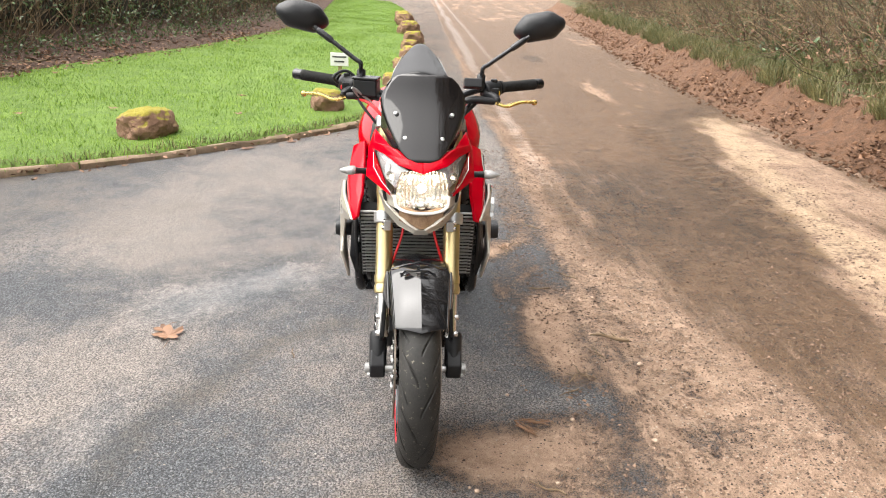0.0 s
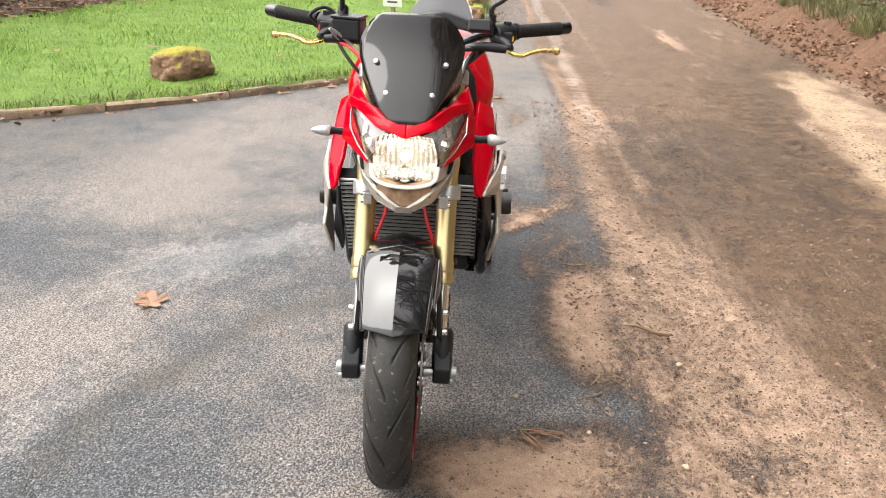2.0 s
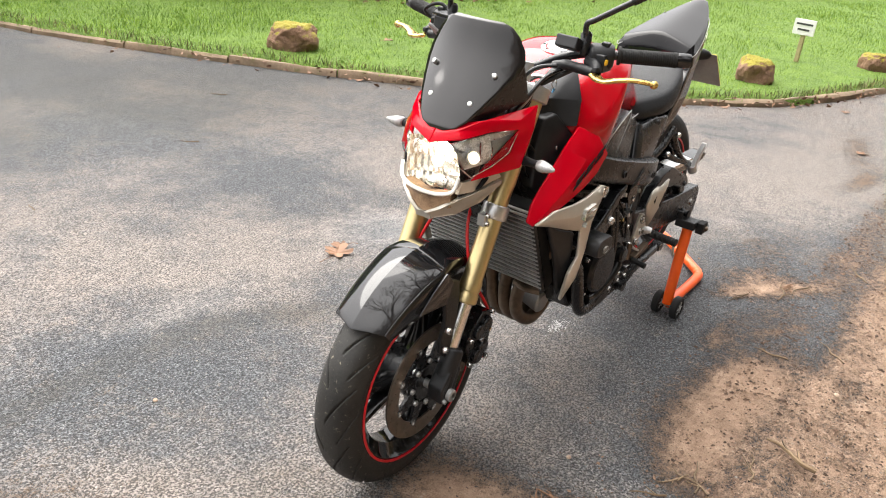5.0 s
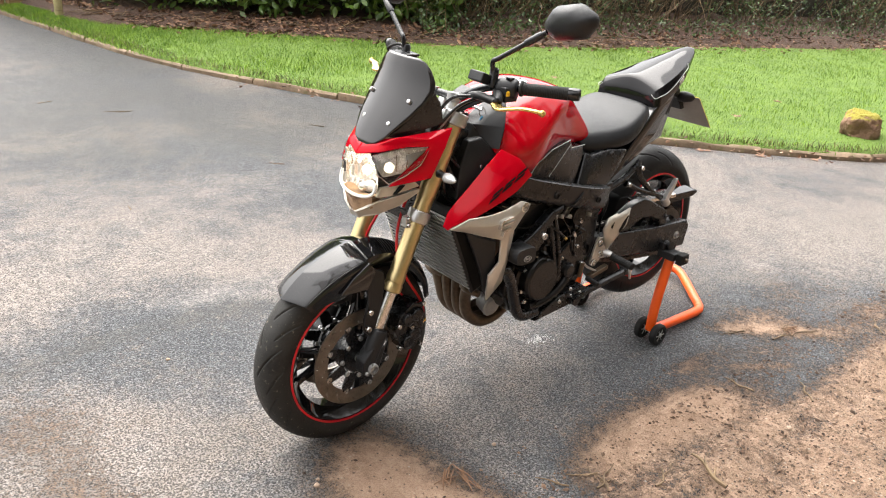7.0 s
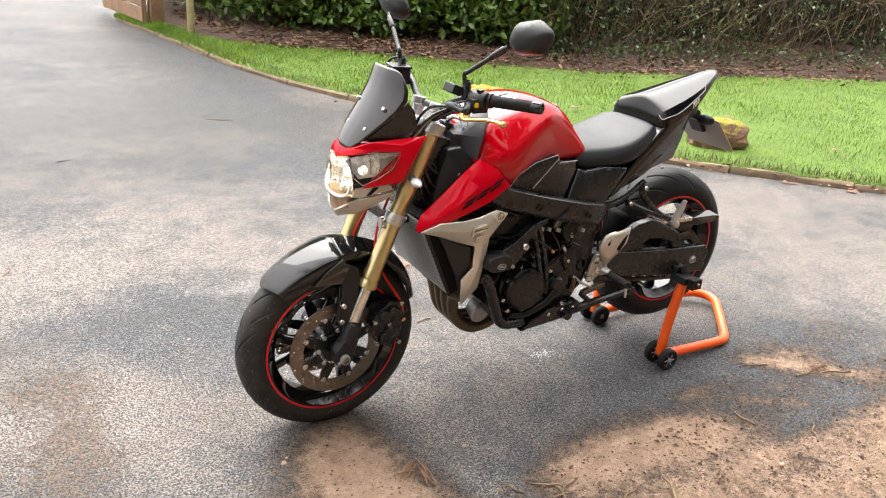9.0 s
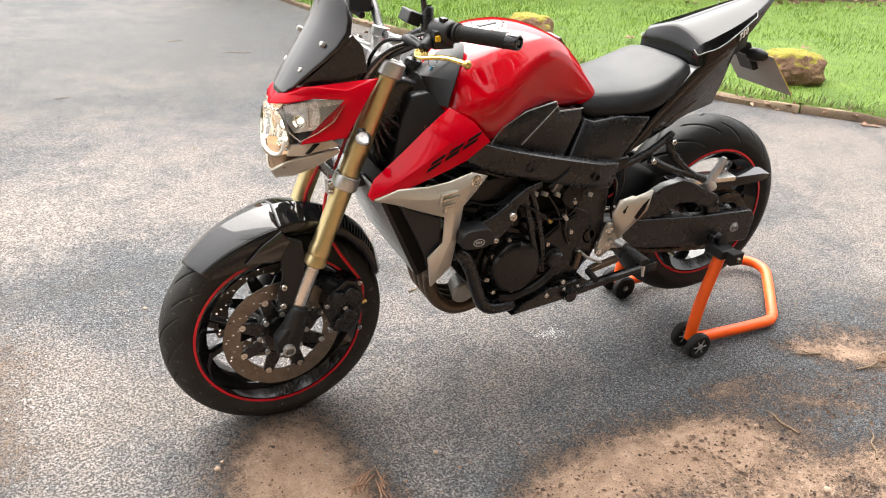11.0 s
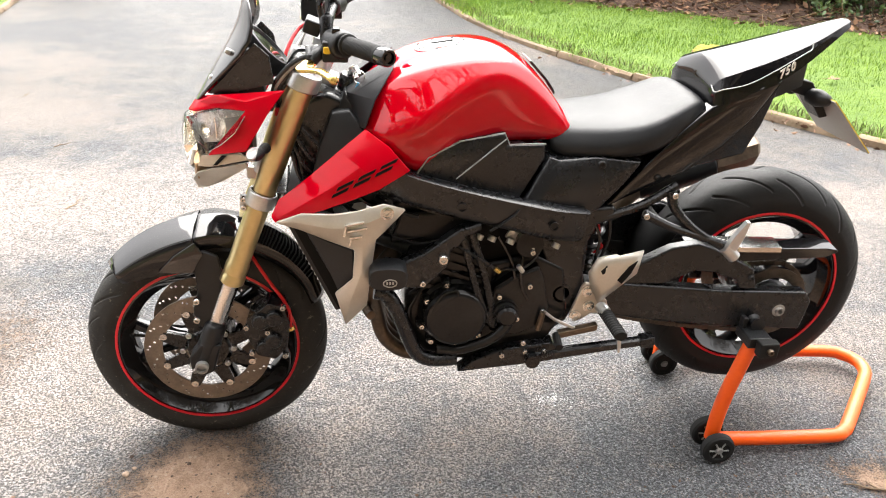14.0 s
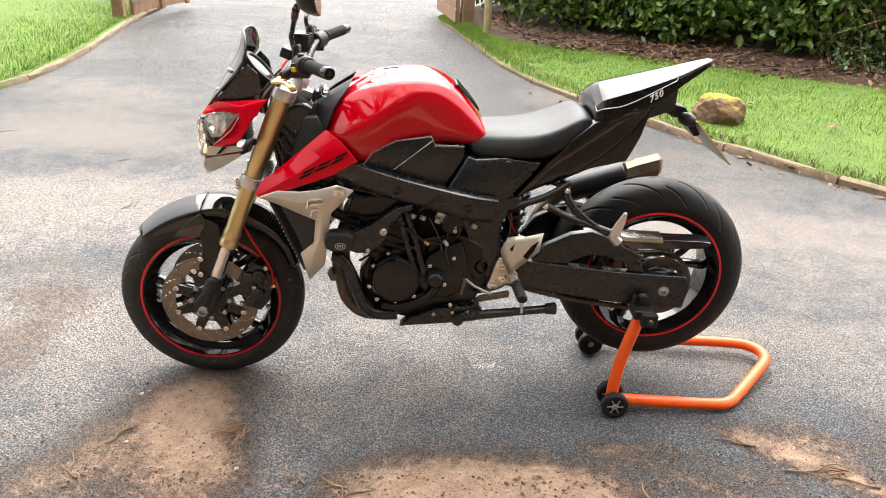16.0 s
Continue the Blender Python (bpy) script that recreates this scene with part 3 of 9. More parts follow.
HEDGE_RIM = resample(HEDGE, 0.12)


def lawn():
    n = 240
    def pick(line):
        return [line[int(round(i * (len(line) - 1) / (n - 1)))] for i in range(n)]
    # the two rims are matched by their share of length, which runs fairly across the lawn
    a, b = pick(LAWN_RIM), pick(HEDGE_RIM)
    rows = []
    for k in range(25):
        f = k / 24
        row = []
        for (ax, ay), (bx, by) in zip(a, b):
            x, y = ax + (bx - ax) * f, ay + (by - ay) * f
            rise = 0.055 + 0.05 * min(1, f * 3) + 0.02 * float(noise.noise((x * 0.9, y * 0.9, 0))) + 0.012 * float(noise.noise((x * 5, y * 5, 3)))
            row.append((x, y, -0.05 if k == 0 else rise))
        rows.append(row)
    rows.insert(1, [(x, y, 0.05) for x, y, z in rows[0]])
    sheet("lawn", rows, M["turf"], "bright green mown lawn beside the drive", "lawn")
    soil = [[(x + dx, y + dy, z + 0.03 * float(noise.noise((x * 7, y * 7, k)))) for x, y in pick(HEDGE_RIM)] for k, (dx, dy, z) in enumerate(((-0.32, -0.32, 0.06), (-0.18, -0.22, 0.14), (0.1, 0.1, 0.2), (0.6, 0.7, 0.3), (1.4, 1.6, 0.4)))]
    sheet("soil_strip", soil, M["soil"], "bare red-brown soil strip under the hedge", "soil", 0.02)


lawn()


def west_lawn():
    rim = resample(KERB_WEST, 0.2)
    rows = [[(x - d, y - 0.1 * d, z + 0.02 * float(noise.noise((x, y, d)))) for x, y in rim] for d, z in ((0.0, -0.05), (0.01, 0.05), (0.5, 0.09), (2.0, 0.12), (6.0, 0.15))]
    sheet("lawn_west", rows, M["turf"], "green lawn on the far side of the drive", "lawn")


west_lawn()


def blades(name, spots, lo, hi, width, material, seed, label, lean=0.5):
    """Grass: one thin bent blade at each spot (x, y, z)."""
    rng = np.random.RandomState(seed)
    P = np.array(spots)
    n = len(P)
    h = rng.uniform(lo, hi, n)
    a = rng.uniform(0, 2 * np.pi, n)
    b = rng.uniform(0, 2 * np.pi, n)
    w = width * rng.uniform(0.6, 1.3, n)
    side = np.stack([np.cos(a) * w, np.sin(a) * w, 0 * a], 1)
    tip = np.stack([np.cos(b), np.sin(b), 0 * b], 1) * (h * lean * rng.uniform(0.1, 1, n))[:, None]
    mid = P + tip * 0.35 + np.stack([0 * h, 0 * h, h * 0.6], 1)
    top = P + tip + np.stack([0 * h, 0 * h, h], 1)
    V = np.stack([P - side, P + side, mid - side * 0.7, mid + side * 0.7, top], 1).reshape(-1, 3)
    k = np.arange(n) * 5
    F = np.stack([k, k + 1, k + 3, k + 2], 1).tolist() + np.stack([k + 2, k + 3, k + 4], 1).tolist()
    return tagged(raw(name, V.tolist(), F, material), label, "grass", kind="stuff")


def inside_lawn(rng, n, west=False):
    """Random spots on the lawn, thickest where it is nearest."""
    out = []
    if west:
        rim = resample(KERB_WEST, 0.05)
        for _ in range(n):
            x, y = rim[rng.randint(len(rim))]
            d = 0.06 + 2.6 * rng.rand() ** 1.6
            out.append((x - d, y - 0.1 * d + rng.uniform(-0.1, 0.1), 0.05 + 0.04 * min(1, d / 0.5)))
        return out
    while len(out) < n:
        i = rng.rand()
        j = int((i ** 1.9) * (len(LAWN_RIM) - 1))
        k = min(int(j / (len(LAWN_RIM) - 1) * (len(HEDGE_RIM) - 1)), len(HEDGE_RIM) - 1)
        f = rng.rand() * 0.93 + 0.006
        (ax, ay), (bx, by) = LAWN_RIM[j], HEDGE_RIM[k]
        x, y = ax + (bx - ax) * f + rng.uniform(-0.07, 0.07), ay + (by - ay) * f + rng.uniform(-0.07, 0.07)
        z = 0.055 + 0.05 * min(1, f * 3) - 0.012
        out.append((x, y, z))
    return out


rng = np.random.RandomState(5)
tagged(blades("lawn_grass", inside_lawn(rng, 210000), 0.02, 0.055, 0.0026, M["grass"], 6, "short bright green lawn grass, uneven and tufted", 0.8), group="")
blades("lawn_grass_west", inside_lawn(rng, 30000, True), 0.02, 0.055, 0.003, M["grass"], 7, "short green grass behind the far kerb", 0.8)
rough_edge = []
for x, y in resample(KERB + LAWN_END[:3], 0.004):
    if rng.rand() < 0.75:
        rough_edge.append((x + rng.uniform(0.0, 0.14), y + rng.uniform(0.01, 0.11), 0.05))
blades("kerb_grass", rough_edge, 0.03, 0.09, 0.003, M["verge_grass"], 8, "longer yellowing grass along the kerb", 1.0)


def kerb_line(line, name, group):
    """Edging laid piece by piece along a line."""
    base = tagged(new(name), "weathered concrete kerb edging between drive and lawn", "kerb", kind="structure")
    pts = resample(line, 0.9)
    rng = np.random.RandomState(len(pts))
    for (ax, ay), (bx, by) in zip(pts, pts[1:]):
        a, b = Vector((ax, ay, 0)), Vector((bx, by, 0))
        L = (b - a).length - 0.012
        bm = B()
        h, w = 0.056, 0.062
        prof = [(-w / 2, -0.03), (w / 2, -0.03), (w / 2, h - 0.018), (w / 2 - 0.016, h), (-w / 2 + 0.016, h), (-w / 2, h - 0.018)]
        n = 5
        prev = None
        for i in range(n + 1):
            x = -L / 2 + L * i / n
            now = ring(bm, [(x, p + 0.003 * rng.randn(), q + 0.003 * rng.randn() * (q > 0)) for p, q in prof])
            if prev:
                skin(bm, prev, now)
            else:
                bm.faces.new(now[::-1])
            prev = now
        bm.faces.new(prev)
        ob = part("kerb_edging", bm, M["kerb"], base, smooth=40)
        way = (b - a).normalized()
        ob.matrix_basis = Matrix.Translation((a + b) / 2 + Vector((0, 0, rng.uniform(-0.006, 0.006)))) @ Matrix.Rotation(math.atan2(way.y, way.x) + rng.uniform(-0.012, 0.012), 4, "Z") @ Matrix.Rotation(rng.uniform(-0.01, 0.01), 4, "Y")


kerb_line(KERB, "kerb", "")
kerb_line(KERB_WEST, "kerb_west", "")


def boulder(x, y, z, sx, sy, sz, seed, turn, label):
    bm = B()
    bmesh.ops.create_icosphere(bm, subdivisions=5, radius=1.0)
    for v in bm.verts:
        p = v.co.normalized()
        q = Vector((max(-0.86, min(0.86, p.x)), max(-0.86, min(0.86, p.y)), max(-0.7, min(0.8, p.z)))) * 1.15
        k = 1 + 0.2 * noise.noise(p * 1.3 + Vector((seed, 0, 0))) + 0.07 * noise.noise(p * 4.2 + Vector((0, seed, 0))) + 0.04 * noise.noise(p * 9) + 0.03 * noise.noise(p * 22)
        v.co = Vector((q.x * sx * k, q.y * sy * k, q.z * sz * k))
    ob = finish("boulder", bm, M["stone"], smooth=60)
    ob.matrix_basis = pose(x, y, z, 0, 0, turn)
    tagged(ob, label, "stone", "stones along the lawn edge")


boulder(4.45, 2.3, 0.15, 0.225, 0.18, 0.15, 1.0, -35, "brown sandstone boulder with yellow moss on the lawn")
boulder(3.15, 3.95, 0.15, 0.2, 0.17, 0.14, 2.3, -50, "mossy brown boulder on the lawn by the kerb")
boulder(5.98, 0.95, 0.14, 0.17, 0.15, 0.145, 3.1, 20, "rounded brown boulder near the lawn corner")
for x, y, s, sd in ((7.95, 0.3, 0.2, 4), (8.95, 0.05, 0.2, 5), (9.9, 0.25, 0.19, 5.5), (11.2, 0.12, 0.24, 6), (12.9, 0.15, 0.22, 6.6), (14.4, 0.1, 0.27, 7), (17.3, 0.25, 0.3, 8), (20.3, 0.4, 0.34, 9), (22.2, 0.5, 0.33, 10)):
    s *= 0.78
    boulder(x, y, s * 0.75, s, s * 0.85, s * 0.8, sd, sd * 37, "brown rock lining the muddy lawn edge")


# ---- hedges ----
def leaves(name, spots, size, material, seed, label, category="hedge", flat=0.0, fold=0.25):
    """Pointed oval leaves, folded along the middle, at spots (x, y, z)."""
    rng = np.random.RandomState(seed)
    P = np.array(spots)
    n = len(P)
    d = rng.randn(n, 3)
    d[:, 2] = d[:, 2] * (1 - flat) - 0.25 * (1 - flat)
    d /= np.linalg.norm(d, axis=1)[:, None]
    e = rng.randn(n, 3)
    e[:, 2] *= 1 - flat
    e -= d * (d * e).sum(1)[:, None]
    e /= np.linalg.norm(e, axis=1)[:, None]
    up = np.cross(d, e)
    s = (size * rng.uniform(0.6, 1.25, n))[:, None]
    w = 0.24 * s
    V = np.stack([P, P + d * s * 0.35 + e * w + up * w * fold, P + d * s * 0.7 + e * w * 0.85 + up * w * fold, P + d * s - up * 0.1 * s, P + d * s * 0.7 - e * w * 0.85 + up * w * fold, P + d * s * 0.35 - e * w + up * w * fold, P + d * s * 0.5], 1).reshape(-1, 3)
    k = np.arange(n) * 7
    F = []
    for a, b, c in ((0, 1, 6), (1, 2, 6), (2, 3, 6), (3, 4, 6), (4, 5, 6), (5, 0, 6)):
        F.append(np.stack([k + a, k + b, k + c], 1))
    F = np.concatenate(F).tolist()
    return tagged(raw(name, V.tolist(), F, material), label, category, kind="stuff")


def twigs(name, starts, ways, lengths, radius, material, seed, label, bend=0.25, category="hedge"):
    """Thin crooked three-sided stems."""
    rng = np.random.RandomState(seed)
    P, D = np.array(starts), np.array(ways, float)
    n, k = len(P), 5
    D /= np.linalg.norm(D, axis=1)[:, None]
    L = np.array(lengths)[:, None]
    R = (radius * rng.uniform(0.5, 1.4, n))[:, None]
    V = []
    at = P.copy()
    d = D.copy()
    for i in range(k):
        u = np.cross(d, rng.randn(n, 3) if i == 0 else u0)
        u /= np.linalg.norm(u, axis=1)[:, None]
        u0 = np.cross(u, d)
        v = np.cross(d, u)
        r = R * (1 - 0.8 * i / (k - 1))
        for a in (0, 2.094, 4.189):
            V.append(at + r * (math.cos(a) * u + math.sin(a) * v))
        d = d + bend * rng.randn(n, 3)
        d /= np.linalg.norm(d, axis=1)[:, None]
        at = at + d * L / (k - 1)
    V = np.stack(V, 1).reshape(-1, 3)
    b = np.arange(n) * 3 * k
    F = []
    for i in range(k - 1):
        for j in range(3):
            F.append(np.stack([b + 3 * i + j, b + 3 * i + (j + 1) % 3, b + 3 * i + 3 + (j + 1) % 3, b + 3 * i + 3 + j], 1))
    return tagged(raw(name, V.tolist(), np.concatenate(F).tolist(), material), label, category, kind="stuff")


def hedge_spot(rng, x0, x1, depth, z0, z1, power=1.0):
    """A spot in the hedge's front, with its outward way."""
    x = rng.uniform(x0, x1)
    y = float(along(HEDGE, x)) + 0.35
    dy = rng.rand() ** power * depth
    z = rng.uniform(z0, z1)
    return x + 0.4 * dy, y + dy, z


def hedges():
    rng = np.random.RandomState(11)
    # a dark sheet deep inside each hedge, its shade put into the colour
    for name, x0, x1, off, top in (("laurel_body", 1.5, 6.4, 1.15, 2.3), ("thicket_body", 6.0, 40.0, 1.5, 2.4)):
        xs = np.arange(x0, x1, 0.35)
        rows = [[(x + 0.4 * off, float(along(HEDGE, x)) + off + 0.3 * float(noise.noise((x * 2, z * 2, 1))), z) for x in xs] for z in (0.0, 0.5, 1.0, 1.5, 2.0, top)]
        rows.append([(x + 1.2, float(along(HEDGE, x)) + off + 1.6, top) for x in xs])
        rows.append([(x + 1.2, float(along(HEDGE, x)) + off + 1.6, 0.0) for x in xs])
        sheet(name, rows, M["shade_core"], "dark sheet painting the shade inside the hedge", "hedge", 0.08)
    spots = []
    for _ in range(17000):
        x, y, z = hedge_spot(rng, 1.5, 5.9, 0.75, 0.22, 2.3, 1.4)
        skirt = 0.25 + 0.18 * math.sin(3.1 * x) + 0.1 * math.sin(7.7 * x)
        if z > 0.3 + 0.4 * skirt or rng.rand() < 0.12:
            bulge = 0.16 * float(noise.noise((x * 1.7, z * 1.9, 2)))
            spots.append((x, y - bulge, z))
    leaves("laurel_hedge", spots, 0.125, M["laurel"], 12, "glossy green laurel hedge with broad leaves")
    spots = []
    for _ in range(30000):
        x = 5.2 + 20 * rng.rand() ** 1.6
        z0 = 0.12 + 2.1 * rng.rand() ** 1.5
        dens = float(noise.noise((x * 0.9, z0 * 1.1, 5)))
        x, y, z = hedge_spot(rng, x, x + 0.05, 1.1, z0, z0 + 0.02, 0.9)
        if rng.rand() < 0.55 + 1.6 * dens or z < 0.4:
            spots.append((x, y - 0.35 * (z < 0.45) - 0.12, z))
    leaves("ivy_growth", spots, 0.06, M["ivy"], 13, "dark ivy climbing through the old hedge")
    st, wy, ln = [], [], []
    for _ in range(3400):
        x = 5.3 + 22 * rng.rand() ** 1.5
        if float(noise.noise((x * 0.9, 3.3, 1))) < -0.12 and rng.rand() < 0.7:
            continue
        x, y, z = hedge_spot(rng, x, x + 0.05, 1.3, 0.05, 1.3, 0.8)
        st.append((x, y, z * (rng.rand() < 0.55)))
        up = rng.uniform(0.2, 1.5) if rng.rand() < 0.75 else rng.uniform(-0.6, 0.4)
        wy.append((rng.randn() * 0.45, rng.randn() * 0.35 - 0.12, up))
        ln.append(rng.uniform(0.4, 1.9))
    twigs("hedge_stems", st, wy, ln, 0.008, M["twig"], 14, "tangle of bare brown stems and twigs in the hedge", 0.22)
    spots = []
    for _ in range(5200):
        x = 1.7 + 20 * rng.rand() ** 1.6
        y = float(along(HEDGE, x)) + rng.normal(0.05, 0.33)
        spots.append((x, y, 0.1 + 0.12 * np.clip((y - float(along(HEDGE, x)) + 0.5), 0, 1) + 0.015 + 0.02 * rng.rand()))
    leaves("leaf_litter", spots, 0.075, M["litter"], 15, "brown fallen leaves lying under the hedge", "leaves", 0.75, 0.5)
    st = [(1.8 + 18 * rng.rand() ** 1.5, 0, 0) for _ in range(420)]
    st = [(x, float(along(HEDGE, x)) + rng.normal(0.05, 0.3), 0.2) for x, _, _ in st]
    twigs("fallen_sticks", st, [(rng.randn(), rng.randn() * 0.5, 0.1 * rng.randn()) for _ in st], rng.uniform(0.15, 0.6, len(st)), 0.007, M["twig"], 16, "fallen sticks on the soil under the hedge", 0.12, "sticks")


hedges()


def bank():
    xs = np.concatenate([np.arange(-8, 2, 0.5), np.arange(2, 16, 0.07), np.arange(16, 48, 0.4)])
    prof = [(0.12, -0.06), (0.0, 0.015), (-0.18, 0.05), (-0.36, 0.14), (-0.46, 0.26), (-0.54, 0.36), (-0.7, 0.43), (-1.1, 0.58), (-1.6, 0.85), (-2.4, 1.35), (-3.4, 1.9)]
    def row(dy, z, k):
        out = []
        for x in xs:
            n1, n2 = float(noise.noise((x * 1.3, dy * 2, 4))), float(noise.noise((x * 7, dy * 9, 7)))
            out.append((x, float(along(BANK, x)) + dy + 0.1 * n1 + 0.035 * n2, z + (0.05 * n1 + 0.035 * n2) * min(1, abs(dy) * 4)))
        return out
    sheet("earth_bank", [row(dy, z, k) for k, (dy, z) in enumerate(prof[:7])], M["bank"], "cut red earth bank beside the muddy lane", "bank")
    sheet("verge", [row(dy, z + (0.004 if i else -0.03), 9) for i, (dy, z) in enumerate(prof[5:])], M["verge"], "rough grassy verge above the earth bank", "verge")
    rng = np.random.RandomState(21)
    def on_bank(x, dy):
        return float(along(BANK, x)) + dy, float(np.interp(-dy, [-p[0] for p in prof], [p[1] for p in prof]))
    spots = []
    for _ in range(95000):
        x = 2.2 + 26 * rng.rand() ** 1.7
        dy = -0.5 - 1.5 * rng.rand() ** 1.9
        if float(noise.noise((x * 1.8, dy * 2.5, 9))) + 0.35 < rng.rand() * 0.75:
            continue
        y, z = on_bank(x, dy)
        spots.append((x, y, z - 0.01))
    blades("verge_grass", spots, 0.06, 0.24, 0.004, M["verge_grass"], 22, "straggly green and straw-coloured verge grass", 1.2)
    st, wy, ln = [], [], []
    for _ in range(5200):
        x = 2.0 + 30 * rng.rand() ** 1.6
        dy = -0.85 - 1.8 * rng.rand()
        y, z = on_bank(x, dy)
        st.append((x, y, z + 0.35 * rng.rand() ** 2))
        wy.append((rng.randn() * 0.8, 0.35 + rng.randn() * 0.6, rng.uniform(-0.1, 1.2)))
        ln.append(rng.uniform(0.3, 1.4))
    twigs("bramble_stems", st, wy, ln, 0.0055, M["twig"], 23, "dry brown brambles and dead stems on the bank", 0.3)
    spots = []
    for _ in range(9000):
        x = 2.0 + 26 * rng.rand() ** 1.5
        dy = -0.15 - 2.2 * rng.rand()
        y, z = on_bank(x, dy)
        spots.append((x, y, z + 0.01 + (0.3 * rng.rand() if dy < -0.8 else 0.02)))
    leaves("bank_litter", spots, 0.06, M["litter"], 24, "dead leaves scattered over the bank", "leaves", 0.5, 0.5)
    spots = []
    for _ in range(7000):
        x = 2.0 + 22 * rng.rand() ** 1.4
        dy = -0.7 - 1.8 * rng.rand()
        if float(noise.noise((x * 1.1, dy * 1.6, 14))) < 0.08:
            continue
        y, z = on_bank(x, dy)
        spots.append((x, y, z + 0.25 * rng.rand()))
    leaves("bramble_leaves", spots, 0.075, M["ivy"], 25, "dark green bramble and ivy leaves on the bank")
    # clods and chips fallen at the foot
    V, F = [], []
    for _ in range(2600):
        x = 2.2 + 20 * rng.rand() ** 1.6
        dy = 0.25 - 0.65 * rng.rand() ** 0.7
        y, z = on_bank(x, min(dy, 0.0))
        s = 0.008 + 0.03 * rng.rand() ** 3
        b = len(V)
        for q in ((1, 0, 0), (-1, 0, 0), (0, 1, 0), (0, -1, 0), (0, 0, 0.8), (0, 0, -0.6)):
            V.append((x + s * q[0] * rng.uniform(0.6, 1.3), float(along(BANK, x)) + dy + s * q[1] * rng.uniform(0.6, 1.3), max(z, 0.0) + 0.4 * s + s * q[2]))
        for f in ((0, 2, 4), (2, 1, 4), (1, 3, 4), (3, 0, 4), (2, 0, 5), (1, 2, 5), (3, 1, 5), (0, 3, 5)):
            F.append(tuple(b + i for i in f))
    tagged(raw("clods", V, F, M["bank"], False), "clods of red earth fallen from the bank", "earth", kind="stuff")
    # a dark sheet for the thicket's inner shade closes the lane's far side
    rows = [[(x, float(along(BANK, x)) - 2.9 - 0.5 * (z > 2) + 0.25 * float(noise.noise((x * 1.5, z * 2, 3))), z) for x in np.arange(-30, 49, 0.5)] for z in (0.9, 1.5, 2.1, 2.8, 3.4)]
    sheet("far_thicket", rows, M["shade_core"], "dark sheet for the shade inside the thicket above the lane", "hedge", 0.12)


bank()


# ---- gates, posts, sign ----
def gate(name, hinge, way, label, sign=False):
    """A wooden field gate of wide boards, standing open."""
    base = tagged(new(name), label, "gate")
    base.matrix_basis = Matrix.Translation((hinge[0], hinge[1], 0)) @ Matrix.Rotation(math.atan2(way[1], way[0]), 4, "Z")
    for i in range(6):
        bm = box(B(), (1.05, 0, 0.2 + 0.215 * i), (2.06, 0.022, 0.2))
        part("board", bm, M["wood"], base, smooth=30, bevel=0.006)
    for x in (0.06, 1.05, 2.04):
        bm = box(B(), (x, -0.035, 0.72), (0.11, 0.045, 1.28))
        part("upright", bm, M["wood"], base, smooth=30, bevel=0.006)
    for z in (0.3, 1.15):
        bm = box(B(), (0.2, -0.062, z), (0.36, 0.006, 0.04))
        lathe(bm, [(0, -0.05), (0.014, -0.05), (0.014, 0.05), (0, 0.05)], (0.0, -0.06, z), (0, 0, 1), 10)
        part("hinge", bm, M["steel"], base, smooth=30)
    bm = tube(B(), [(0.02, -0.075, 0.12), (0.02, -0.075, 0.75)], 0.007, 8, 0)
    part("drop_bolt", bm, M["steel"], base)
    if sign:
        bm = box(B(), (1.05, -0.064, 0.5), (0.3, 0.006, 0.22))
        part("notice", bm, M["white"], base, "small white notice", bevel=0.002)
    return base


gate("field_gate", (1.15, 9.95), (-0.13, 1.0), "brown boarded wooden gate standing open along the drive", True)
west_gate = gate("field_gate", (-3.62, 9.3), (0.1, 1.0), "brown boarded wooden gate folded open by its post")


def post(x, y, r, h, material, label, square=False, tilt=0.0):
    bm = B()
    if square:
        box(bm, (0, 0, h / 2 - 0.05), (2 * r, 2 * r, h + 0.1))
    else:
        lathe(bm, [(0, -0.1), (r, -0.1), (r, h * 0.5), (r * 0.96, h - 0.02), (r * 0.8, h), (0, h + 0.01)], n=14, axis=(0, 0, 1))
    ob = finish("post", bm, material, smooth=40, bevel=0.006)
    ob.matrix_basis = pose(x, y, 0, tilt, 0, 5)
    return tagged(ob, label, "post", "posts at the gateway")


post(1.55, 8.75, 0.05, 1.5, M["post"], "round weathered fence post beside the kerb", tilt=-1.5)
post(1.33, 9.98, 0.09, 1.7, M["wood"], "square brown wooden gate post", True)
post(-3.72, 9.15, 0.08, 1.7, M["wood"], "square brown gate post by the far lawn", True)
post(16.2, 5.1, 0.07, 1.9, M["bark"], "grey upright stake standing in the hedge")


def lawn_sign():
    base = tagged(new("lawn_sign"), "small white board on a short post in the lawn", "sign")
    base.matrix_basis = pose(7.35, 0.95, 0.06, 0, 0, -8)
    part("stake", box(B(), (0.02, 0, 0.16), (0.03, 0.045, 0.36)), M["post"], base, "grey wooden stake", bevel=0.004)
    part("board", box(B(), (-0.008, 0, 0.38), (0.014, 0.22, 0.155)), M["white"], base, "white painted board", bevel=0.003)
    for i, w in enumerate((0.17, 0.12)):
        part("lettering_bar", box(B(), (-0.018, 0.0, 0.41 - 0.055 * i), (0.003, w, 0.018)), M["bar"], base)


lawn_sign()


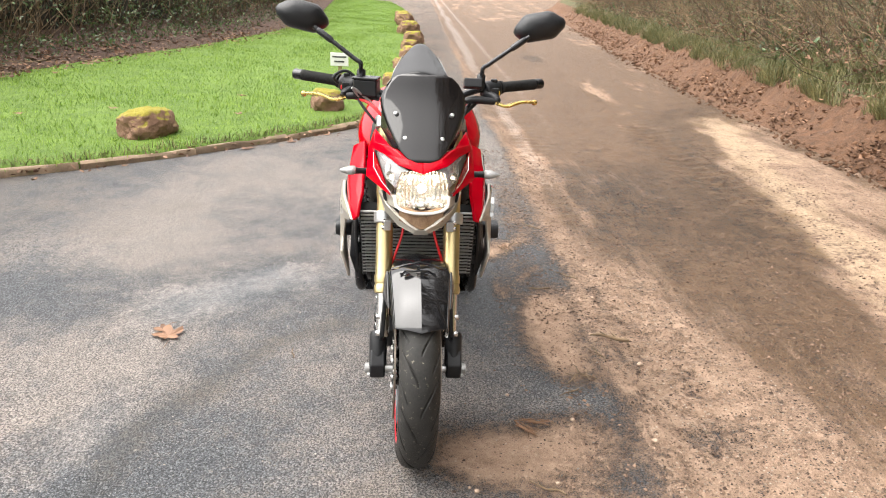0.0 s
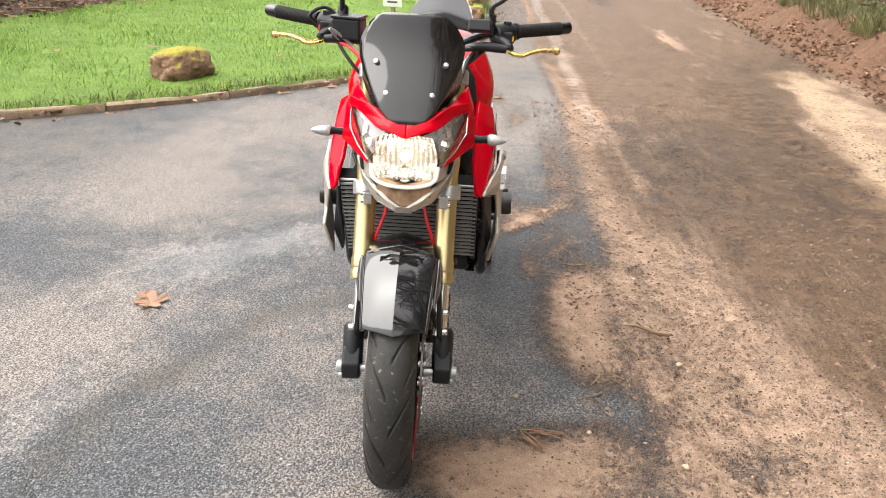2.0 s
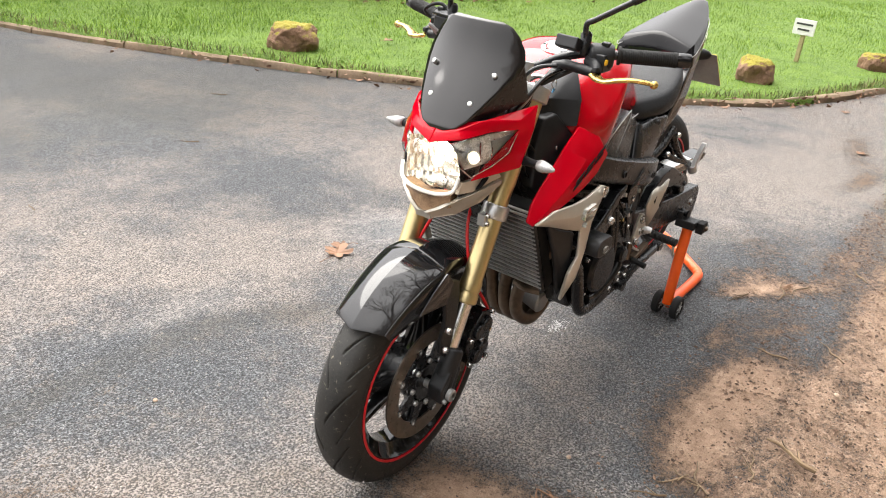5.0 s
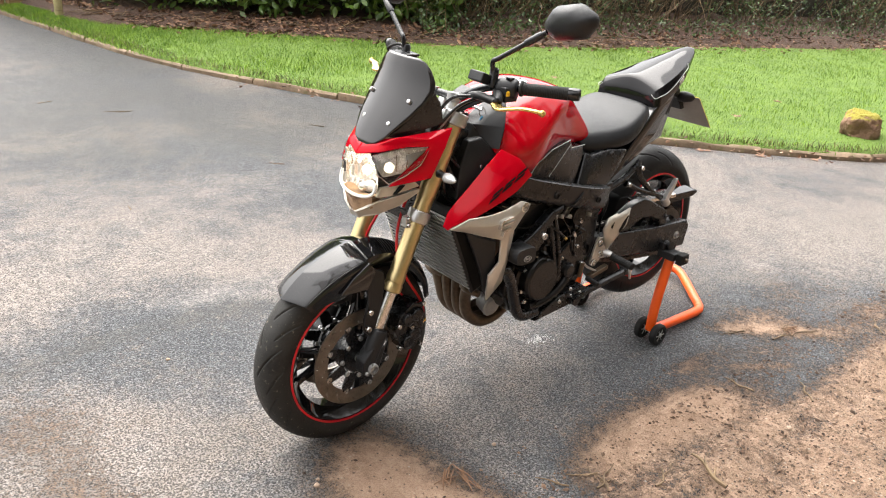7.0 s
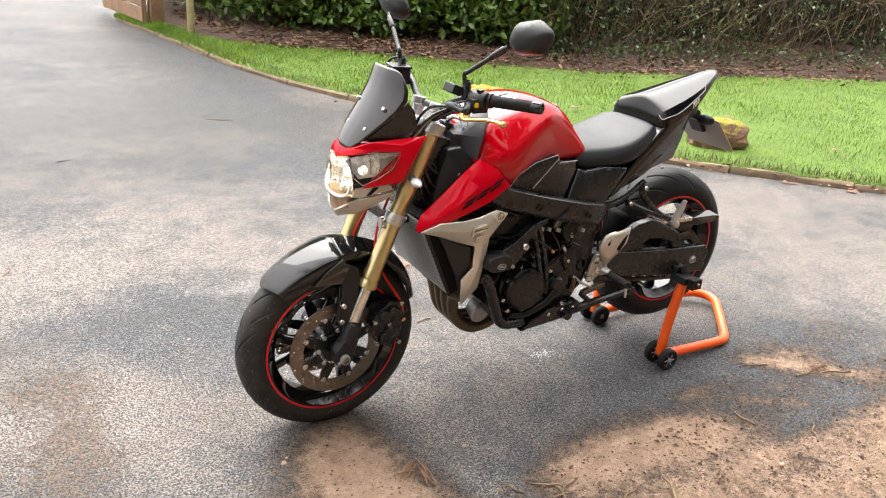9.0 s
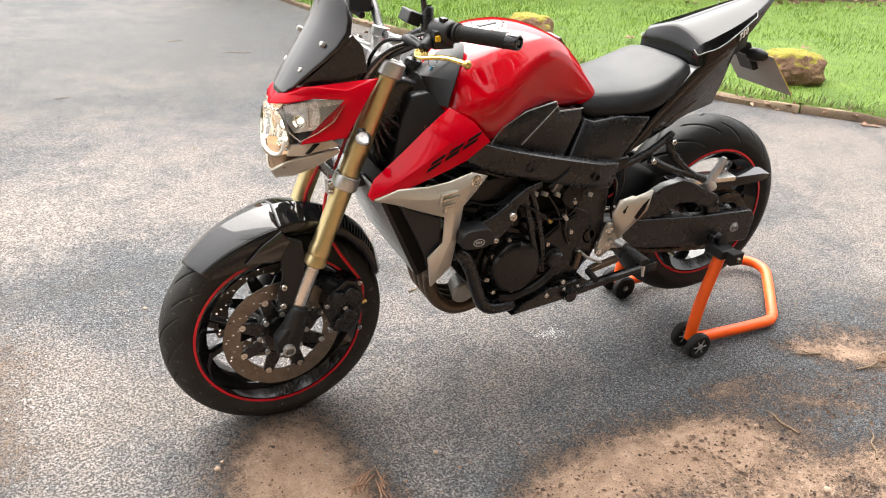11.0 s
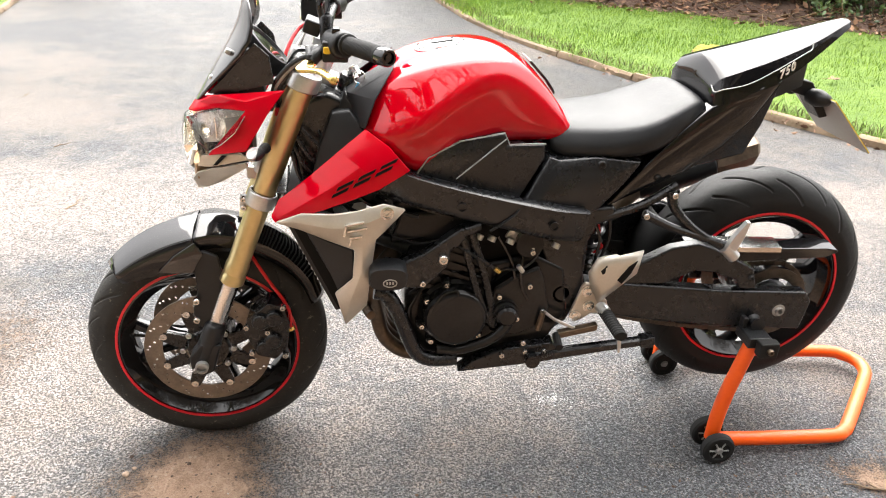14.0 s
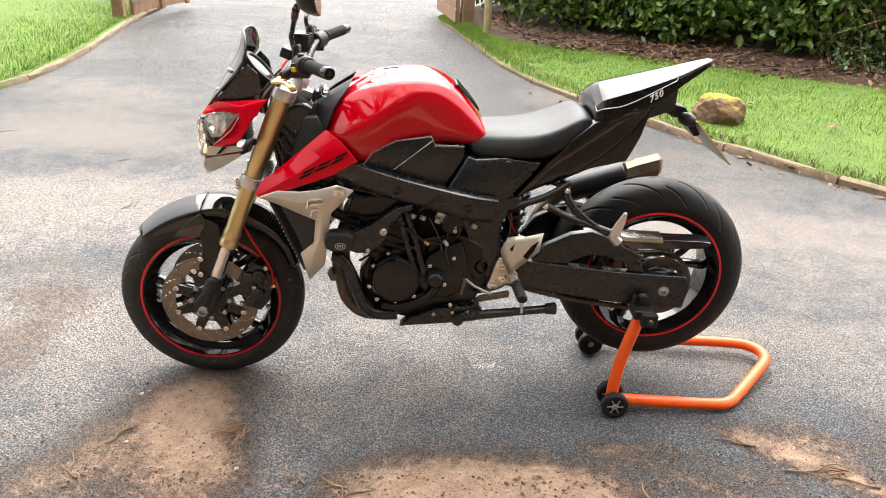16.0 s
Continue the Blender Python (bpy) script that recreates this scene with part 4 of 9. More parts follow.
def bare_tree(x, y, h, seed, label):
    """A leafless tree: trunk and forking limbs, ever finer."""
    rng = random.Random(seed)
    base = tagged(new("bare_tree"), label, "tree", "bare trees beyond the lane")
    base.matrix_basis = pose(x, y, 0)
    trunk, crown = B(), B()

    def grow(p, d, L, r, depth, bm):
        q = p + d * L
        mid = p + d * L * 0.5 + Vector((rng.uniform(-1, 1), rng.uniform(-1, 1), 0)) * L * 0.06
        tube(bm, [p, mid, q], [r, r * 0.85, r * 0.68], 7 if depth < 2 else 4, 2 if depth < 3 else 1, caps=False)
        if depth >= 6:
            return
        for _ in range(3 if depth < 5 else 2):
            w = Vector((rng.uniform(-1, 1), rng.uniform(-1, 1), rng.uniform(-0.15, 0.75)))
            grow(q, (d * 0.9 + w * 0.75).normalized(), L * rng.uniform(0.62, 0.8), r * 0.62, depth + 1, crown)

    grow(Vector((0, 0, -0.1)), Vector((0, 0, 1)), h * 0.3, h * 0.022, 0, trunk)
    part("trunk", trunk, M["bark"], base)
    part("crown", crown, M["bark"], base, "bare branching crown")
    return base


first_trees = [bare_tree(x, y, h, 40 + i, "tall leafless tree with a fine branching crown") for i, (x, y, h) in enumerate(((-6.0, -6.6, 13.5), (-2.2, -6.9, 14.5), (3.2, -7.0, 14.0)))]
for i, (x, y, turn, k) in enumerate(((0.6, -6.5, 130, 1.0), (6.2, -7.6, 200, 1.0), (9.5, -9.8, 80, 1.05), (-11.5, -9.0, 10, 1.1), (13.0, -10.0, 300, 0.95), (1.0, -10.5, 20, 1.1), (17.0, -10.8, 150, 1.0), (-7.0, -11.5, 100, 1.05))):
    copy_thing(first_trees[i % 3], Matrix.Translation((x, y, 0)) @ Matrix.Rotation(radians(turn), 4, "Z") @ Matrix.Scale(k, 4))


def woodland():
    """The tree belts round the lane and the drive behind the walk: unseen sheets, added to darken reflections."""
    # solid and out of view; they block low sky light
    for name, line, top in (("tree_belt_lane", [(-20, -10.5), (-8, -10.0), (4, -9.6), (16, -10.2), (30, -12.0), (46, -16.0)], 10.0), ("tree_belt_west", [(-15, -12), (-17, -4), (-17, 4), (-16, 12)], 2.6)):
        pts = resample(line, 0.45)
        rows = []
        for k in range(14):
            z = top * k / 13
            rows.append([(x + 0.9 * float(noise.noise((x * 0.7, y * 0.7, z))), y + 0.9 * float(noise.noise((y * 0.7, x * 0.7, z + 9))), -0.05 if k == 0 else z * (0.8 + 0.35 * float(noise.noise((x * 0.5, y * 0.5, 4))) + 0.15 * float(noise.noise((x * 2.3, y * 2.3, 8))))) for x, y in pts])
        sheet(name, rows, M["shade_core"], "dark unseen sheet standing for the winter tree belt beyond the lane", "trees", 0.15)
    rng = np.random.RandomState(77)
    st, wy, ln = [], [], []
    for _ in range(4200):
        p = (rng.uniform(-18, 30), -9.2 + rng.uniform(-0.6, 0.6), rng.uniform(6.0, 11.0))
        st.append(p)
        wy.append((rng.randn() * 0.5, rng.randn() * 0.5, rng.uniform(0.2, 1.2)))
        ln.append(rng.uniform(1.0, 3.4))
    twigs("bare_branches", st, wy, ln, 0.03, M["bark"], 78, "bare winter branches of the tree belt", 0.3, "trees")


woodland()


# ---- motorcycle materials ----
DUST = (0.23, 0.15, 0.1)
K = {
    "red": mat("red_paint", (0.5, 0.0, 0.009), (0.54, 0.001, 0.012), 3.0, (0.3, 0.4), coat=0.42, sheen=0.0),
    "gloss": mat("black_gloss", (0.006, 0.006, 0.007), (0.011, 0.011, 0.012), 4.0, (0.03, 0.06), sheen=0.55),
    "guard": mat("black_guard_gloss", (0.007, 0.007, 0.008), (0.012, 0.012, 0.013), 4.0, (0.03, 0.06), sheen=0.75),
    "cowl": mat("black_cowl_gloss", (0.005, 0.005, 0.006), (0.009, 0.009, 0.01), 4.0, (0.03, 0.06), sheen=0.3),
    "satin": mat("black_satin", (0.007, 0.0076, 0.009), (0.0125, 0.0134, 0.0155), 9.0, (0.22, 0.32), bump=0.1, bscale=700, sheen=0.5),
    "plastic": mat("black_plastic", (0.007, 0.0075, 0.0088), (0.013, 0.0138, 0.0156), 12.0, (0.34, 0.46), bump=0.25, bscale=900, sheen=0.42),
    "engine": mat("black_engine_paint", (0.008, 0.0082, 0.009), (0.015, 0.0152, 0.016), 14.0, (0.1, 0.2), bump=0.08, bscale=300, grime=(DUST, -0.2, 30.0), sheen=0.3),
    "dark": mat("unlit_black", (0.003, 0.003, 0.003), (0.006, 0.006, 0.006), 10.0, (0.5, 0.7), sheen=0.15),
    "vinyl": mat("seat_vinyl", (0.0075, 0.0085, 0.0102), (0.0135, 0.0148, 0.0168), 20.0, (0.36, 0.44), bump=0.3, bscale=1400, sheen=0.33),
    "rubber": mat("tyre_rubber", (0.007, 0.0072, 0.0078), (0.018, 0.018, 0.0185), 16.0, (0.5, 0.7), bump=0.3, bscale=500, grime=((0.2, 0.17, 0.14), -0.03, 26.0), sheen=0.28),
    "dusty_rubber": mat("dusty_tyre_rubber", (0.013, 0.013, 0.012), (0.038, 0.036, 0.033), 16.0, (0.5, 0.75), bump=0.5, bscale=300, grime=((0.27, 0.235, 0.185), 0.04, 70.0), sheen=0.35),
    "grip": mat("grip_rubber", (0.008, 0.008, 0.008), (0.014, 0.014, 0.014), 30.0, (0.6, 0.75), sheen=0.28),
    "gold": mat("gold_anodised", (0.58, 0.46, 0.23), (0.66, 0.54, 0.29), 7.0, (0.3, 0.4), metal=0.95),
    "lever": mat("gold_lever", (0.62, 0.43, 0.12), (0.72, 0.52, 0.18), 15.0, (0.22, 0.3), metal=0.9),
    "silver": mat("silver_paint", (0.5, 0.46, 0.395), (0.57, 0.53, 0.46), 20.0, (0.3, 0.4), metal=0.55, bump=0.05, bscale=900, coat=0.3),
    "alloy": mat("cast_alloy", (0.5, 0.5, 0.5), (0.66, 0.66, 0.65), 15.0, (0.28, 0.42), metal=0.85),
    "chrome": mat("bright_steel", (0.6, 0.59, 0.57), (0.75, 0.74, 0.72), 12.0, (0.15, 0.25), metal=1.0),
    "disc": mat("brake_steel", (0.17, 0.145, 0.12), (0.3, 0.258, 0.215), 30.0, (0.35, 0.5), metal=0.9, grime=((0.2, 0.13, 0.08), -0.05, 60.0)),
    "header": mat("heat_stained_steel", (0.08, 0.06, 0.044), (0.2, 0.15, 0.11), 8.0, (0.35, 0.55), metal=0.8),
    "chain": mat("oiled_chain", (0.05, 0.045, 0.04), (0.15, 0.13, 0.11), 40.0, (0.35, 0.5), metal=0.8),
    "orange": mat("orange_powder_coat", (0.86, 0.085, 0.003), (0.94, 0.12, 0.006), 10.0, (0.3, 0.4), bump=0.1, bscale=300, grime=((0.3, 0.12, 0.05), -0.08, 25.0)),
    "yellow": mat("yellow_plastic", (0.8, 0.5, 0.02), None, 10.0, (0.35, 0.4)),
    "redplastic": mat("red_plastic", (0.6, 0.01, 0.015), None, 10.0, (0.35, 0.4)),
    "stripe": mat("red_rim_tape", (0.62, 0.008, 0.02), (0.7, 0.012, 0.025), 10.0, (0.3, 0.4)),
    "plate_back": mat("plate_back", (0.3, 0.29, 0.27), (0.4, 0.39, 0.37), 9.0, (0.4, 0.55)),
    "plate": mat("plate_yellow", (0.85, 0.6, 0.02), None, 9.0, (0.35, 0.4)),
    "pale": mat("pale_lettering", (0.75, 0.72, 0.66), None, 9.0, (0.35, 0.4)),
    "slat": mat("grey_slat", (0.3, 0.3, 0.295), (0.42, 0.42, 0.41), 20.0, (0.35, 0.5), metal=0.5),
    "clearish": mat("clear_grey_lens", (0.2, 0.2, 0.2), (0.5, 0.5, 0.49), 60.0, (0.05, 0.12), metal=0.2, coat=0.6),
    "rib": mat("grey_guard_slat", (0.27, 0.27, 0.265), (0.4, 0.4, 0.39), 20.0, (0.35, 0.5), metal=0.4),
    "blue": mat("blue_tag", (0.1, 0.35, 0.6), None, 9.0),
}


def clear(name, tint, rough, trans=1.0):
    k = Nodes(name)
    see = k.node("ShaderNodeBsdfTransparent", Color=(*tint, 1)).outputs[0]
    shine = k.node("ShaderNodeBsdfGlossy", Roughness=rough).outputs[0]
    both = k.node("ShaderNodeMixShader", Fac=k.node("ShaderNodeFresnel", IOR=1.5).outputs[0])
    k.t.links.new(see, both.inputs[1])
    k.t.links.new(shine, both.inputs[2])
    k.t.links.new(both.outputs[0], k.t.nodes["Material Output"].inputs[0])
    return k.m


def glowing(name, colour, strength):
    k = Nodes(name)
    k.b.inputs["Emission Color"].default_value = (*colour, 1)
    k.b.inputs["Emission Strength"].default_value = strength
    return k.m


M["mudded"] = mat("dried_mud_film", (0.2, 0.12, 0.07), (0.45, 0.3, 0.18), 40.0, (0.5, 0.8))
K["lens"] = clear("clear_lens", (1, 1, 1), 0.02)
K["smoke"] = mat("smoked_screen", (0.01, 0.009, 0.009), (0.015, 0.013, 0.013), 3.0, (0.05, 0.09), coat=0.35)
K["reflector"] = mat("lamp_reflector", (0.72, 0.7, 0.66), (0.85, 0.83, 0.78), 20.0, (0.12, 0.2), metal=0.85)
K["glow"] = glowing("lit_small_bulb", (1.0, 0.86, 0.62), 1.6)
K["bright"] = mat("bright_lamp_shell", (0.8, 0.8, 0.78), (0.9, 0.9, 0.88), 20.0, (0.3, 0.4))
K["bulb"] = glowing("lit_bulb", (1.0, 0.88, 0.68), 13.0)
K["panel"] = mat("black_panel_gloss", (0.004, 0.004, 0.005), (0.008, 0.008, 0.009), 4.0, (0.02, 0.05), sheen=0.5)
K["tank_red"] = mat("tank_red_paint", (0.44, 0.0, 0.006), (0.48, 0.0006, 0.009), 3.0, (0.3, 0.4), coat=1.0, sheen=0.0)
K["facet"] = mat("bright_ear_reflector", (0.66, 0.68, 0.7), (0.9, 0.91, 0.92), 30.0, (0.2, 0.32), metal=0.35)
K["mirror"] = mat("mirror_glass", (0.9, 0.9, 0.9), None, 9.0, (0.01, 0.02), metal=1.0)

# ---- motorcycle ----
bike = tagged(new("motorcycle"), "red and black naked motorcycle with gold forks, raised on a stand", "motorcycle")
AXF, AXR, RF, RR = Vector((0, 0, 0.296)), Vector((1.467, 0.056, 0.414)), 0.3, 0.317
FORK = Vector((0.366, 0, 0.9306))


def sides(pts, s):
    """Left-hand points, or their mirror on the right."""
    return [(p[0], p[1] if s < 0 else -p[1], p[2]) for p in pts]


def slab(bm, pts, thick, s=-1, bulge=0.0, inset=0.25):
    """A body panel: an outline in space, drawn inwards by thick, its face raised by bulge."""
    P = [Vector(p) for p in sides(pts, s)]
    inn = Vector((0, -s * thick, 0))
    c = sum(P, Vector()) / len(P)
    a, b = ring(bm, P), ring(bm, [p + inn for p in P])
    skin(bm, a, b)
    bm.faces.new(b)
    if bulge:
        m = ring(bm, [p + (c - p) * inset + Vector((0, s * bulge, 0)) for p in P])
        skin(bm, m, a)
        bm.faces.new(m[::-1])
    else:
        bm.faces.new(a[::-1])
    return bm


def bolt(bm, at, r=0.008, out=(0, -1, 0), h=0.006):
    """A domed socket-head bolt."""
    lathe(bm, [(r, -0.004), (r, h * 0.6), (r * 0.8, h), (r * 0.45, h), (r * 0.4, h * 0.4), (0, h * 0.4)], at, out, 10)
    return bm


def loft(bm, rings, cap=True):
    prev = None
    for pts in rings:
        now = ring(bm, pts)
        if prev:
            skin(bm, prev, now)
        elif cap:
            bm.faces.new(now[::-1])
        prev = now
    if cap:
        bm.faces.new(prev)
    return bm


def full(half):
    """A closed section from a left half that runs from the top middle to the bottom middle."""
    return half + [(x, -y, z) for x, y, z in half[-2:0:-1]]


# -- tyres and wheels --
def tyre(name, centre, R, W, seat, parent, label, seed):
    n = 900
    k = 84
    half = W / 2
    prof = []
    for j in range(k + 1):
        t = -1 + 2 * j / k
        y = half * math.sin(t * math.pi * 0.5) * (1.0 if abs(t) < 0.8 else 1.0 - 0.14 * ((abs(t) - 0.8) / 0.2) ** 1.5)
        drop = (R - seat) * (abs(t) ** 2.35)
        prof.append((R - drop * 0.98, y, t))
    a = np.arange(n) * 2 * np.pi / n
    V = []
    for r, y, t in prof:
        rr = np.full(n, r)
        if abs(t) < 0.9:
            for sgn in (-1, 1):
                q = t * sgn
                if q > 0.04:
                    phase = (a * 11 / (2 * np.pi) + 0.95 * q ** 0.8 + (0.5 if sgn > 0 else 0)) % 1.0
                    width = 0.034 * (1 - q / 0.95)
                    rr = rr - 0.006 * np.exp(-(np.abs(phase - 0.5) / max(width, 0.008)) ** 4) * (q < 0.62)
                    phase = (a * 11 / (2 * np.pi) + 1.1 * q + 0.36 + (0.5 if sgn > 0 else 0)) % 1.0
                    rr = rr - 0.0055 * np.exp(-(np.abs(phase - 0.5) / 0.022) ** 4) * (q > 0.36) * (q < 0.8)
        V.append(np.stack([centre.x + rr * np.cos(a), np.full(n, centre.y + y), centre.z + rr * np.sin(a)], 1))
    V = np.concatenate(V)
    i = np.arange(n)
    F = []
    for j in range(k):
        F.append(np.stack([j * n + i, j * n + (i + 1) % n, (j + 1) * n + (i + 1) % n, (j + 1) * n + i], 1))
    ob = raw(name, V.tolist(), np.concatenate(F).tolist(), K["dusty_rubber" if W < 0.15 else "rubber"], True, parent)
    return tagged(ob, label)


def annulus(bm, r0, r1, y0, y1, c, n=96, rows=1, holes=None):
    """A flat ring of some thickness; holes(i, j) names the cells that are drilled through."""
    g = [[[bm.verts.new((c.x + (r0 + (r1 - r0) * j / rows) * math.cos(2 * math.pi * i / n), y, c.z + (r0 + (r1 - r0) * j / rows) * math.sin(2 * math.pi * i / n))) for j in range(rows + 1)] for i in range(n)] for y in (y0, y1)]
    gone = lambda i, j: j < 0 or j >= rows or bool(holes and holes(i % n, j))
    for i in range(n):
        k = (i + 1) % n
        for j in range(rows):
            if gone(i, j):
                continue
            for s, side in enumerate(g):
                q = (side[i][j], side[k][j], side[k][j + 1], side[i][j + 1])
                bm.faces.new(q if s else q[::-1])
            if gone(i, j - 1):
                bm.faces.new((g[0][i][j], g[0][k][j], g[1][k][j], g[1][i][j]))
            if gone(i, j + 1):
                bm.faces.new((g[0][k][j + 1], g[0][i][j + 1], g[1][i][j + 1], g[1][k][j + 1]))
            if gone(i - 1, j):
                bm.faces.new((g[0][i][j + 1], g[0][i][j], g[1][i][j], g[1][i][j + 1]))
            if gone(i + 1, j):
                bm.faces.new((g[0][k][j], g[0][k][j + 1], g[1][k][j + 1], g[1][k][j]))
    return bm


def wheel(name, c, R, W, seat, rim_w, parent, label, start):
    base = new(name)
    base.parent = parent
    tagged(base, label)
    tyre("tyre", c, R, W, seat - 0.004, base, "black road tyre with curved tread grooves, dusted with dried mud", 1)
    h = rim_w / 2
    bm = lathe(B(), [(seat + 0.002, -h), (seat + 0.006, -h - 0.004), (seat - 0.006, -h - 0.006), (seat - 0.014, -h + 0.004), (seat - 0.034, -h + 0.022), (seat - 0.038, 0), (seat - 0.034, h - 0.022), (seat - 0.014, h - 0.004),
                     (seat - 0.006, h + 0.006), (seat + 0.006, h + 0.004), (seat + 0.002, h), (seat - 0.008, h * 0.6), (seat - 0.026, 0), (seat - 0.008, -h * 0.6)], c, (0, 1, 0), 96, closed=True)
    part("rim", bm, K["gloss"], base, "gloss black alloy rim")
    for s in (-1, 1):
        bm = lathe(B(), [(seat - 0.001, s * (h + 0.0085)), (seat + 0.0055, s * (h + 0.0075)), (seat + 0.0055, s * (h + 0.0065)), (seat - 0.001, s * (h + 0.0045))], c, (0, 1, 0), 96, closed=True)
        part("rim_stripe", bm, K["stripe"], base, "thin red rim tape")
    for i in range(3):
        for split in (-1, 1):
            bm = B()
            a0 = radians(start + 120 * i)
            rings = []
            for f in (0.0, 0.25, 0.55, 0.85, 1.0):
                r = 0.04 + (seat - 0.03 - 0.04) * f
                a = a0 + split * (0.08 + 0.2 * f)
                wid, dep = 0.0115 + 0.006 * abs(f - 0.5), 0.018 + 0.014 * (1 - f)
                u, t = Vector((math.cos(a), 0, math.sin(a))), Vector((-math.sin(a), 0, math.cos(a)))
                p = c + u * r
                rings.append([p + t * wid * q[0] + Vector((0, dep * q[1], 0)) for q in ((-1, -0.5), (-0.55, -1), (0.55, -1), (1, -0.5), (1, 0.5), (0.55, 1), (-0.55, 1), (-1, 0.5))])
            loft(bm, rings)
            part("spoke", bm, K["gloss"], base, smooth=50)
    bm = lathe(B(), [(0.018, -0.07), (0.05, -0.07), (0.055, -0.055), (0.058, -0.03), (0.052, 0), (0.058, 0.03), (0.055, 0.055), (0.05, 0.07), (0.018, 0.07)], c, (0, 1, 0), 40, closed=True)
    part("hub", bm, K["satin"], base)
    va = radians(175)
    u = Vector((math.cos(va), 0, math.sin(va)))
    part("valve", tube(B(), [c + u * (seat - 0.03) + Vector((0, -0.012, 0)), c + u * (seat - 0.065) + Vector((0, -0.016, 0))], 0.004, 8, 0), K["plastic"], base)
    return base


def brake_disc(c, y, r0, r1, parent, thick=0.005, n=192, arms=8):
    base = new("brake_disc")
    base.parent = parent
    tagged(base, "drilled steel brake disc with light rust film")
    rows = 8
    def holes(i, j):
        k = i % 12
        return (k == 2 and j == 1) or (k == 5 and j == 3) or (k == 8 and j == 5) or (k == 10 and j == 6)
    part("rotor", annulus(B(), r0, r1, y - thick / 2, y + thick / 2, c, n, rows, holes), K["disc"], base, smooth=30)
    # one spider plate: rounded windows between arms that reach the rotor
    hub, m = 0.52 * r0, 24 * arms
    bm = B()
    loops = []
    for side in (-1, 1):
        inner, outer = [], []
        for i in range(m):
            a = 2 * math.pi * i / m
            lobe = 0.5 + 0.5 * math.cos(arms * (a - math.pi / arms))
            r = hub + 0.012 + (r0 + 0.006 - hub - 0.012) * min(1.0, max(0.0, 1.7 * lobe ** 2.6 - 0.06)) ** 0.7
            u = Vector((math.cos(a), 0, math.sin(a)))
            q = c + Vector((0, y + 0.0036 * side, 0))
            inner.append(q + u * hub)
            outer.append(q + u * r)
        loops.append((ring(bm, inner), ring(bm, outer)))
    (i0, o0), (i1, o1) = loops
    for a, b in ((i0, o0), (o0, o1), (o1, i1), (i1, i0)):
        skin(bm, a, b)
    carrier = part("carrier", bm, K["satin"], base, "black spider carrier", smooth=30)
    for i in range(arms):
        a = 2 * math.pi * i / arms
        q = c + Vector((math.cos(a), 0, math.sin(a))) * (hub + 0.004) + Vector((0, y, 0))
        bm = B()
        for out in (-1, 1):
            lathe(bm, [(0.0075, 0.003), (0.0075, 0.008), (0.0065, 0.0095), (0.0035, 0.0095), (0.003, 0.006), (0, 0.006)], q, (0, out, 0), 14)
        part("carrier_bolt", bm, K["alloy"], carrier)
    for i in range(arms):
        a = 2 * math.pi * (i + 0.5) / arms
        u = Vector((math.cos(a), 0, math.sin(a)))
        q = c + Vector((0, y, 0))
        bm = B()
        for s in (-1, 1):
            lathe(bm, [(0.009, 0.002), (0.009, 0.0055), (0.004, 0.0055), (0.004, 0.004), (0, 0.004)], q + u * (r0 + 0.002), (0, s, 0), 14)
        part("disc_button", bm, K["chrome"], base)
    return base


front = wheel("front_wheel", AXF, RF, 0.12, 0.222, 0.096, bike, "front wheel with red-taped gloss black rim", 62)
rear = wheel("rear_wheel", AXR, RR, 0.182, 0.222, 0.15, bike, "rear wheel with wide tyre and red-taped rim", 20)
for s in (-1, 1):
    brake_disc(AXF, s * 0.066, 0.112, 0.156, bike)
rear_disc = brake_disc(AXR, 0.08, 0.078, 0.11, bike, arms=5)


def fork_at(h, y=0.0):
    """The fork's axis at height h."""
    return Vector((FORK.x / FORK.z * (h - 0.30), y, h))


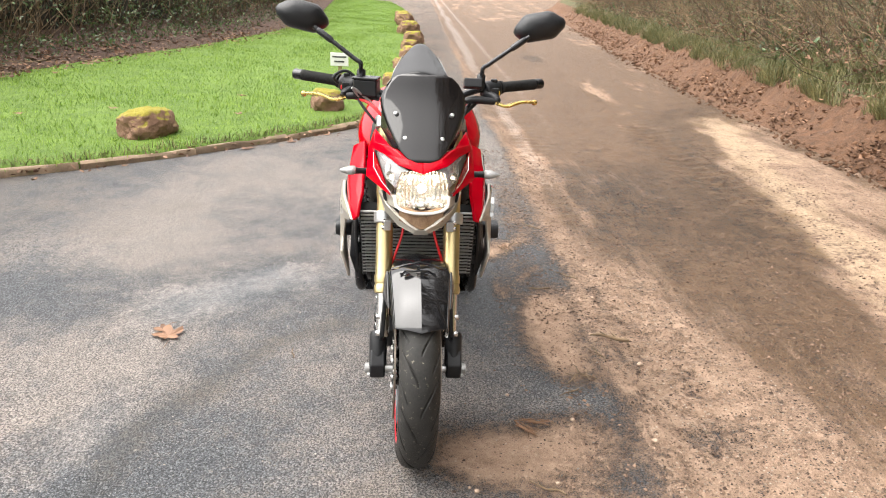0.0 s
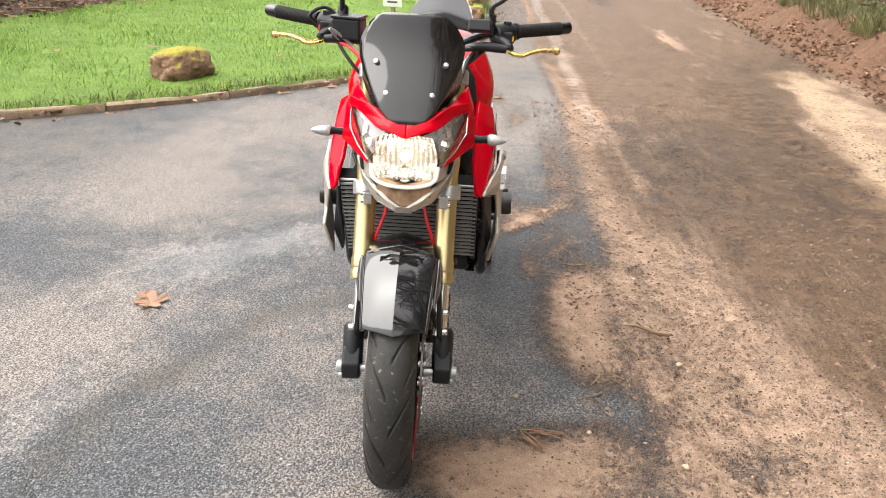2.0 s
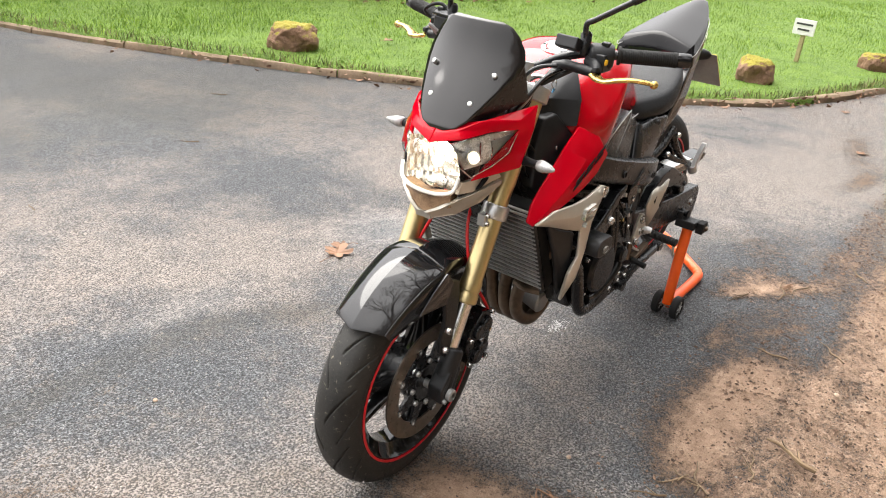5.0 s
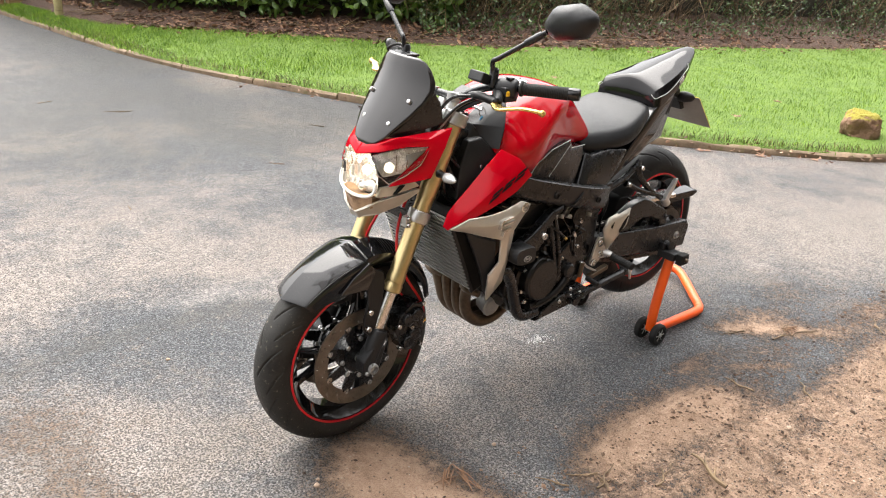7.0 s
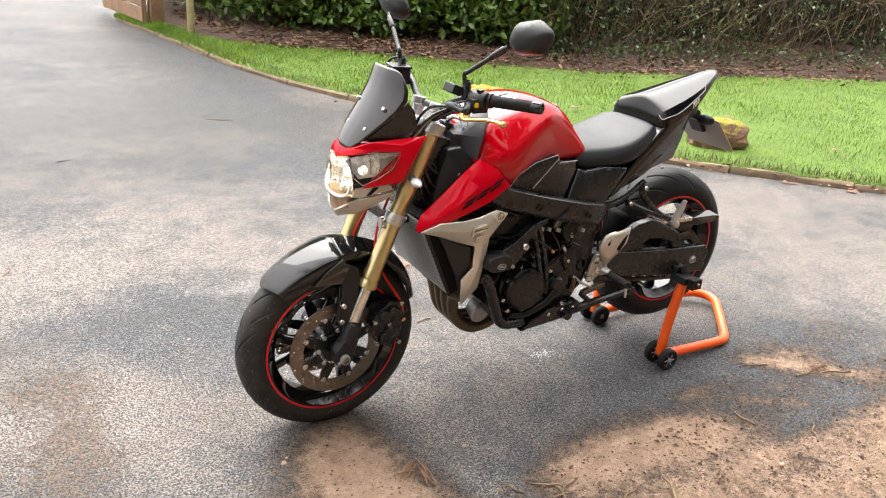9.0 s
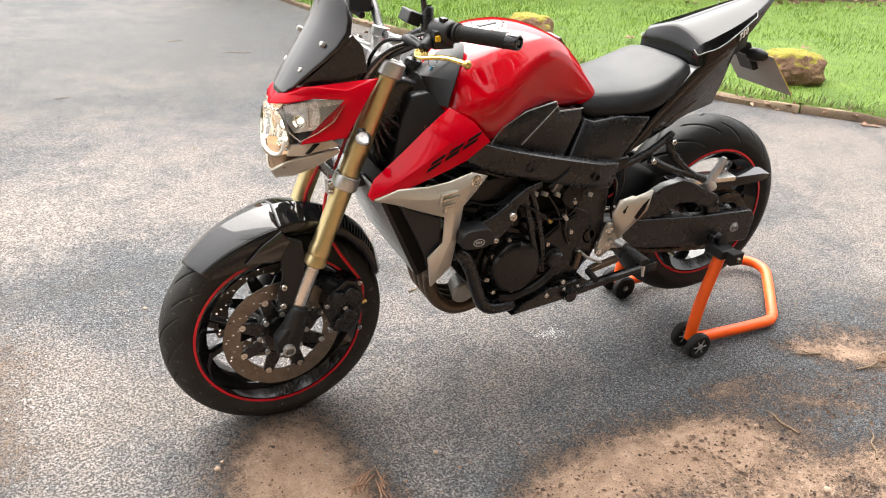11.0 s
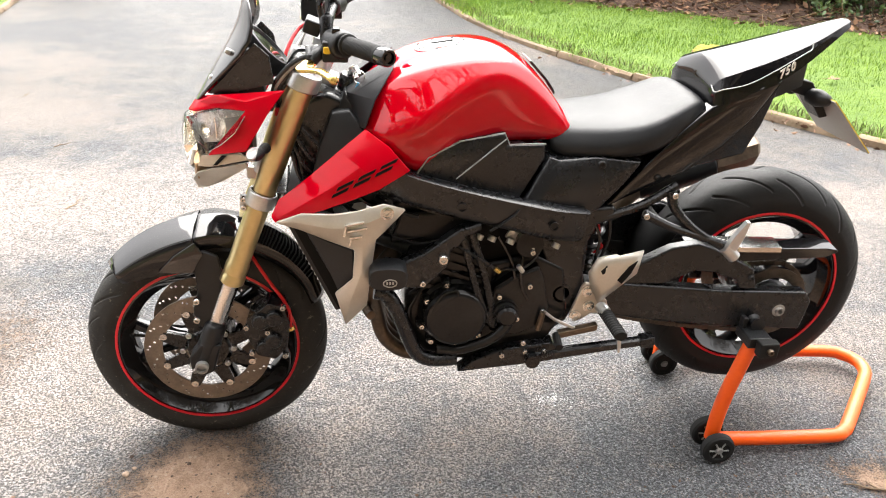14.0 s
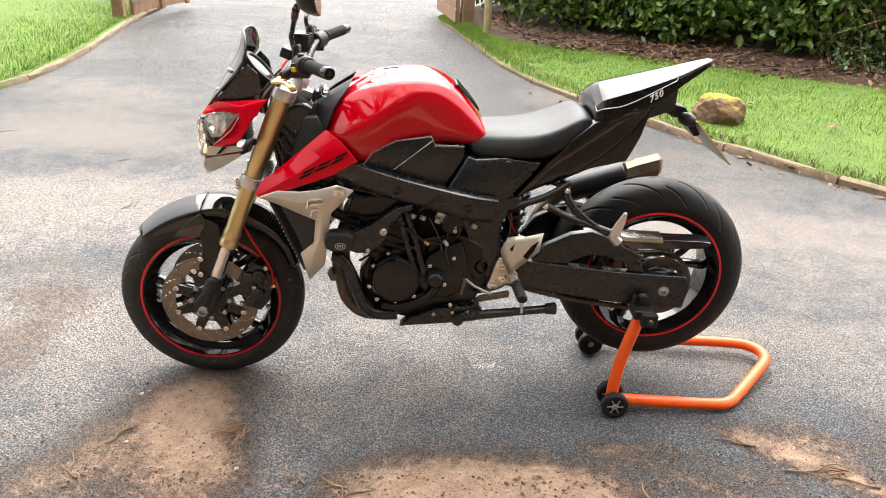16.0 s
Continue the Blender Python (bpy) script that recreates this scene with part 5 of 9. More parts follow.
def steering():
    g = bpy.data.objects
    for s in (-1, 1):
        y = s * 0.103
        bot, top = fork_at(0.512, y), fork_at(0.985, y)
        L = (top - bot).length
        bm = lathe(B(), [(0, -0.004), (0.0245, -0.004), (0.029, 0.0), (0.029, 0.018), (0.0265, 0.022), (0.0265, 0.028), (0.028, 0.03), (0.028, 0.05), (0.0258, 0.056), (0.0258, L * 0.55), (0.0278, L * 0.6), (0.0278, L), (0, L)], bot, FORK, 36)
        tb = part("fork_tube", bm, K["gold"], bike, "satin gold anodised fork tube")
        lo = fork_at(0.385, y)
        bm = lathe(B(), [(0.0205, 0), (0.0205, (bot - lo).length)], lo, FORK, 28)
        part("fork_slider", bm, K["chrome"], bike, "polished steel fork slider")
        bm = lathe(B(), [(0, 0), (0.024, 0), (0.0265, 0.01), (0.0265, 0.1), (0.0225, 0.112), (0, 0.112)], fork_at(0.298, y + s * 0.012), FORK, 24)
        prism(bm, [(-0.03, 0.318), (-0.027, 0.276), (0.0, 0.262), (0.027, 0.274), (0.036, 0.31), (0.05, 0.352), (0.0, 0.356)], y + s * 0.036, y - s * 0.01)
        part("fork_foot", bm, K["plastic"], bike, "black cast fork foot", smooth=40, bevel=0.006)
        bm = lathe(B(), [(0, 0.0), (0.016, 0.0), (0.016, 0.012), (0.011, 0.014), (0.0105, 0.004), (0, 0.004)], (AXF.x, s * 0.141, AXF.z), (0, s, 0), 24)
        bolt(bm, (-0.018, s * 0.141, 0.283), 0.006, (0, s, 0))
        part("axle_end", bm, K["slat"], bike)
        # guard stay bolted to the leg
        bm = slab(B(), [(-0.004, -0.1, 0.56), (0.02, -0.098, 0.592), (0.055, -0.098, 0.575), (0.062, -0.1, 0.53), (0.05, -0.105, 0.46), (0.034, -0.115, 0.4), (0.006, -0.112, 0.386), (-0.014, -0.11, 0.405), (-0.012, -0.108, 0.44), (0.002, -0.105, 0.49)], 0.012, s)
        part("guard_stay", bm, K["plastic"], bike, smooth=30, bevel=0.004)
        for x, z in ((0.0, 0.468), (-0.004, 0.415)):
            part("stay_bolt", bolt(B(), (x, s * 0.116, z), 0.009, (0, s, 0), 0.008), K["chrome"], bike)
        bm = slab(B(), [(-0.088, -0.09, 0.532), (-0.045, -0.094, 0.578), (0.004, -0.096, 0.612), (0.024, -0.102, 0.585), (-0.004, -0.106, 0.536)], 0.006, s, 0.003, 0.4)
        part("guard_gusset", bm, K["guard"], bike, smooth=30, bevel=0.002)
        # four-piston caliper
        bm = B()
        prism(bm, [(0.1, 0.37), (0.115, 0.41), (0.165, 0.45), (0.2, 0.44), (0.215, 0.39), (0.205, 0.32), (0.175, 0.285), (0.13, 0.3), (0.115, 0.34)], s * 0.05, s * 0.115)
        for x, z in ((0.145, 0.402), (0.172, 0.345), (0.178, 0.41), (0.15, 0.325)):
            lathe(bm, [(0.022, 0.0), (0.022, 0.012), (0.017, 0.017), (0, 0.017)], (x, s * 0.112, z), (0, s, 0), 20)
        cal = part("brake_caliper", bm, K["satin"], bike, "black four-piston brake caliper", smooth=35, bevel=0.006)
        for x, z in ((0.11, 0.388), (0.118, 0.312), (0.2, 0.44), (0.2, 0.3), (0.16, 0.372)):
            part("caliper_bolt", bolt(B(), (x, s * 0.117, z), 0.008, (0, s, 0), 0.008), K["chrome"], cal)
        part("hose_union", tube(B(), [(0.205, s * 0.105, 0.365), (0.225, s * 0.105, 0.372)], 0.0065, 10, 0), K["lever"], cal, "gold hose union")
        # red braided hoses run up to the yoke
        bm = tube(B(), [(0.215, s * 0.105, 0.37), (0.21, s * 0.1, 0.43), (0.155, s * 0.085, 0.52), (0.12, s * 0.075, 0.6), (0.135, s * 0.05, 0.68), (0.17, s * 0.04, 0.76), (0.2, s * 0.05, 0.85)], 0.0042, 8)
        part("brake_hose", bm, K["redplastic"], bike, "thin red brake hose")
        # lower yoke clamp
        c0 = fork_at(0.725, y)
        bm = lathe(B(), [(0.0285, -0.018), (0.033, -0.018), (0.034, -0.013), (0.034, 0.013), (0.033, 0.018), (0.0285, 0.018)], c0, FORK, 32)
        box(bm, c0 + Vector((-0.036, s * -0.008, -0.012)), (0.026, 0.022, 0.032))
        cl = part("lower_clamp", bm, K["alloy"], bike, "silver fork clamp", smooth=35, bevel=0.003)
        for dz in (0.0, -0.02):
            part("clamp_bolt", bolt(B(), c0 + Vector((-0.04, s * 0.004, dz)), 0.007, (0, s, 0), 0.006), K["chrome"], cl)
    bm = lathe(B(), [(0.012, -0.13), (0.012, 0.13)], AXF, (0, 1, 0), 16)
    part("front_axle", bm, K["alloy"], bike)
    c0 = fork_at(0.725)
    part("lower_yoke", box(B(), c0 + Vector((0.02, 0, -0.01)), (0.075, 0.19, 0.035)), K["satin"], bike, smooth=30, bevel=0.006)
    # top yoke
    t = fork_at(0.995)
    m = Matrix.Rotation(math.atan2(FORK.x, FORK.z), 4, "Y")
    bm = B()
    for s in (-1, 1):
        lathe(bm, [(0.012, 0.024), (0.018, 0.02), (0.035, 0.02), (0.037, 0.014), (0.037, -0.016), (0.028, -0.018)], t + Vector((0, s * 0.103, 0)), FORK, 30)
        q = [(-0.03, -0.11), (-0.005, -0.06), (0.03, -0.03), (0.075, -0.02), (0.075, 0.0), (0.0, 0.0), (-0.02, 0.0), (-0.025, -0.03)]
        ra = ring(bm, [t + m @ Vector((x, -s * yy * 1.0, -0.012)) for x, yy in q])
        rb = ring(bm, [t + m @ Vector((x, -s * yy * 1.0, 0.014)) for x, yy in q])
        skin(bm, ra, rb)
        bm.faces.new(ra[::-1])
        bm.faces.new(rb)
    lathe(bm, [(0, 0.034), (0.018, 0.034), (0.02, 0.03), (0.02, 0.0)], t + Vector((0.035, 0, 0)), FORK, 6)
    part("top_yoke", bm, K["alloy"], bike, "silver cast top yoke", smooth=35, bevel=0.003)
    for s in (-1, 1):
        part("fork_cap", lathe(B(), [(0, 0.03), (0.008, 0.03), (0.009, 0.022), (0.02, 0.022), (0.02, 0.015)], t + Vector((0, s * 0.103, 0)), FORK, 6), K["chrome"], bike)
    # bar risers
    for s in (-1, 1):
        bm = lathe(B(), [(0.017, 0), (0.017, 0.035), (0.022, 0.04), (0.022, 0.06), (0, 0.062)], t + Vector((0.03, s * 0.05, 0.0)), (0.2, 0, 1), 20)
        part("bar_riser", bm, K["alloy"], bike)


steering()


def mudguard():
    base = new("front_mudguard")
    base.parent = bike
    tagged(base, "gloss dark grey front mudguard")
    def station(p, pairs):
        u = Vector((p[0], 0, p[1] - 0.297)).normalized()
        q = Vector((p[0], 0, p[1]))
        left = [q - u * d + Vector((0, -yy, 0)) for yy, d in pairs]
        return [Vector((v.x, -v.y, v.z)) for v in left[:0:-1]] + left
    def strip(name, rows, material, label, s=-1):
        bm = B()
        prev = None
        for r_ in rows:
            now = ring(bm, [(v[0], v[1] if s < 0 else -v[1], v[2]) for v in r_])
            if prev:
                skin(bm, prev, now, False)
            prev = now
        ob = part(name, bm, material, base, label, smooth=14)
        so = ob.modifiers.new("thick", "SOLIDIFY")
        so.thickness, so.offset = 0.003, 0
        be = ob.modifiers.new("edge", "BEVEL")
        be.width, be.segments, be.limit_method, be.angle_limit = 0.0012, 2, "ANGLE", radians(40)
    def bowed(a, b, f, rise):
        """A point on a shallow arch from a to b, raised away from the axle."""
        p = Vector(a).lerp(Vector(b), f)
        out = Vector((p.x, 0, p.z - 0.297)).normalized()
        return p + out * rise * 4 * f * (1 - f)
    n = 14
    ridge = [bowed((-0.224, 0, 0.519), (0.0, 0, 0.641), i / n, 0.026) for i in range(n + 1)]
    rim = [bowed((-0.19, -0.07, 0.518), (0.0, -0.084, 0.617), i / n, 0.013) for i in range(n + 1)]
    rows = []
    for a, b in zip(ridge, rim):
        m = a.lerp(b, 0.5) + Vector((-0.5, -0.1, 0.86)) * 0.003
        rows.append([(p.x, -p.y, p.z) for p in (b, m)] + [tuple(p) for p in (a, m, b)])
    strip("guard_panel", rows, K["guard"], "gloss grey top panel of the guard")
    for s in (-1, 1):
        rows = []
        for i, b in enumerate(rim):
            f = i / n
            down = Vector((-b.x, 0, 0.297 - b.z)).normalized()
            rows.append([b + Vector((0, -0.0015, 0)), b + down * 0.012 + Vector((0, -0.0055, 0)), b + down * (0.016 + 0.062 * math.sin(min(1, 0.12 + f * 0.95) * 1.5)) + Vector((0, -0.0045, 0))])
        strip("guard_skirt", rows, K["gloss"], "gloss black side skirt", s)
    bm = B()
    arc = spline([(0.001, 0.64), (0.045, 0.642), (0.1, 0.631), (0.168, 0.602), (0.228, 0.555), (0.274, 0.49), (0.296, 0.42)], 5)
    prev = None
    for i, p in enumerate(arc):
        f = i / (len(arc) - 1)
        w = 0.084 - 0.034 * f
        now = ring(bm, station(p, [(0, 0.0), (w * 0.55, 0.011 - 0.007 * f), (w * 0.97, 0.022 - 0.006 * f), (w, 0.03 - 0.006 * f), (w, 0.034 + 0.036 * (1 - f))]))
        if prev:
            skin(bm, prev, now, False)
        prev = now
    ob = part("guard_rear", bm, K["gloss"], base, "black rear half of the guard", smooth=22)
    so = ob.modifiers.new("thick", "SOLIDIFY")
    so.thickness, so.offset = 0.003, 0


mudguard()


# -- lamp, cowl and screen --
def nose():
    head = new("headlight")
    head.parent = bike
    tagged(head, "lit headlight under a red cowl with smoked flyscreen")
    for s in (-1, 1):
        bm = B()
        A, B1, C = (0.032, -0.0, 0.934), (0.083, -0.092, 0.962), (0.236, -0.138, 0.984)
        D, E = (0.198, -0.156, 0.936), (0.15, -0.162, 0.858)
        F, G = (0.057, -0.09, 0.825), (0.152, -0.142, 0.941)
        H, I = (0.036, -0.07, 0.92), (0.008, 0.0, 0.902)
        V = {k: bm.verts.new(sides([p], s)[0]) for k, p in dict(A=A, B=B1, C=C, D=D, E=E, F=F, G=G, H=H, I=I, J=(0.04, -0.05, 0.934), K=(0.09, -0.108, 0.938), L=(0.155, -0.14, 0.96)).items()}
        for q in ("AJI", "IJH", "AJB", "JBLK", "JKH", "BLC", "LCD", "KLDG", "DGFE"):
            bm.faces.new([V[c] for c in q])
        ob = part("cowl_wing", bm, K["red"], head, "glossy red headlight cowl", smooth=28)
        so = ob.modifiers.new("thick", "SOLIDIFY")
        so.thickness, so.offset = 0.005, 0
        be = ob.modifiers.new("edge", "BEVEL")
        be.width, be.segments, be.limit_method, be.angle_limit = 0.0025, 2, "ANGLE", radians(40)
        # position lamp in the cowl
        bm = B()
        rim = [(0.03, -0.068, 0.916), (0.088, -0.107, 0.936), (0.15, -0.14, 0.939), (0.125, -0.138, 0.89), (0.092, -0.116, 0.858), (0.058, -0.087, 0.83), (0.02, -0.075, 0.86)]
        core = sides([(0.062, -0.108, 0.89)], s)[0]
        mid = [tuple(a + (b - a) * 0.45 for a, b in zip(p, core)) for p in sides(rim, s)]
        outer, inner = ring(bm, sides(rim, s)), ring(bm, [(x - 0.004, y + s * 0.004, z) for x, y, z in mid])
        skin(bm, outer, inner)
        bm.faces.new(inner)
        sl = part("side_lamp", bm, K["lens"], head, "clear wedge-shaped position lamp", smooth=40)
        sl.visible_shadow = False
        bm = slab(B(), [(0.034, -0.046, 0.905), (0.046, -0.066, 0.914), (0.098, -0.1, 0.931), (0.158, -0.13, 0.936), (0.133, -0.128, 0.893), (0.102, -0.105, 0.864), (0.05, -0.076, 0.85), (0.036, -0.066, 0.872)], 0.006, s)
        sr = part("side_reflector", bm, K["facet"], head, "bright faceted ear reflector", smooth=20)
        for k in range(2):
            g = 0.3 + 0.3 * k
            a, b = Vector((0.05, -0.074, 0.905)).lerp(Vector((0.148, -0.13, 0.93)), g), Vector((0.06, -0.079, 0.856)).lerp(Vector((0.13, -0.129, 0.893)), g)
            part("reflector_rib", tube(B(), sides([a, b], s), 0.002, 6, 0), K["chrome"], sr, smooth=30)
        bm = lathe(B(), [(0, -0.002), (0.009, 0.0), (0.014, 0.004), (0.016, 0.008)], sides([(0.062, -0.086, 0.882)], s)[0], (-0.7, s * 0.7, 0), 18)
        part("bulb_cup", bm, K["reflector"], sr, "small mirrored bulb cup")
        bm = lathe(B(), [(0, 0), (0.004, 0), (0.005, 0.004), (0.004, 0.008), (0.0, 0.01)], sides([(0.062, -0.086, 0.882)], s)[0], (-0.6, s * 0.7, 0), 16)
        part("side_bulb", bm, K["glow"], sl, "lit position bulb")
        bm = tube(B(), sides([(0.027, -0.071, 0.862), (0.06, -0.089, 0.833), (0.094, -0.118, 0.86), (0.127, -0.14, 0.892), (0.151, -0.141, 0.93)], s), 0.0016, 6, 0)
        part("lamp_bezel", bm, K["chrome"], head, smooth=30)
        # dark outer blade of the ear, its shade given by a grey slab
        bm = slab(B(), [(0.102, -0.107, 0.915), (0.15, -0.132, 0.929), (0.13, -0.131, 0.898), (0.108, -0.114, 0.878)], 0.004, s)
        part("ear_shade", bm, K["slat"], sr, "grey slab that paints the blade's shade", smooth=20)
        # pale cheek between cowl and chin
        bm = slab(B(), [(0.04, -0.08, 0.822), (0.13, -0.118, 0.838), (0.15, -0.118, 0.822), (0.06, -0.098, 0.8), (0.03, -0.078, 0.795)], 0.01, s)
        part("chin_cheek", bm, K["silver"], head, smooth=30, bevel=0.002)
        # no opening: a dark slab gives the slot and the shade in it
        part("cheek_slot", slab(B(), [(0.088, -0.108, 0.829), (0.1, -0.113, 0.831), (0.078, -0.107, 0.808), (0.068, -0.104, 0.806)], 0.005, s, 0.002), K["dark"], head, smooth=0)
        # silver chin
        bm = slab(B(), [(0.004, -0.015, 0.737), (0.01, -0.045, 0.754), (0.026, -0.075, 0.778), (0.06, -0.1, 0.796), (0.142, -0.126, 0.818), (0.146, -0.124, 0.808), (0.09, -0.106, 0.77), (0.04, -0.066, 0.738), (0.014, -0.02, 0.722)], 0.012, s, 0.002, 0.15)
        part("chin", bm, K["silver"], head, "satin silver chin trim", smooth=35, bevel=0.003)
    part("chin_tip", loft(B(), [[(0.004 + 0.004 * abs(y) / 0.02, y, 0.738), (0.013, y, 0.72), (0.03, y, 0.722), (0.03, y, 0.74)] for y in (-0.021, -0.01, 0, 0.01, 0.021)]), K["silver"], head, smooth=30)
    # lens over a faceted bowl
    outl = [(0.0, 0.902), (0.045, 0.902), (0.068, 0.888), (0.077, 0.86), (0.079, 0.83), (0.075, 0.8), (0.06, 0.782), (0.024, 0.775), (0.0, 0.774)]
    loop = [(-y, z) for y, z in outl] + [(y, z) for y, z in outl[-2:0:-1]]
    def shell(depths, cz=0.83):
        bm = B()
        prev = None
        for f, x in depths:
            now = ring(bm, [(x + 0.3 * abs(y * f) + 0.04 * max(0, (z - cz) * f), y * f, cz + (z - cz) * f) for y, z in loop])
            if prev:
                skin(bm, prev, now)
            prev = now
        bm.faces.new(prev)
        return bm
    le = part("lens", shell([(1.06, 0.07), (1.02, 0.03), (1.0, 0.008), (0.93, -0.004), (0.8, -0.009), (0.5, -0.013), (0.2, -0.015)]), K["lens"], head, "clear headlight lens", smooth=60)
    le.visible_shadow = False
    bm = B()
    rowsz = [0.905, 0.89, 0.87, 0.85, 0.83, 0.81, 0.795, 0.784]
    n = 26
    grid = []
    for r_, z in enumerate(rowsz):
        wz = float(np.interp(z, [0.782, 0.795, 0.82, 0.86, 0.885, 0.9], [0.06, 0.07, 0.075, 0.075, 0.07, 0.062]))
        grid.append([bm.verts.new((0.075 - 7.5 * (wz * t) ** 2 - 6.0 * (z - 0.83) ** 2 + 0.0022 * (i % 2) + 0.002 * (r_ % 2), wz * t, z)) for i, t in enumerate(np.linspace(-1, 1, n))])
    for a, b in zip(grid, grid[1:]):
        for i in range(n - 1):
            bm.faces.new((a[i], a[i + 1], b[i + 1], b[i]))
    part("reflector", bm, K["reflector"], head, "faceted chrome reflector", smooth=0)
    part("lamp_body", loft(B(), [[(x, y * f, 0.83 + (z - 0.83) * f) for y, z in loop] for x, f in ((0.09, 1.0), (0.11, 0.98), (0.15, 0.7))]), K["plastic"], head, smooth=40)
    bm = B()
    bmesh.ops.create_uvsphere(bm, u_segments=14, v_segments=10, radius=0.013, matrix=Matrix.Translation((0.05, 0, 0.85)))
    part("bulb", bm, K["bulb"], head, "glowing warm bulb")
    part("bulb_shield", lathe(B(), [(0.0, 0.02), (0.012, 0.016), (0.017, 0.0), (0.02, -0.02)], (0.045, 0, 0.8), (-1, 0, 0.25), 20), K["reflector"], head, "domed bulb shield")
    part("lens_rim", tube(B(), [(0.026, -0.078, 0.836), (0.018, -0.074, 0.808), (0.01, -0.055, 0.795), (0.002, -0.02, 0.789), (0.002, 0.02, 0.789), (0.01, 0.055, 0.795), (0.018, 0.074, 0.808), (0.026, 0.078, 0.836)], 0.0045, 8, 3), K["bright"], head, "bright lower lens rim")
    part("lens_apron", loft(B(), [[(0.002 + 0.3 * abs(y), y, 0.787 + 2.4 * y * y), (0.006 + 0.3 * abs(y), y, 0.74 + 5.0 * y * y), (0.03 + 0.3 * abs(y), y, 0.74 + 5.0 * y * y), (0.034 + 0.3 * abs(y), y, 0.787 + 2.4 * y * y)] for y in (-0.064, -0.045, -0.022, 0.0, 0.022, 0.045, 0.064)]), M["mudded"], head, "mud-stained apron under the lens", smooth=40)
    for s in (-1, 1):
        bm = B()
        bmesh.ops.create_uvsphere(bm, u_segments=10, v_segments=8, radius=0.005, matrix=Matrix.Translation((0.05, s * 0.036, 0.865)))
        part("bulb", bm, K["glow"], head)
    # screen
    rows = [(0.929, 0.03, 0.018), (0.938, 0.036, 0.045), (0.955, 0.046, 0.064), (0.985, 0.064, 0.083), (1.02, 0.087, 0.103), (1.055, 0.109, 0.119), (1.085, 0.126, 0.124), (1.11, 0.137, 0.116), (1.135, 0.145, 0.1), (1.152, 0.15, 0.082), (1.159, 0.153, 0.06)]
    bm = B()
    prev = None
    for z, x, w in rows:
        now = ring(bm, [(x + 3.0 * (w * t) ** 2, w * t, z - 0.25 * (w * t) ** 2) for t in np.linspace(-1, 1, 19)])
        if prev:
            skin(bm, prev, now, False)
        prev = now
    sc = part("flyscreen", bm, K["smoke"], head, "smoked black flyscreen with four screws", smooth=50)
    so = sc.modifiers.new("thick", "SOLIDIFY")
    so.thickness, so.offset = 0.004, 1
    for x, y, z in ((0.117, 0.08, 1.053), (0.117, -0.082, 1.053), (0.074, 0.052, 0.99), (0.074, -0.054, 0.99)):
        bm = lathe(B(), [(0, 0.0035), (0.0026, 0.0035), (0.0032, 0.0048), (0.0056, 0.0038), (0.0066, 0.0), (0.0066, -0.006), (0, -0.006)], (x, y, z), (-0.84, 3.2 * y, 0.53), 16)
        part("screen_screw", bm, K["alloy"], sc)
    for s in (-1, 1):
        bm = slab(B(), [(0.064, -0.066, 0.958), (0.091, -0.083, 0.985), (0.124, -0.103, 1.02), (0.156, -0.117, 1.055), (0.178, -0.12, 1.078), (0.205, -0.113, 1.05), (0.214, -0.124, 0.994), (0.1, -0.09, 0.96)], 0.006, s)
        part("inner_cowl", bm, K["satin"], head, "matt black inner cowl", smooth=35, bevel=0.003)
    # back shell and round clock
    bm = loft(B(), [[(x + 0.012, y * w, z) for y, z in ((-1, 0.95), (-1.15, 1.0), (-0.9, top), (0.9, top), (1.15, 1.0), (1, 0.95))] for x, w, top in ((0.075, 0.06, 1.0), (0.13, 0.085, 1.06), (0.175, 0.08, 1.05))])
    part("clock_housing", bm, K["plastic"], head, smooth=40, bevel=0.006)
    bm = lathe(B(), [(0.058, -0.03), (0.062, 0.0), (0.06, 0.01), (0.052, 0.011), (0.05, 0.005), (0, 0.005)], (0.19, -0.01, 1.045), (0.62, 0, 0.6), 36)
    part("clock", bm, K["plastic"], head, "round instrument clock")
    bm = lathe(B(), [(0.049, 0.0), (0.049, 0.0062), (0, 0.0065)], (0.19, -0.01, 1.045), (0.62, 0, 0.6), 36)
    part("clock_face", bm, K["smoke"], head, "dark glass instrument face")


nose()


def indicators():
    for s in (-1, 1):
        base = new("indicator")
        base.parent = bike
        tagged(base, "clear pointed front indicator on a black stalk")
        p = Vector((0.19, s * 0.15, 0.862))
        q = Vector((0.176, s * 0.2, 0.868))
        part("stalk", tube(B(), [p, (p + q) / 2, q], [0.012, 0.009, 0.011], 12, 3), K["plastic"], base)
        bm = lathe(B(), [(0, 0.0), (0.014, 0.0), (0.018, 0.006), (0.0175, 0.016), (0.012, 0.034), (0.004, 0.047), (0, 0.048)], q - Vector((0.0, s * 0.006, 0)), (-0.15, s * 1.0, 0.05), 24)
        for v in bm.verts:
            v.co.z = q.z + (v.co.z - q.z) * 0.8
        back = bm.copy()
        for v in back.verts:
            v.co = q + (v.co - q) * 1.06
        bmesh.ops.bisect_plane(back, geom=back.verts[:] + back.edges[:] + back.faces[:], plane_co=q + Vector((0.003, 0, 0)), plane_no=(-1, 0, 0.25), clear_outer=True)
        part("indicator_lens", bm, K["clearish"], base, "silvery clear lens")
        part("indicator_shell", back, K["plastic"], base, "black back shell")


indicators()


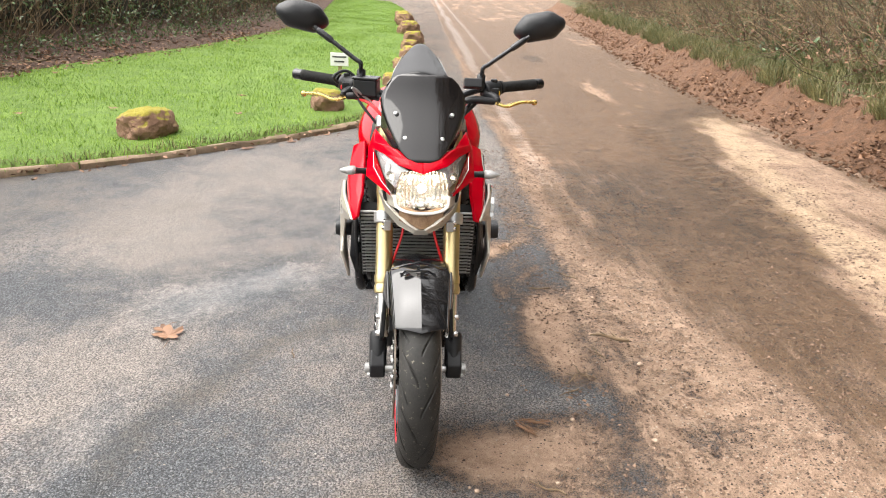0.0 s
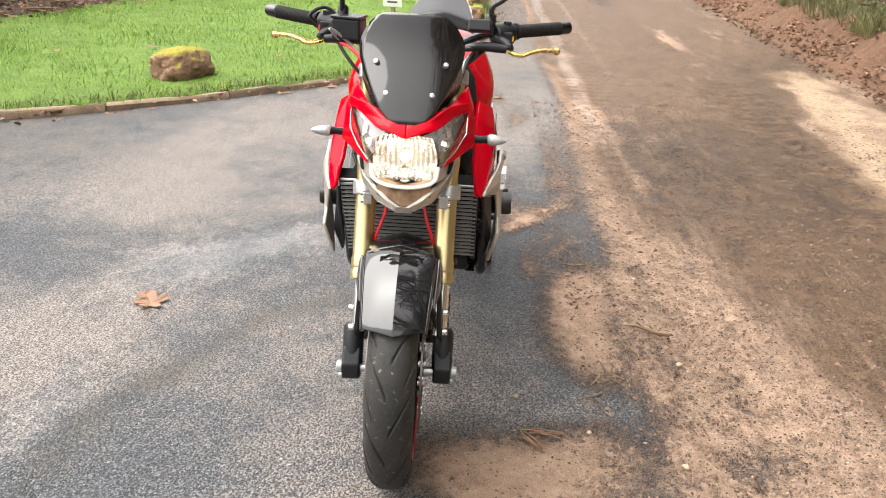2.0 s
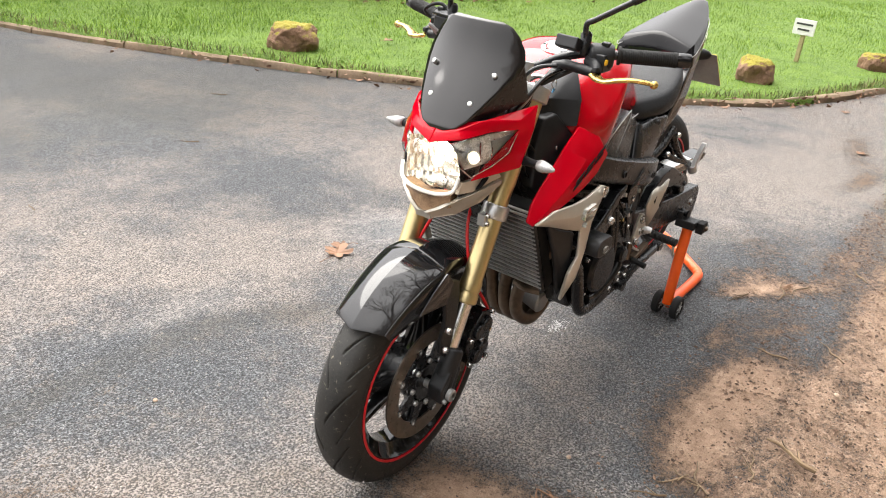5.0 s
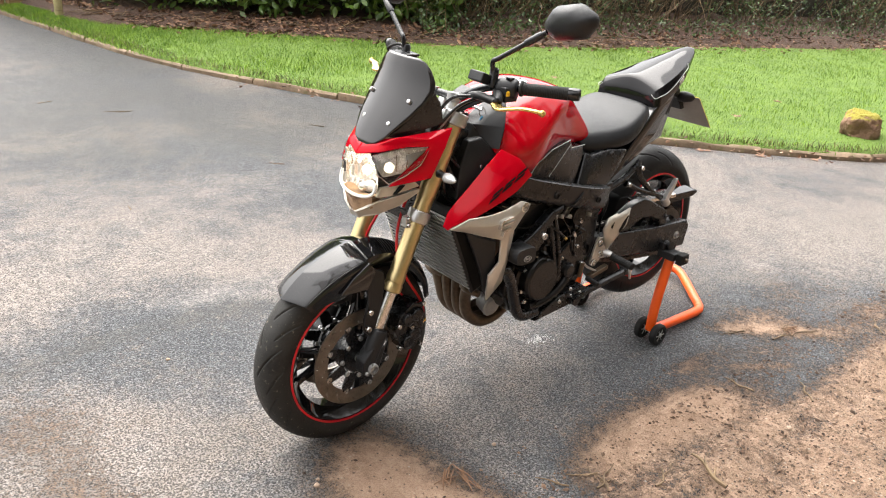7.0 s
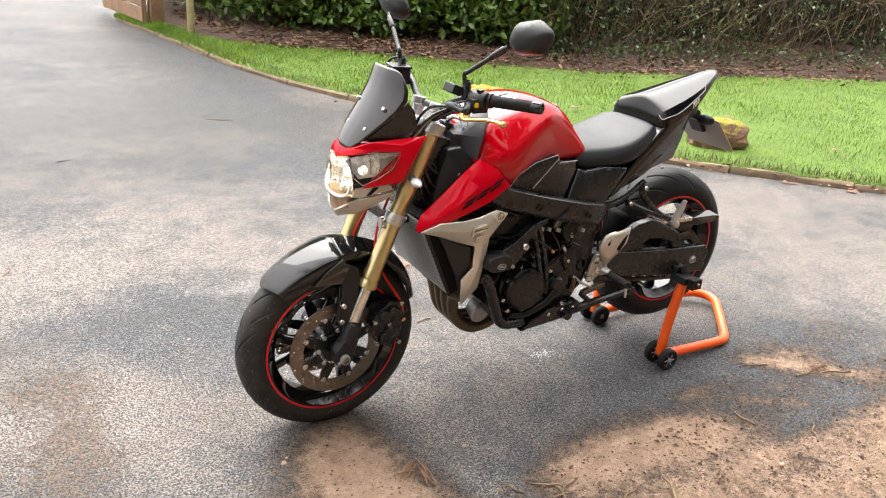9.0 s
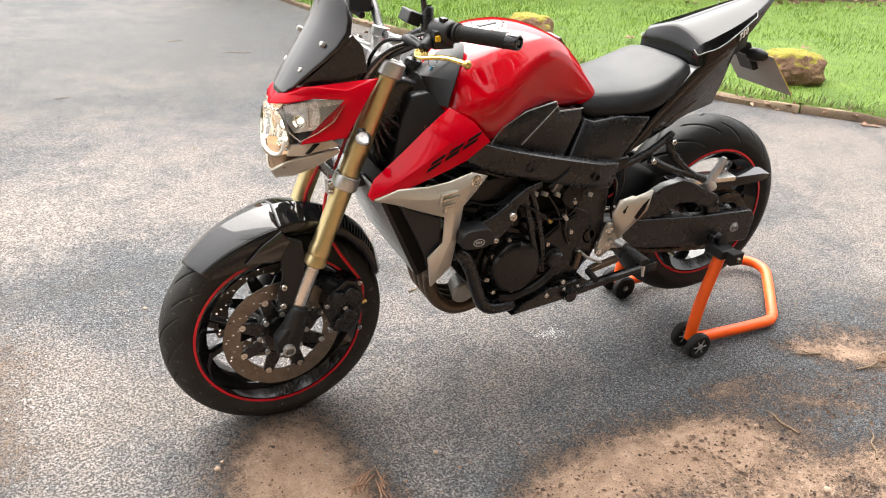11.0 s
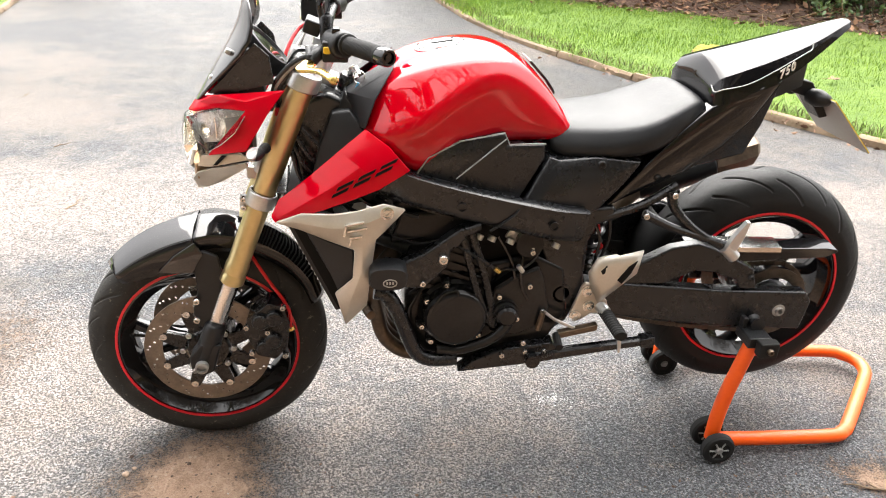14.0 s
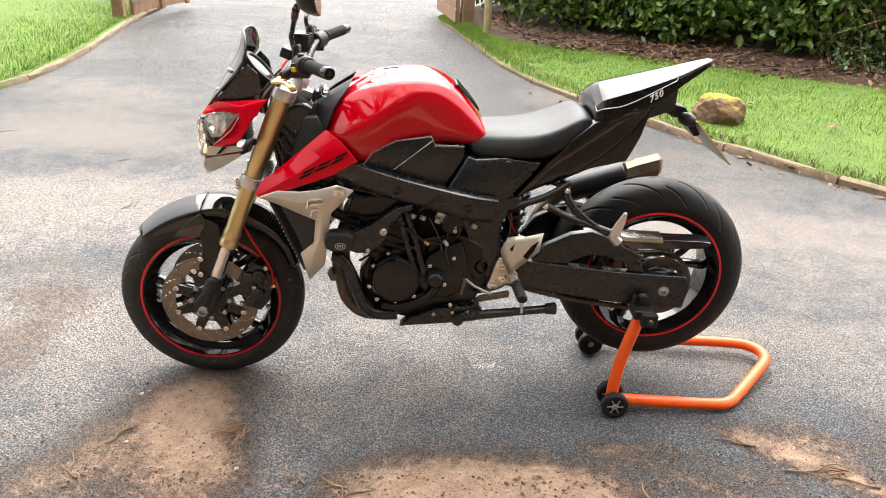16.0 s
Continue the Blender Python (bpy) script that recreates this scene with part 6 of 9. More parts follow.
# -- handlebar --
def handlebar():
    bar = new("handlebar")
    bar.parent = bike
    tagged(bar, "wide black handlebar with gold levers and black mirrors")
    for s in (-1, 1):
        P = [(0.318, 0.0, 1.04), (0.32, -0.06, 1.043), (0.335, -0.13, 1.08), (0.35, -0.19, 1.1), (0.368, -0.25, 1.105), (0.43, -0.375, 1.113)]
        part("bar_half", tube(B(), sides(P, s), 0.011, 16), K["satin"], bar)
        a, b = Vector(sides([(0.37, -0.253, 1.105)], s)[0]), Vector(sides([(0.43, -0.372, 1.1125)], s)[0])
        w = (b - a).normalized()
        L = (b - a).length
        prof = [(0.0, 0), (0.021, 0), (0.021, 0.006), (0.0165, 0.008)]
        for i in range(24):
            z = 0.01 + (L - 0.018) * i / 24
            prof += [(0.0168, z), (0.0168, z + 0.0028), (0.0158, z + 0.0034), (0.0158, z + 0.0042)]
        prof += [(0.0172, L - 0.008), (0.0172, L), (0, L)]
        part("grip", lathe(B(), prof, a, w, 20), K["grip"], bar, "ribbed black rubber grip")
        part("bar_end", lathe(B(), [(0.0165, 0), (0.0165, 0.026), (0.0145, 0.03), (0.011, 0.03), (0.009, 0.024), (0.006, 0.024), (0.006, 0.028), (0, 0.028)], b + w * 0.001, w, 24), K["gloss"], bar, "gloss black bar end")
        # switch pod
        c = Vector(sides([(0.352, -0.222, 1.1)], s)[0])
        bm = lathe(B(), [(0, -0.03), (0.024, -0.03), (0.028, -0.024), (0.028, 0.02), (0.024, 0.028), (0, 0.028)], c, w, 20)
        box(bm, c + Vector((-0.006, 0, -0.012)), (0.05, 0.045, 0.04))
        pod = part("switch_pod", bm, K["plastic"], bar, smooth=40, bevel=0.004)
        box_at = c + Vector((-0.022, s * 0.018, -0.008))
        part("switch_button", box(B(), box_at, (0.014, 0.016, 0.014)), K["yellow"] if s < 0 else K["redplastic"], pod, "yellow switch" if s < 0 else "red switch", bevel=0.003)
        part("rocker_switch", box(B(), c + Vector((-0.004, s * 0.008, 0.027)), (0.016, 0.02, 0.012)), K["satin"], pod, bevel=0.003)
        # perch, lever
        piv = Vector(sides([(0.3, -0.238, 1.07)], s)[0])
        bm = tube(B(), [c + Vector((-0.02, -s * 0.02, -0.012)), (c + piv) / 2 + Vector((-0.015, 0, -0.004)), piv], [0.015, 0.013, 0.012], 12, 3)
        tube(bm, [piv + Vector((0, -s * 0.01, 0)), piv + Vector((-0.004, -s * 0.07, 0.004)), piv + Vector((0, -s * 0.11, -0.004))], [0.011, 0.012, 0.009], 12, 3)
        part("lever_perch", bm, K["plastic"], bar, smooth=50)
        q = [Vector(p) for p in sides([(0.296, -0.236, 1.066), (0.285, -0.262, 1.06), (0.3, -0.285, 1.064), (0.32, -0.315, 1.069), (0.333, -0.345, 1.069), (0.345, -0.362, 1.066)], s)]
        bm = B()
        prev = None
        wd = [0.015, 0.015, 0.01, 0.009, 0.0075, 0.0075]
        path = spline([[*p, h] for p, h in zip(q, wd)], 5)
        for i, p in enumerate(path):
            v = Vector(p[:3])
            nx = Vector(path[min(i + 1, len(path) - 1)][:3]) - Vector(path[max(i - 1, 0)][:3])
            sd = nx.cross(Vector((0, 0, 1))).normalized()
            now = ring(bm, [v + sd * p[3] * cx + Vector((0, 0, 0.0048 * cz)) for cx, cz in ((-1, -0.5), (-0.6, -1), (0.6, -1), (1, -0.5), (1, 0.5), (0.6, 1), (-0.6, 1), (-1, 0.5))])
            if prev:
                skin(bm, prev, now)
            else:
                bm.faces.new(now[::-1])
            prev = now
        bm.faces.new(prev)
        bmesh.ops.create_uvsphere(bm, u_segments=12, v_segments=8, radius=0.0095, matrix=Matrix.Translation(q[-1]))
        lev = part("lever", bm, K["lever"], bar, "gold anodised hand lever", smooth=40)
        bm = bolt(B(), piv + Vector((-0.003, 0, 0.008)), 0.008, (0, 0, 1), 0.006)
        part("lever_bolt", bm, K["plastic"], lev)
        # mirror
        b0 = Vector(sides([(0.328, -0.186, 1.1)], s)[0])
        el = Vector(sides([(0.316, -0.188, 1.168)], s)[0])
        jo = Vector(sides([(0.356, -0.33, 1.266)], s)[0])
        mir = new("mirror")
        mir.parent = bar
        tagged(mir, "black rear-view mirror on a bent stem")
        bm = tube(B(), [b0, b0.lerp(el, 0.55), el, el.lerp(jo, 0.12), el.lerp(jo, 0.5), jo], 0.0068, 12, 4)
        lathe(bm, [(0.0135, 0), (0.0135, 0.045), (0.009, 0.05)], b0, (0, 0, 1), 14)
        lathe(bm, [(0.009, 0), (0.01, 0.004), (0.01, 0.05), (0.008, 0.054)], el.lerp(jo, 0.62), jo - el, 14)
        part("mirror_stem", bm, K["satin"], mir, smooth=50)
        ce = Vector(sides([(0.392, -0.368, 1.292)], s)[0])
        ax = Vector((0.03, s * 1.0, 0.2)).normalized()
        up = Vector((-0.12, -s * 0.19, 1)).normalized()
        back = Vector((1, 0, 0.05))
        back = (back - ax * back.dot(ax)).normalized()
        out = [(-0.082, -0.004), (-0.076, 0.012), (-0.05, 0.038), (-0.036, 0.045), (0.03, 0.046), (0.046, 0.041), (0.08, 0.016), (0.085, 0.004), (0.08, -0.012), (0.05, -0.038), (0.036, -0.042), (-0.04, -0.042), (-0.055, -0.037), (-0.076, -0.016)]
        loop = [np.array(p) for p in out]
        rings = []
        for f, d in ((0.3, -0.03), (0.62, -0.025), (0.86, -0.012), (0.98, 0.004), (1.0, 0.016), (0.97, 0.02)):
            rings.append([ce + ax * p[0] * f + up * p[1] * f + back * d for p in loop])
        part("mirror_shell", loft(B(), rings), K["plastic"], mir, "black plastic mirror shell", smooth=50)
        rings = [[ce + ax * p[0] * 0.93 + up * p[1] * 0.93 + back * d for p in loop] for d in (0.0195, 0.0215)]
        part("mirror_glass", loft(B(), rings), K["mirror"], mir, smooth=0)
    # fluid box, cable loop, small boxed switch
    bm = box(B(), (0.305, 0.168, 1.098), (0.058, 0.074, 0.05), Matrix.Rotation(radians(-12), 4, "Z"))
    part("fluid_reservoir", bm, K["plastic"], bar, "black brake fluid reservoir", bevel=0.006)
    part("throttle_cable", tube(B(), [(0.36, 0.235, 1.085), (0.33, 0.27, 1.12), (0.345, 0.235, 1.14), (0.34, 0.2, 1.115), (0.29, 0.19, 1.06), (0.26, 0.13, 0.99), (0.3, 0.07, 0.92)], 0.0045, 8), K["plastic"], bar)
    bm = box(B(), (0.3, -0.158, 1.122), (0.034, 0.056, 0.028), Matrix.Rotation(radians(20), 4, "Y"))
    part("accessory_box", bm, K["plastic"], bar, "small black box on the bar", bevel=0.004)
    part("clutch_cable", tube(B(), [(0.296, -0.15, 1.07), (0.26, -0.1, 1.055), (0.235, -0.07, 1.0), (0.26, -0.05, 0.93), (0.33, -0.06, 0.85)], 0.0045, 8), K["satin"], bar)
    for k in range(4):
        part("lead", tube(B(), [(0.325 - 0.004 * k, -0.17, 1.075), (0.26, -0.135 + 0.008 * k, 1.045 - 0.008 * k), (0.215 + 0.004 * k, -0.115, 0.995 - 0.006 * k), (0.2 + 0.006 * k, -0.07, 0.93)], 0.0045, 8), K["satin" if k != 1 else "slat"], bar)
    part("reservoir_cap", box(B(), (0.305, 0.168, 1.126), (0.062, 0.078, 0.008), Matrix.Rotation(radians(-12), 4, "Z")), K["satin"], bar, bevel=0.003)
    ig = part("ignition_switch", lathe(B(), [(0, 0.0), (0.024, 0.0), (0.024, 0.03), (0.02, 0.036), (0.007, 0.036), (0.006, 0.032), (0, 0.032)], (0.365, -0.022, 0.955), (0.2, -0.1, 1), 24), K["satin"], bar, "black ignition switch")
    part("key", tube(B(), [(0.37, -0.025, 0.985), (0.375, -0.03, 1.0), (0.385, -0.05, 1.01), (0.393, -0.09, 1.005)], [0.004, 0.009, 0.006, 0.004], 8, 3), K["chrome"], ig, "steel key in the lock")
    part("key_ring", tube(B(), [(0.392 + 0.012 * math.cos(k * 0.524), -0.092 + 0.004 * math.sin(k * 0.524), 1.0 + 0.014 * math.sin(k * 0.524)) for k in range(13)], 0.0014, 6, 0), K["chrome"], ig)
    part("key_tag", box(B(), (0.387, -0.095, 0.972), (0.014, 0.004, 0.034), Matrix.Rotation(radians(25), 4, "Y")), K["blue"], ig, "pale blue key tag", bevel=0.001)
    part("wiring_loom", tube(B(), [(0.33, -0.19, 1.075), (0.27, -0.13, 1.03), (0.24, -0.06, 0.98), (0.25, -0.03, 0.9)], 0.006, 8), K["plastic"], bar)
    part("brake_line", tube(B(), [(0.31, 0.21, 1.065), (0.26, 0.15, 1.05), (0.22, 0.09, 0.98), (0.2, 0.05, 0.87)], 0.0045, 8), K["redplastic"], bar)
    part("breather_hose", tube(B(), [(0.29, 0.19, 1.07), (0.27, 0.21, 1.1), (0.285, 0.16, 1.06), (0.24, 0.1, 1.0)], 0.004, 8), K["slat"], bar)


handlebar()


# -- the bars are turned slightly to the left --
STEER = 0.047


def steer():
    p, ax = Vector((0.285, 0, 0.93)), FORK.normalized()
    turn = Matrix.Translation(p) @ Matrix.Rotation(STEER, 4, ax) @ Matrix.Translation(-p)
    wheels = [ob for ob in bike.children if ob.name.startswith(("front_wheel", "brake_disc"))]
    for ob in list(bike.children):
        if ob == rear or ob == rear_disc:
            continue
        for m in (ob, *ob.children_recursive):
            if m.type == "MESH" and ob not in wheels:
                for v in m.data.vertices:
                    v.co.x -= STEER * abs(v.co.y)
        ob.matrix_basis = turn @ ob.matrix_basis


steer()


# -- tank, seat and tail --
def smooth_body(name, stations, material, parent, label, crease=(), cap=True, level=2, hold=0.78):
    """A body from half sections set along the machine, rounded by subdivision, with some lines held sharp."""
    bm = B()
    rings = [full([(x, -y, z) for y, z in half]) for x, half in stations]
    loft(bm, rings, cap)
    n = len(rings[0])
    held = set(crease) | {(n - k) % n for k in crease}
    lay = bm.edges.layers.float.new("crease_edge")
    bm.verts.index_update()
    for e in bm.edges:
        a, b = e.verts[0].index, e.verts[1].index
        if a % n == b % n and a % n in held:
            e[lay] = hold
            e.smooth = hold < 1
        if cap and abs(a - b) in (1, n - 1) and (max(a, b) < n or min(a, b) >= n * (len(rings) - 1)):
            e[lay] = 0.8
    ob = part(name, bm, material, parent, label, smooth=0)
    ob.data.polygons.foreach_set("use_smooth", [True] * len(ob.data.polygons))
    sub = ob.modifiers.new("round", "SUBSURF")
    sub.levels = sub.render_levels = level
    return ob


def tank():
    base = new("fuel_tank")
    base.parent = bike
    tagged(base, "glossy red fuel tank")
    st = [
        (0.398, [(0, 0.968), (0.06, 0.966), (0.1, 0.955), (0.135, 0.895), (0.13, 0.872), (0.08, 0.85), (0, 0.85)]),
        (0.42, [(0, 0.995), (0.08, 0.992), (0.122, 0.978), (0.176, 0.895), (0.172, 0.86), (0.1, 0.83), (0, 0.83)]),
        (0.48, [(0, 1.032), (0.1, 1.026), (0.14, 1.008), (0.212, 0.905), (0.206, 0.82), (0.12, 0.8), (0, 0.8)]),
        (0.545, [(0, 1.056), (0.108, 1.049), (0.146, 1.034), (0.21, 0.948), (0.198, 0.8), (0.13, 0.79), (0, 0.79)]),
        (0.61, [(0, 1.066), (0.108, 1.059), (0.142, 1.048), (0.186, 1.0), (0.178, 0.84), (0.13, 0.82), (0, 0.81)]),
    ] + [
        (0.68, [(0, 1.07), (0.1, 1.063), (0.132, 1.055), (0.16, 1.034), (0.16, 0.88), (0.12, 0.85), (0, 0.84)]),
        (0.745, [(0, 1.05), (0.08, 1.044), (0.106, 1.034), (0.13, 1.008), (0.146, 0.885), (0.11, 0.855), (0, 0.85)]),
        (0.8, [(0, 1.002), (0.065, 1.0), (0.092, 0.99), (0.116, 0.962), (0.136, 0.882), (0.1, 0.855), (0, 0.85)]),
        (0.85, [(0, 0.935), (0.055, 0.937), (0.085, 0.935), (0.112, 0.918), (0.13, 0.88), (0.1, 0.855), (0, 0.85)]),
        (0.868, [(0, 0.905), (0.05, 0.907), (0.08, 0.906), (0.106, 0.9), (0.118, 0.88), (0.09, 0.86), (0, 0.855)]),
    ]
    smooth_body("tank_shell", st, K["tank_red"], base, "glossy red tank shell", crease=(2, 3), hold=0.95)
    # filler cap with its ring of bolts
    c, ax = Vector((0.575, 0, 1.0525)), Vector((-0.16, 0, 1))
    bm = lathe(B(), [(0.06, -0.008), (0.06, 0.002), (0.057, 0.004), (0.049, 0.004), (0.047, 0.002), (0.044, 0.002), (0.042, 0.006), (0.03, 0.008), (0, 0.008)], c, ax, 40)
    cap = part("filler_cap", bm, K["alloy"], base, "round brushed filler cap")
    for i in range(7):
        a = 2 * math.pi * i / 7
        part("cap_bolt", bolt(B(), c + Vector((0.053 * math.cos(a), 0.053 * math.sin(a), 0.0025 + 0.0085 * math.cos(a))), 0.0045, ax, 0.003), K["plastic"], cap)
    part("cap_flap", box(B(), c + Vector((0.004, 0, 0.009)), (0.05, 0.018, 0.004), Matrix.Rotation(radians(-9), 4, "Y")), K["plastic"], cap)
    # black pad at the rear of the tank
    P = [(0.772, 0.0, 1.031), (0.775, 0.045, 1.027), (0.82, 0.03, 0.982), (0.842, 0.012, 0.955), (0.85, 0, 0.941)]
    bm = B()
    up = Vector((0.78, 0, 0.63))
    loop = [Vector(p) for p in P] + [Vector((p[0], -p[1], p[2])) for p in P[-2:0:-1]]
    loft(bm, [[v + up * d for v in loop] for d in (0.0, 0.006)])
    part("tank_pad", bm, K["smoke"], base, "black rubber tank pad", smooth=30, bevel=0.002)
    # front side pieces beside the yoke
    for s in (-1, 1):
        bm = slab(B(), [(0.37, -0.1, 0.9), (0.362, -0.085, 0.965), (0.41, -0.09, 1.0), (0.47, -0.095, 1.038), (0.462, -0.115, 1.02), (0.425, -0.155, 0.965), (0.403, -0.165, 0.905)], 0.05, s, 0.012, 0.3)
        part("tank_cheek", bm, K["plastic"], base, "matt black cheek panel", smooth=40, bevel=0.006)
        bm = slab(B(), [(0.31, -0.09, 0.84), (0.36, -0.085, 0.97), (0.4, -0.11, 0.92), (0.41, -0.14, 0.88), (0.39, -0.13, 0.83)], 0.05, s, 0.004, 0.2)
        part("air_duct", bm, K["plastic"], base, smooth=40, bevel=0.006)
        for x, z in ((0.389, 0.887), (0.361, 0.852)):
            part("cheek_bolt", bolt(B(), sides([(x, -0.137, z)], s)[0], 0.008, (0, s, 0.2)), K["chrome"], base)
        # duct beside the headstock
        bm = slab(B(), [(0.33, -0.11, 0.925), (0.37, -0.12, 0.935), (0.41, -0.152, 0.885), (0.45, -0.175, 0.815), (0.42, -0.178, 0.745), (0.32, -0.15, 0.715), (0.28, -0.13, 0.76), (0.3, -0.115, 0.85)], 0.06, s, 0.008, 0.3)
        part("headstock_duct", bm, K["plastic"], base, "matt black duct beside the headstock", smooth=40, bevel=0.006)
        # red shroud that runs down to the radiator
        bm = B()
        up = [(0.402, -0.172, 0.908), (0.345, -0.168, 0.858), (0.285, -0.17, 0.806), (0.248, -0.17, 0.775), (0.213, -0.176, 0.75), (0.194, -0.182, 0.712)]
        mid = [(0.45, -0.208, 0.882), (0.39, -0.212, 0.836), (0.33, -0.212, 0.79), (0.28, -0.208, 0.758), (0.237, -0.203, 0.73), (0.2, -0.19, 0.705)]
        low = [(0.497, -0.218, 0.83), (0.43, -0.226, 0.79), (0.37, -0.225, 0.765), (0.31, -0.217, 0.74), (0.26, -0.208, 0.72), (0.204, -0.192, 0.7)]
        ra, rb, rc = (ring(bm, sides(q, s)) for q in (up, mid, low))
        skin(bm, ra, rb, False)
        skin(bm, rb, rc, False)
        so = part("shroud", bm, K["red"], base, "red angular side shroud", smooth=25)
        md = so.modifiers.new("thick", "SOLIDIFY")
        md.thickness, md.offset = 0.012, -1 if s < 0 else 1
        be = so.modifiers.new("edge", "BEVEL")
        be.width, be.segments, be.limit_method, be.angle_limit = 0.004, 3, "ANGLE", radians(30)
        # dark lettering on the shroud, as plain shapes
        def on(f, g):
            a, b = Vector((0.468, -0.2175, 0.84)), Vector((0.318, -0.2175, 0.762))
            return a.lerp(b, 1 - f) + Vector((0.006, 0.0012, 0.02)) * (g + 0.1) + Vector((0, -0.0045, 0))
        for i in range(3):
            f0, w = 0.06 + 0.31 * i, 0.25
            for g0, g1, a0, a1 in ((0.62, 1.0, 0.06, 1.0), (0.0, 0.38, 0.0, 0.94)):
                bm = slab(B(), [on(f0 + w * a0 + 0.05 * g0, g0), on(f0 + w * a1 + 0.05 * g0, g0), on(f0 + w * a1 + 0.05 * g1, g1), on(f0 + w * a0 + 0.05 * g1, g1)], 0.002, s)
                part("shroud_bar", bm, K["dark"], so, smooth=0)
        # silver lower shroud
        outl = [(0.204, -0.2, 0.703), (0.262, -0.218, 0.733), (0.33, -0.232, 0.737), (0.38, -0.24, 0.747), (0.44, -0.244, 0.766), (0.489, -0.236, 0.748), (0.45, -0.24, 0.706), (0.424, -0.242, 0.68), (0.414, -0.242, 0.6), (0.403, -0.235, 0.51), (0.353, -0.225, 0.452), (0.331, -0.246, 0.55), (0.37, -0.245, 0.585), (0.375, -0.236, 0.652), (0.318, -0.222, 0.668), (0.26, -0.208, 0.688)]
        bm = B()
        P = [Vector(p) for p in sides(outl, s)]
        spine = sides([(0.245, -0.216, 0.712), (0.33, -0.238, 0.705), (0.38, -0.25, 0.712), (0.445, -0.25, 0.742), (0.395, -0.252, 0.662), (0.39, -0.252, 0.6), (0.365, -0.25, 0.53)], s)
        a = ring(bm, P)
        m = ring(bm, spine)
        for q in ((0, 1, 'a'), (1, 2, 'b', 'a'), (2, 3, 'c', 'b'), (3, 4, 'd', 'c'), (4, 5, 'd'), (5, 6, 'd'), (6, 7, 'e', 'c', 'd'), (7, 8, 'f', 'e'), (8, 9, 'g', 'f'), (9, 10, 'g'), (10, 11, 'g'), (11, 12, 'f', 'g'), (12, 13, 'e', 'f'), (13, 14, 'b', 'c', 'e'), (14, 15, 'a', 'b'), (15, 0, 'a')):
            bm.faces.new([m["abcdefg".index(k)] if isinstance(k, str) else a[k] for k in q])
        si = part("silver_shroud", bm, K["silver"], base, "satin silver lower shroud", smooth=24)
        md = si.modifiers.new("thick", "SOLIDIFY")
        md.thickness, md.offset = 0.01, -1 if s < 0 else 1
        be = si.modifiers.new("edge", "BEVEL")
        be.width, be.segments, be.limit_method, be.angle_limit = 0.003, 2, "ANGLE", radians(40)
        bm = lathe(B(), [(0.013, -0.002), (0.015, 0.003), (0.011, 0.004), (0.0105, 0.0), (0.008, 0.0), (0.008, 0.004), (0.004, 0.004), (0.0035, 0.001), (0, 0.001)], sides([(0.447, -0.2505, 0.747)], s)[0], (0, s, 0), 18)
        part("shroud_bolt", bm, K["chrome"], si)
        # embossed mark, as plain strokes
        for q in (((0.352, 0.694), (0.357, 0.72), (0.361, 0.72), (0.357, 0.694)), ((0.359, 0.72), (0.398, 0.729), (0.397, 0.725), (0.359, 0.716)), ((0.362, 0.707), (0.404, 0.716), (0.403, 0.712), (0.362, 0.703)), ((0.366, 0.69), (0.394, 0.697), (0.393, 0.693), (0.366, 0.686)), ((0.364, 0.672), (0.368, 0.688), (0.372, 0.688), (0.368, 0.672))):
            bm = slab(B(), [(x, -0.2545 - 0.004 * (x - 0.36) / 0.05, z) for x, z in q], 0.012, s)
            part("embossed_mark", bm, K["chrome"], si, smooth=0)
        # black duct behind it
        bm = slab(B(), [(0.265, -0.2, 0.69), (0.315, -0.21, 0.665), (0.375, -0.222, 0.645), (0.375, -0.225, 0.57), (0.35, -0.225, 0.53), (0.365, -0.212, 0.455), (0.358, -0.206, 0.48), (0.338, -0.206, 0.54), (0.3, -0.206, 0.62)], 0.012, s)
        part("radiator_duct", bm, K["plastic"], base, smooth=40, bevel=0.006)


tank()


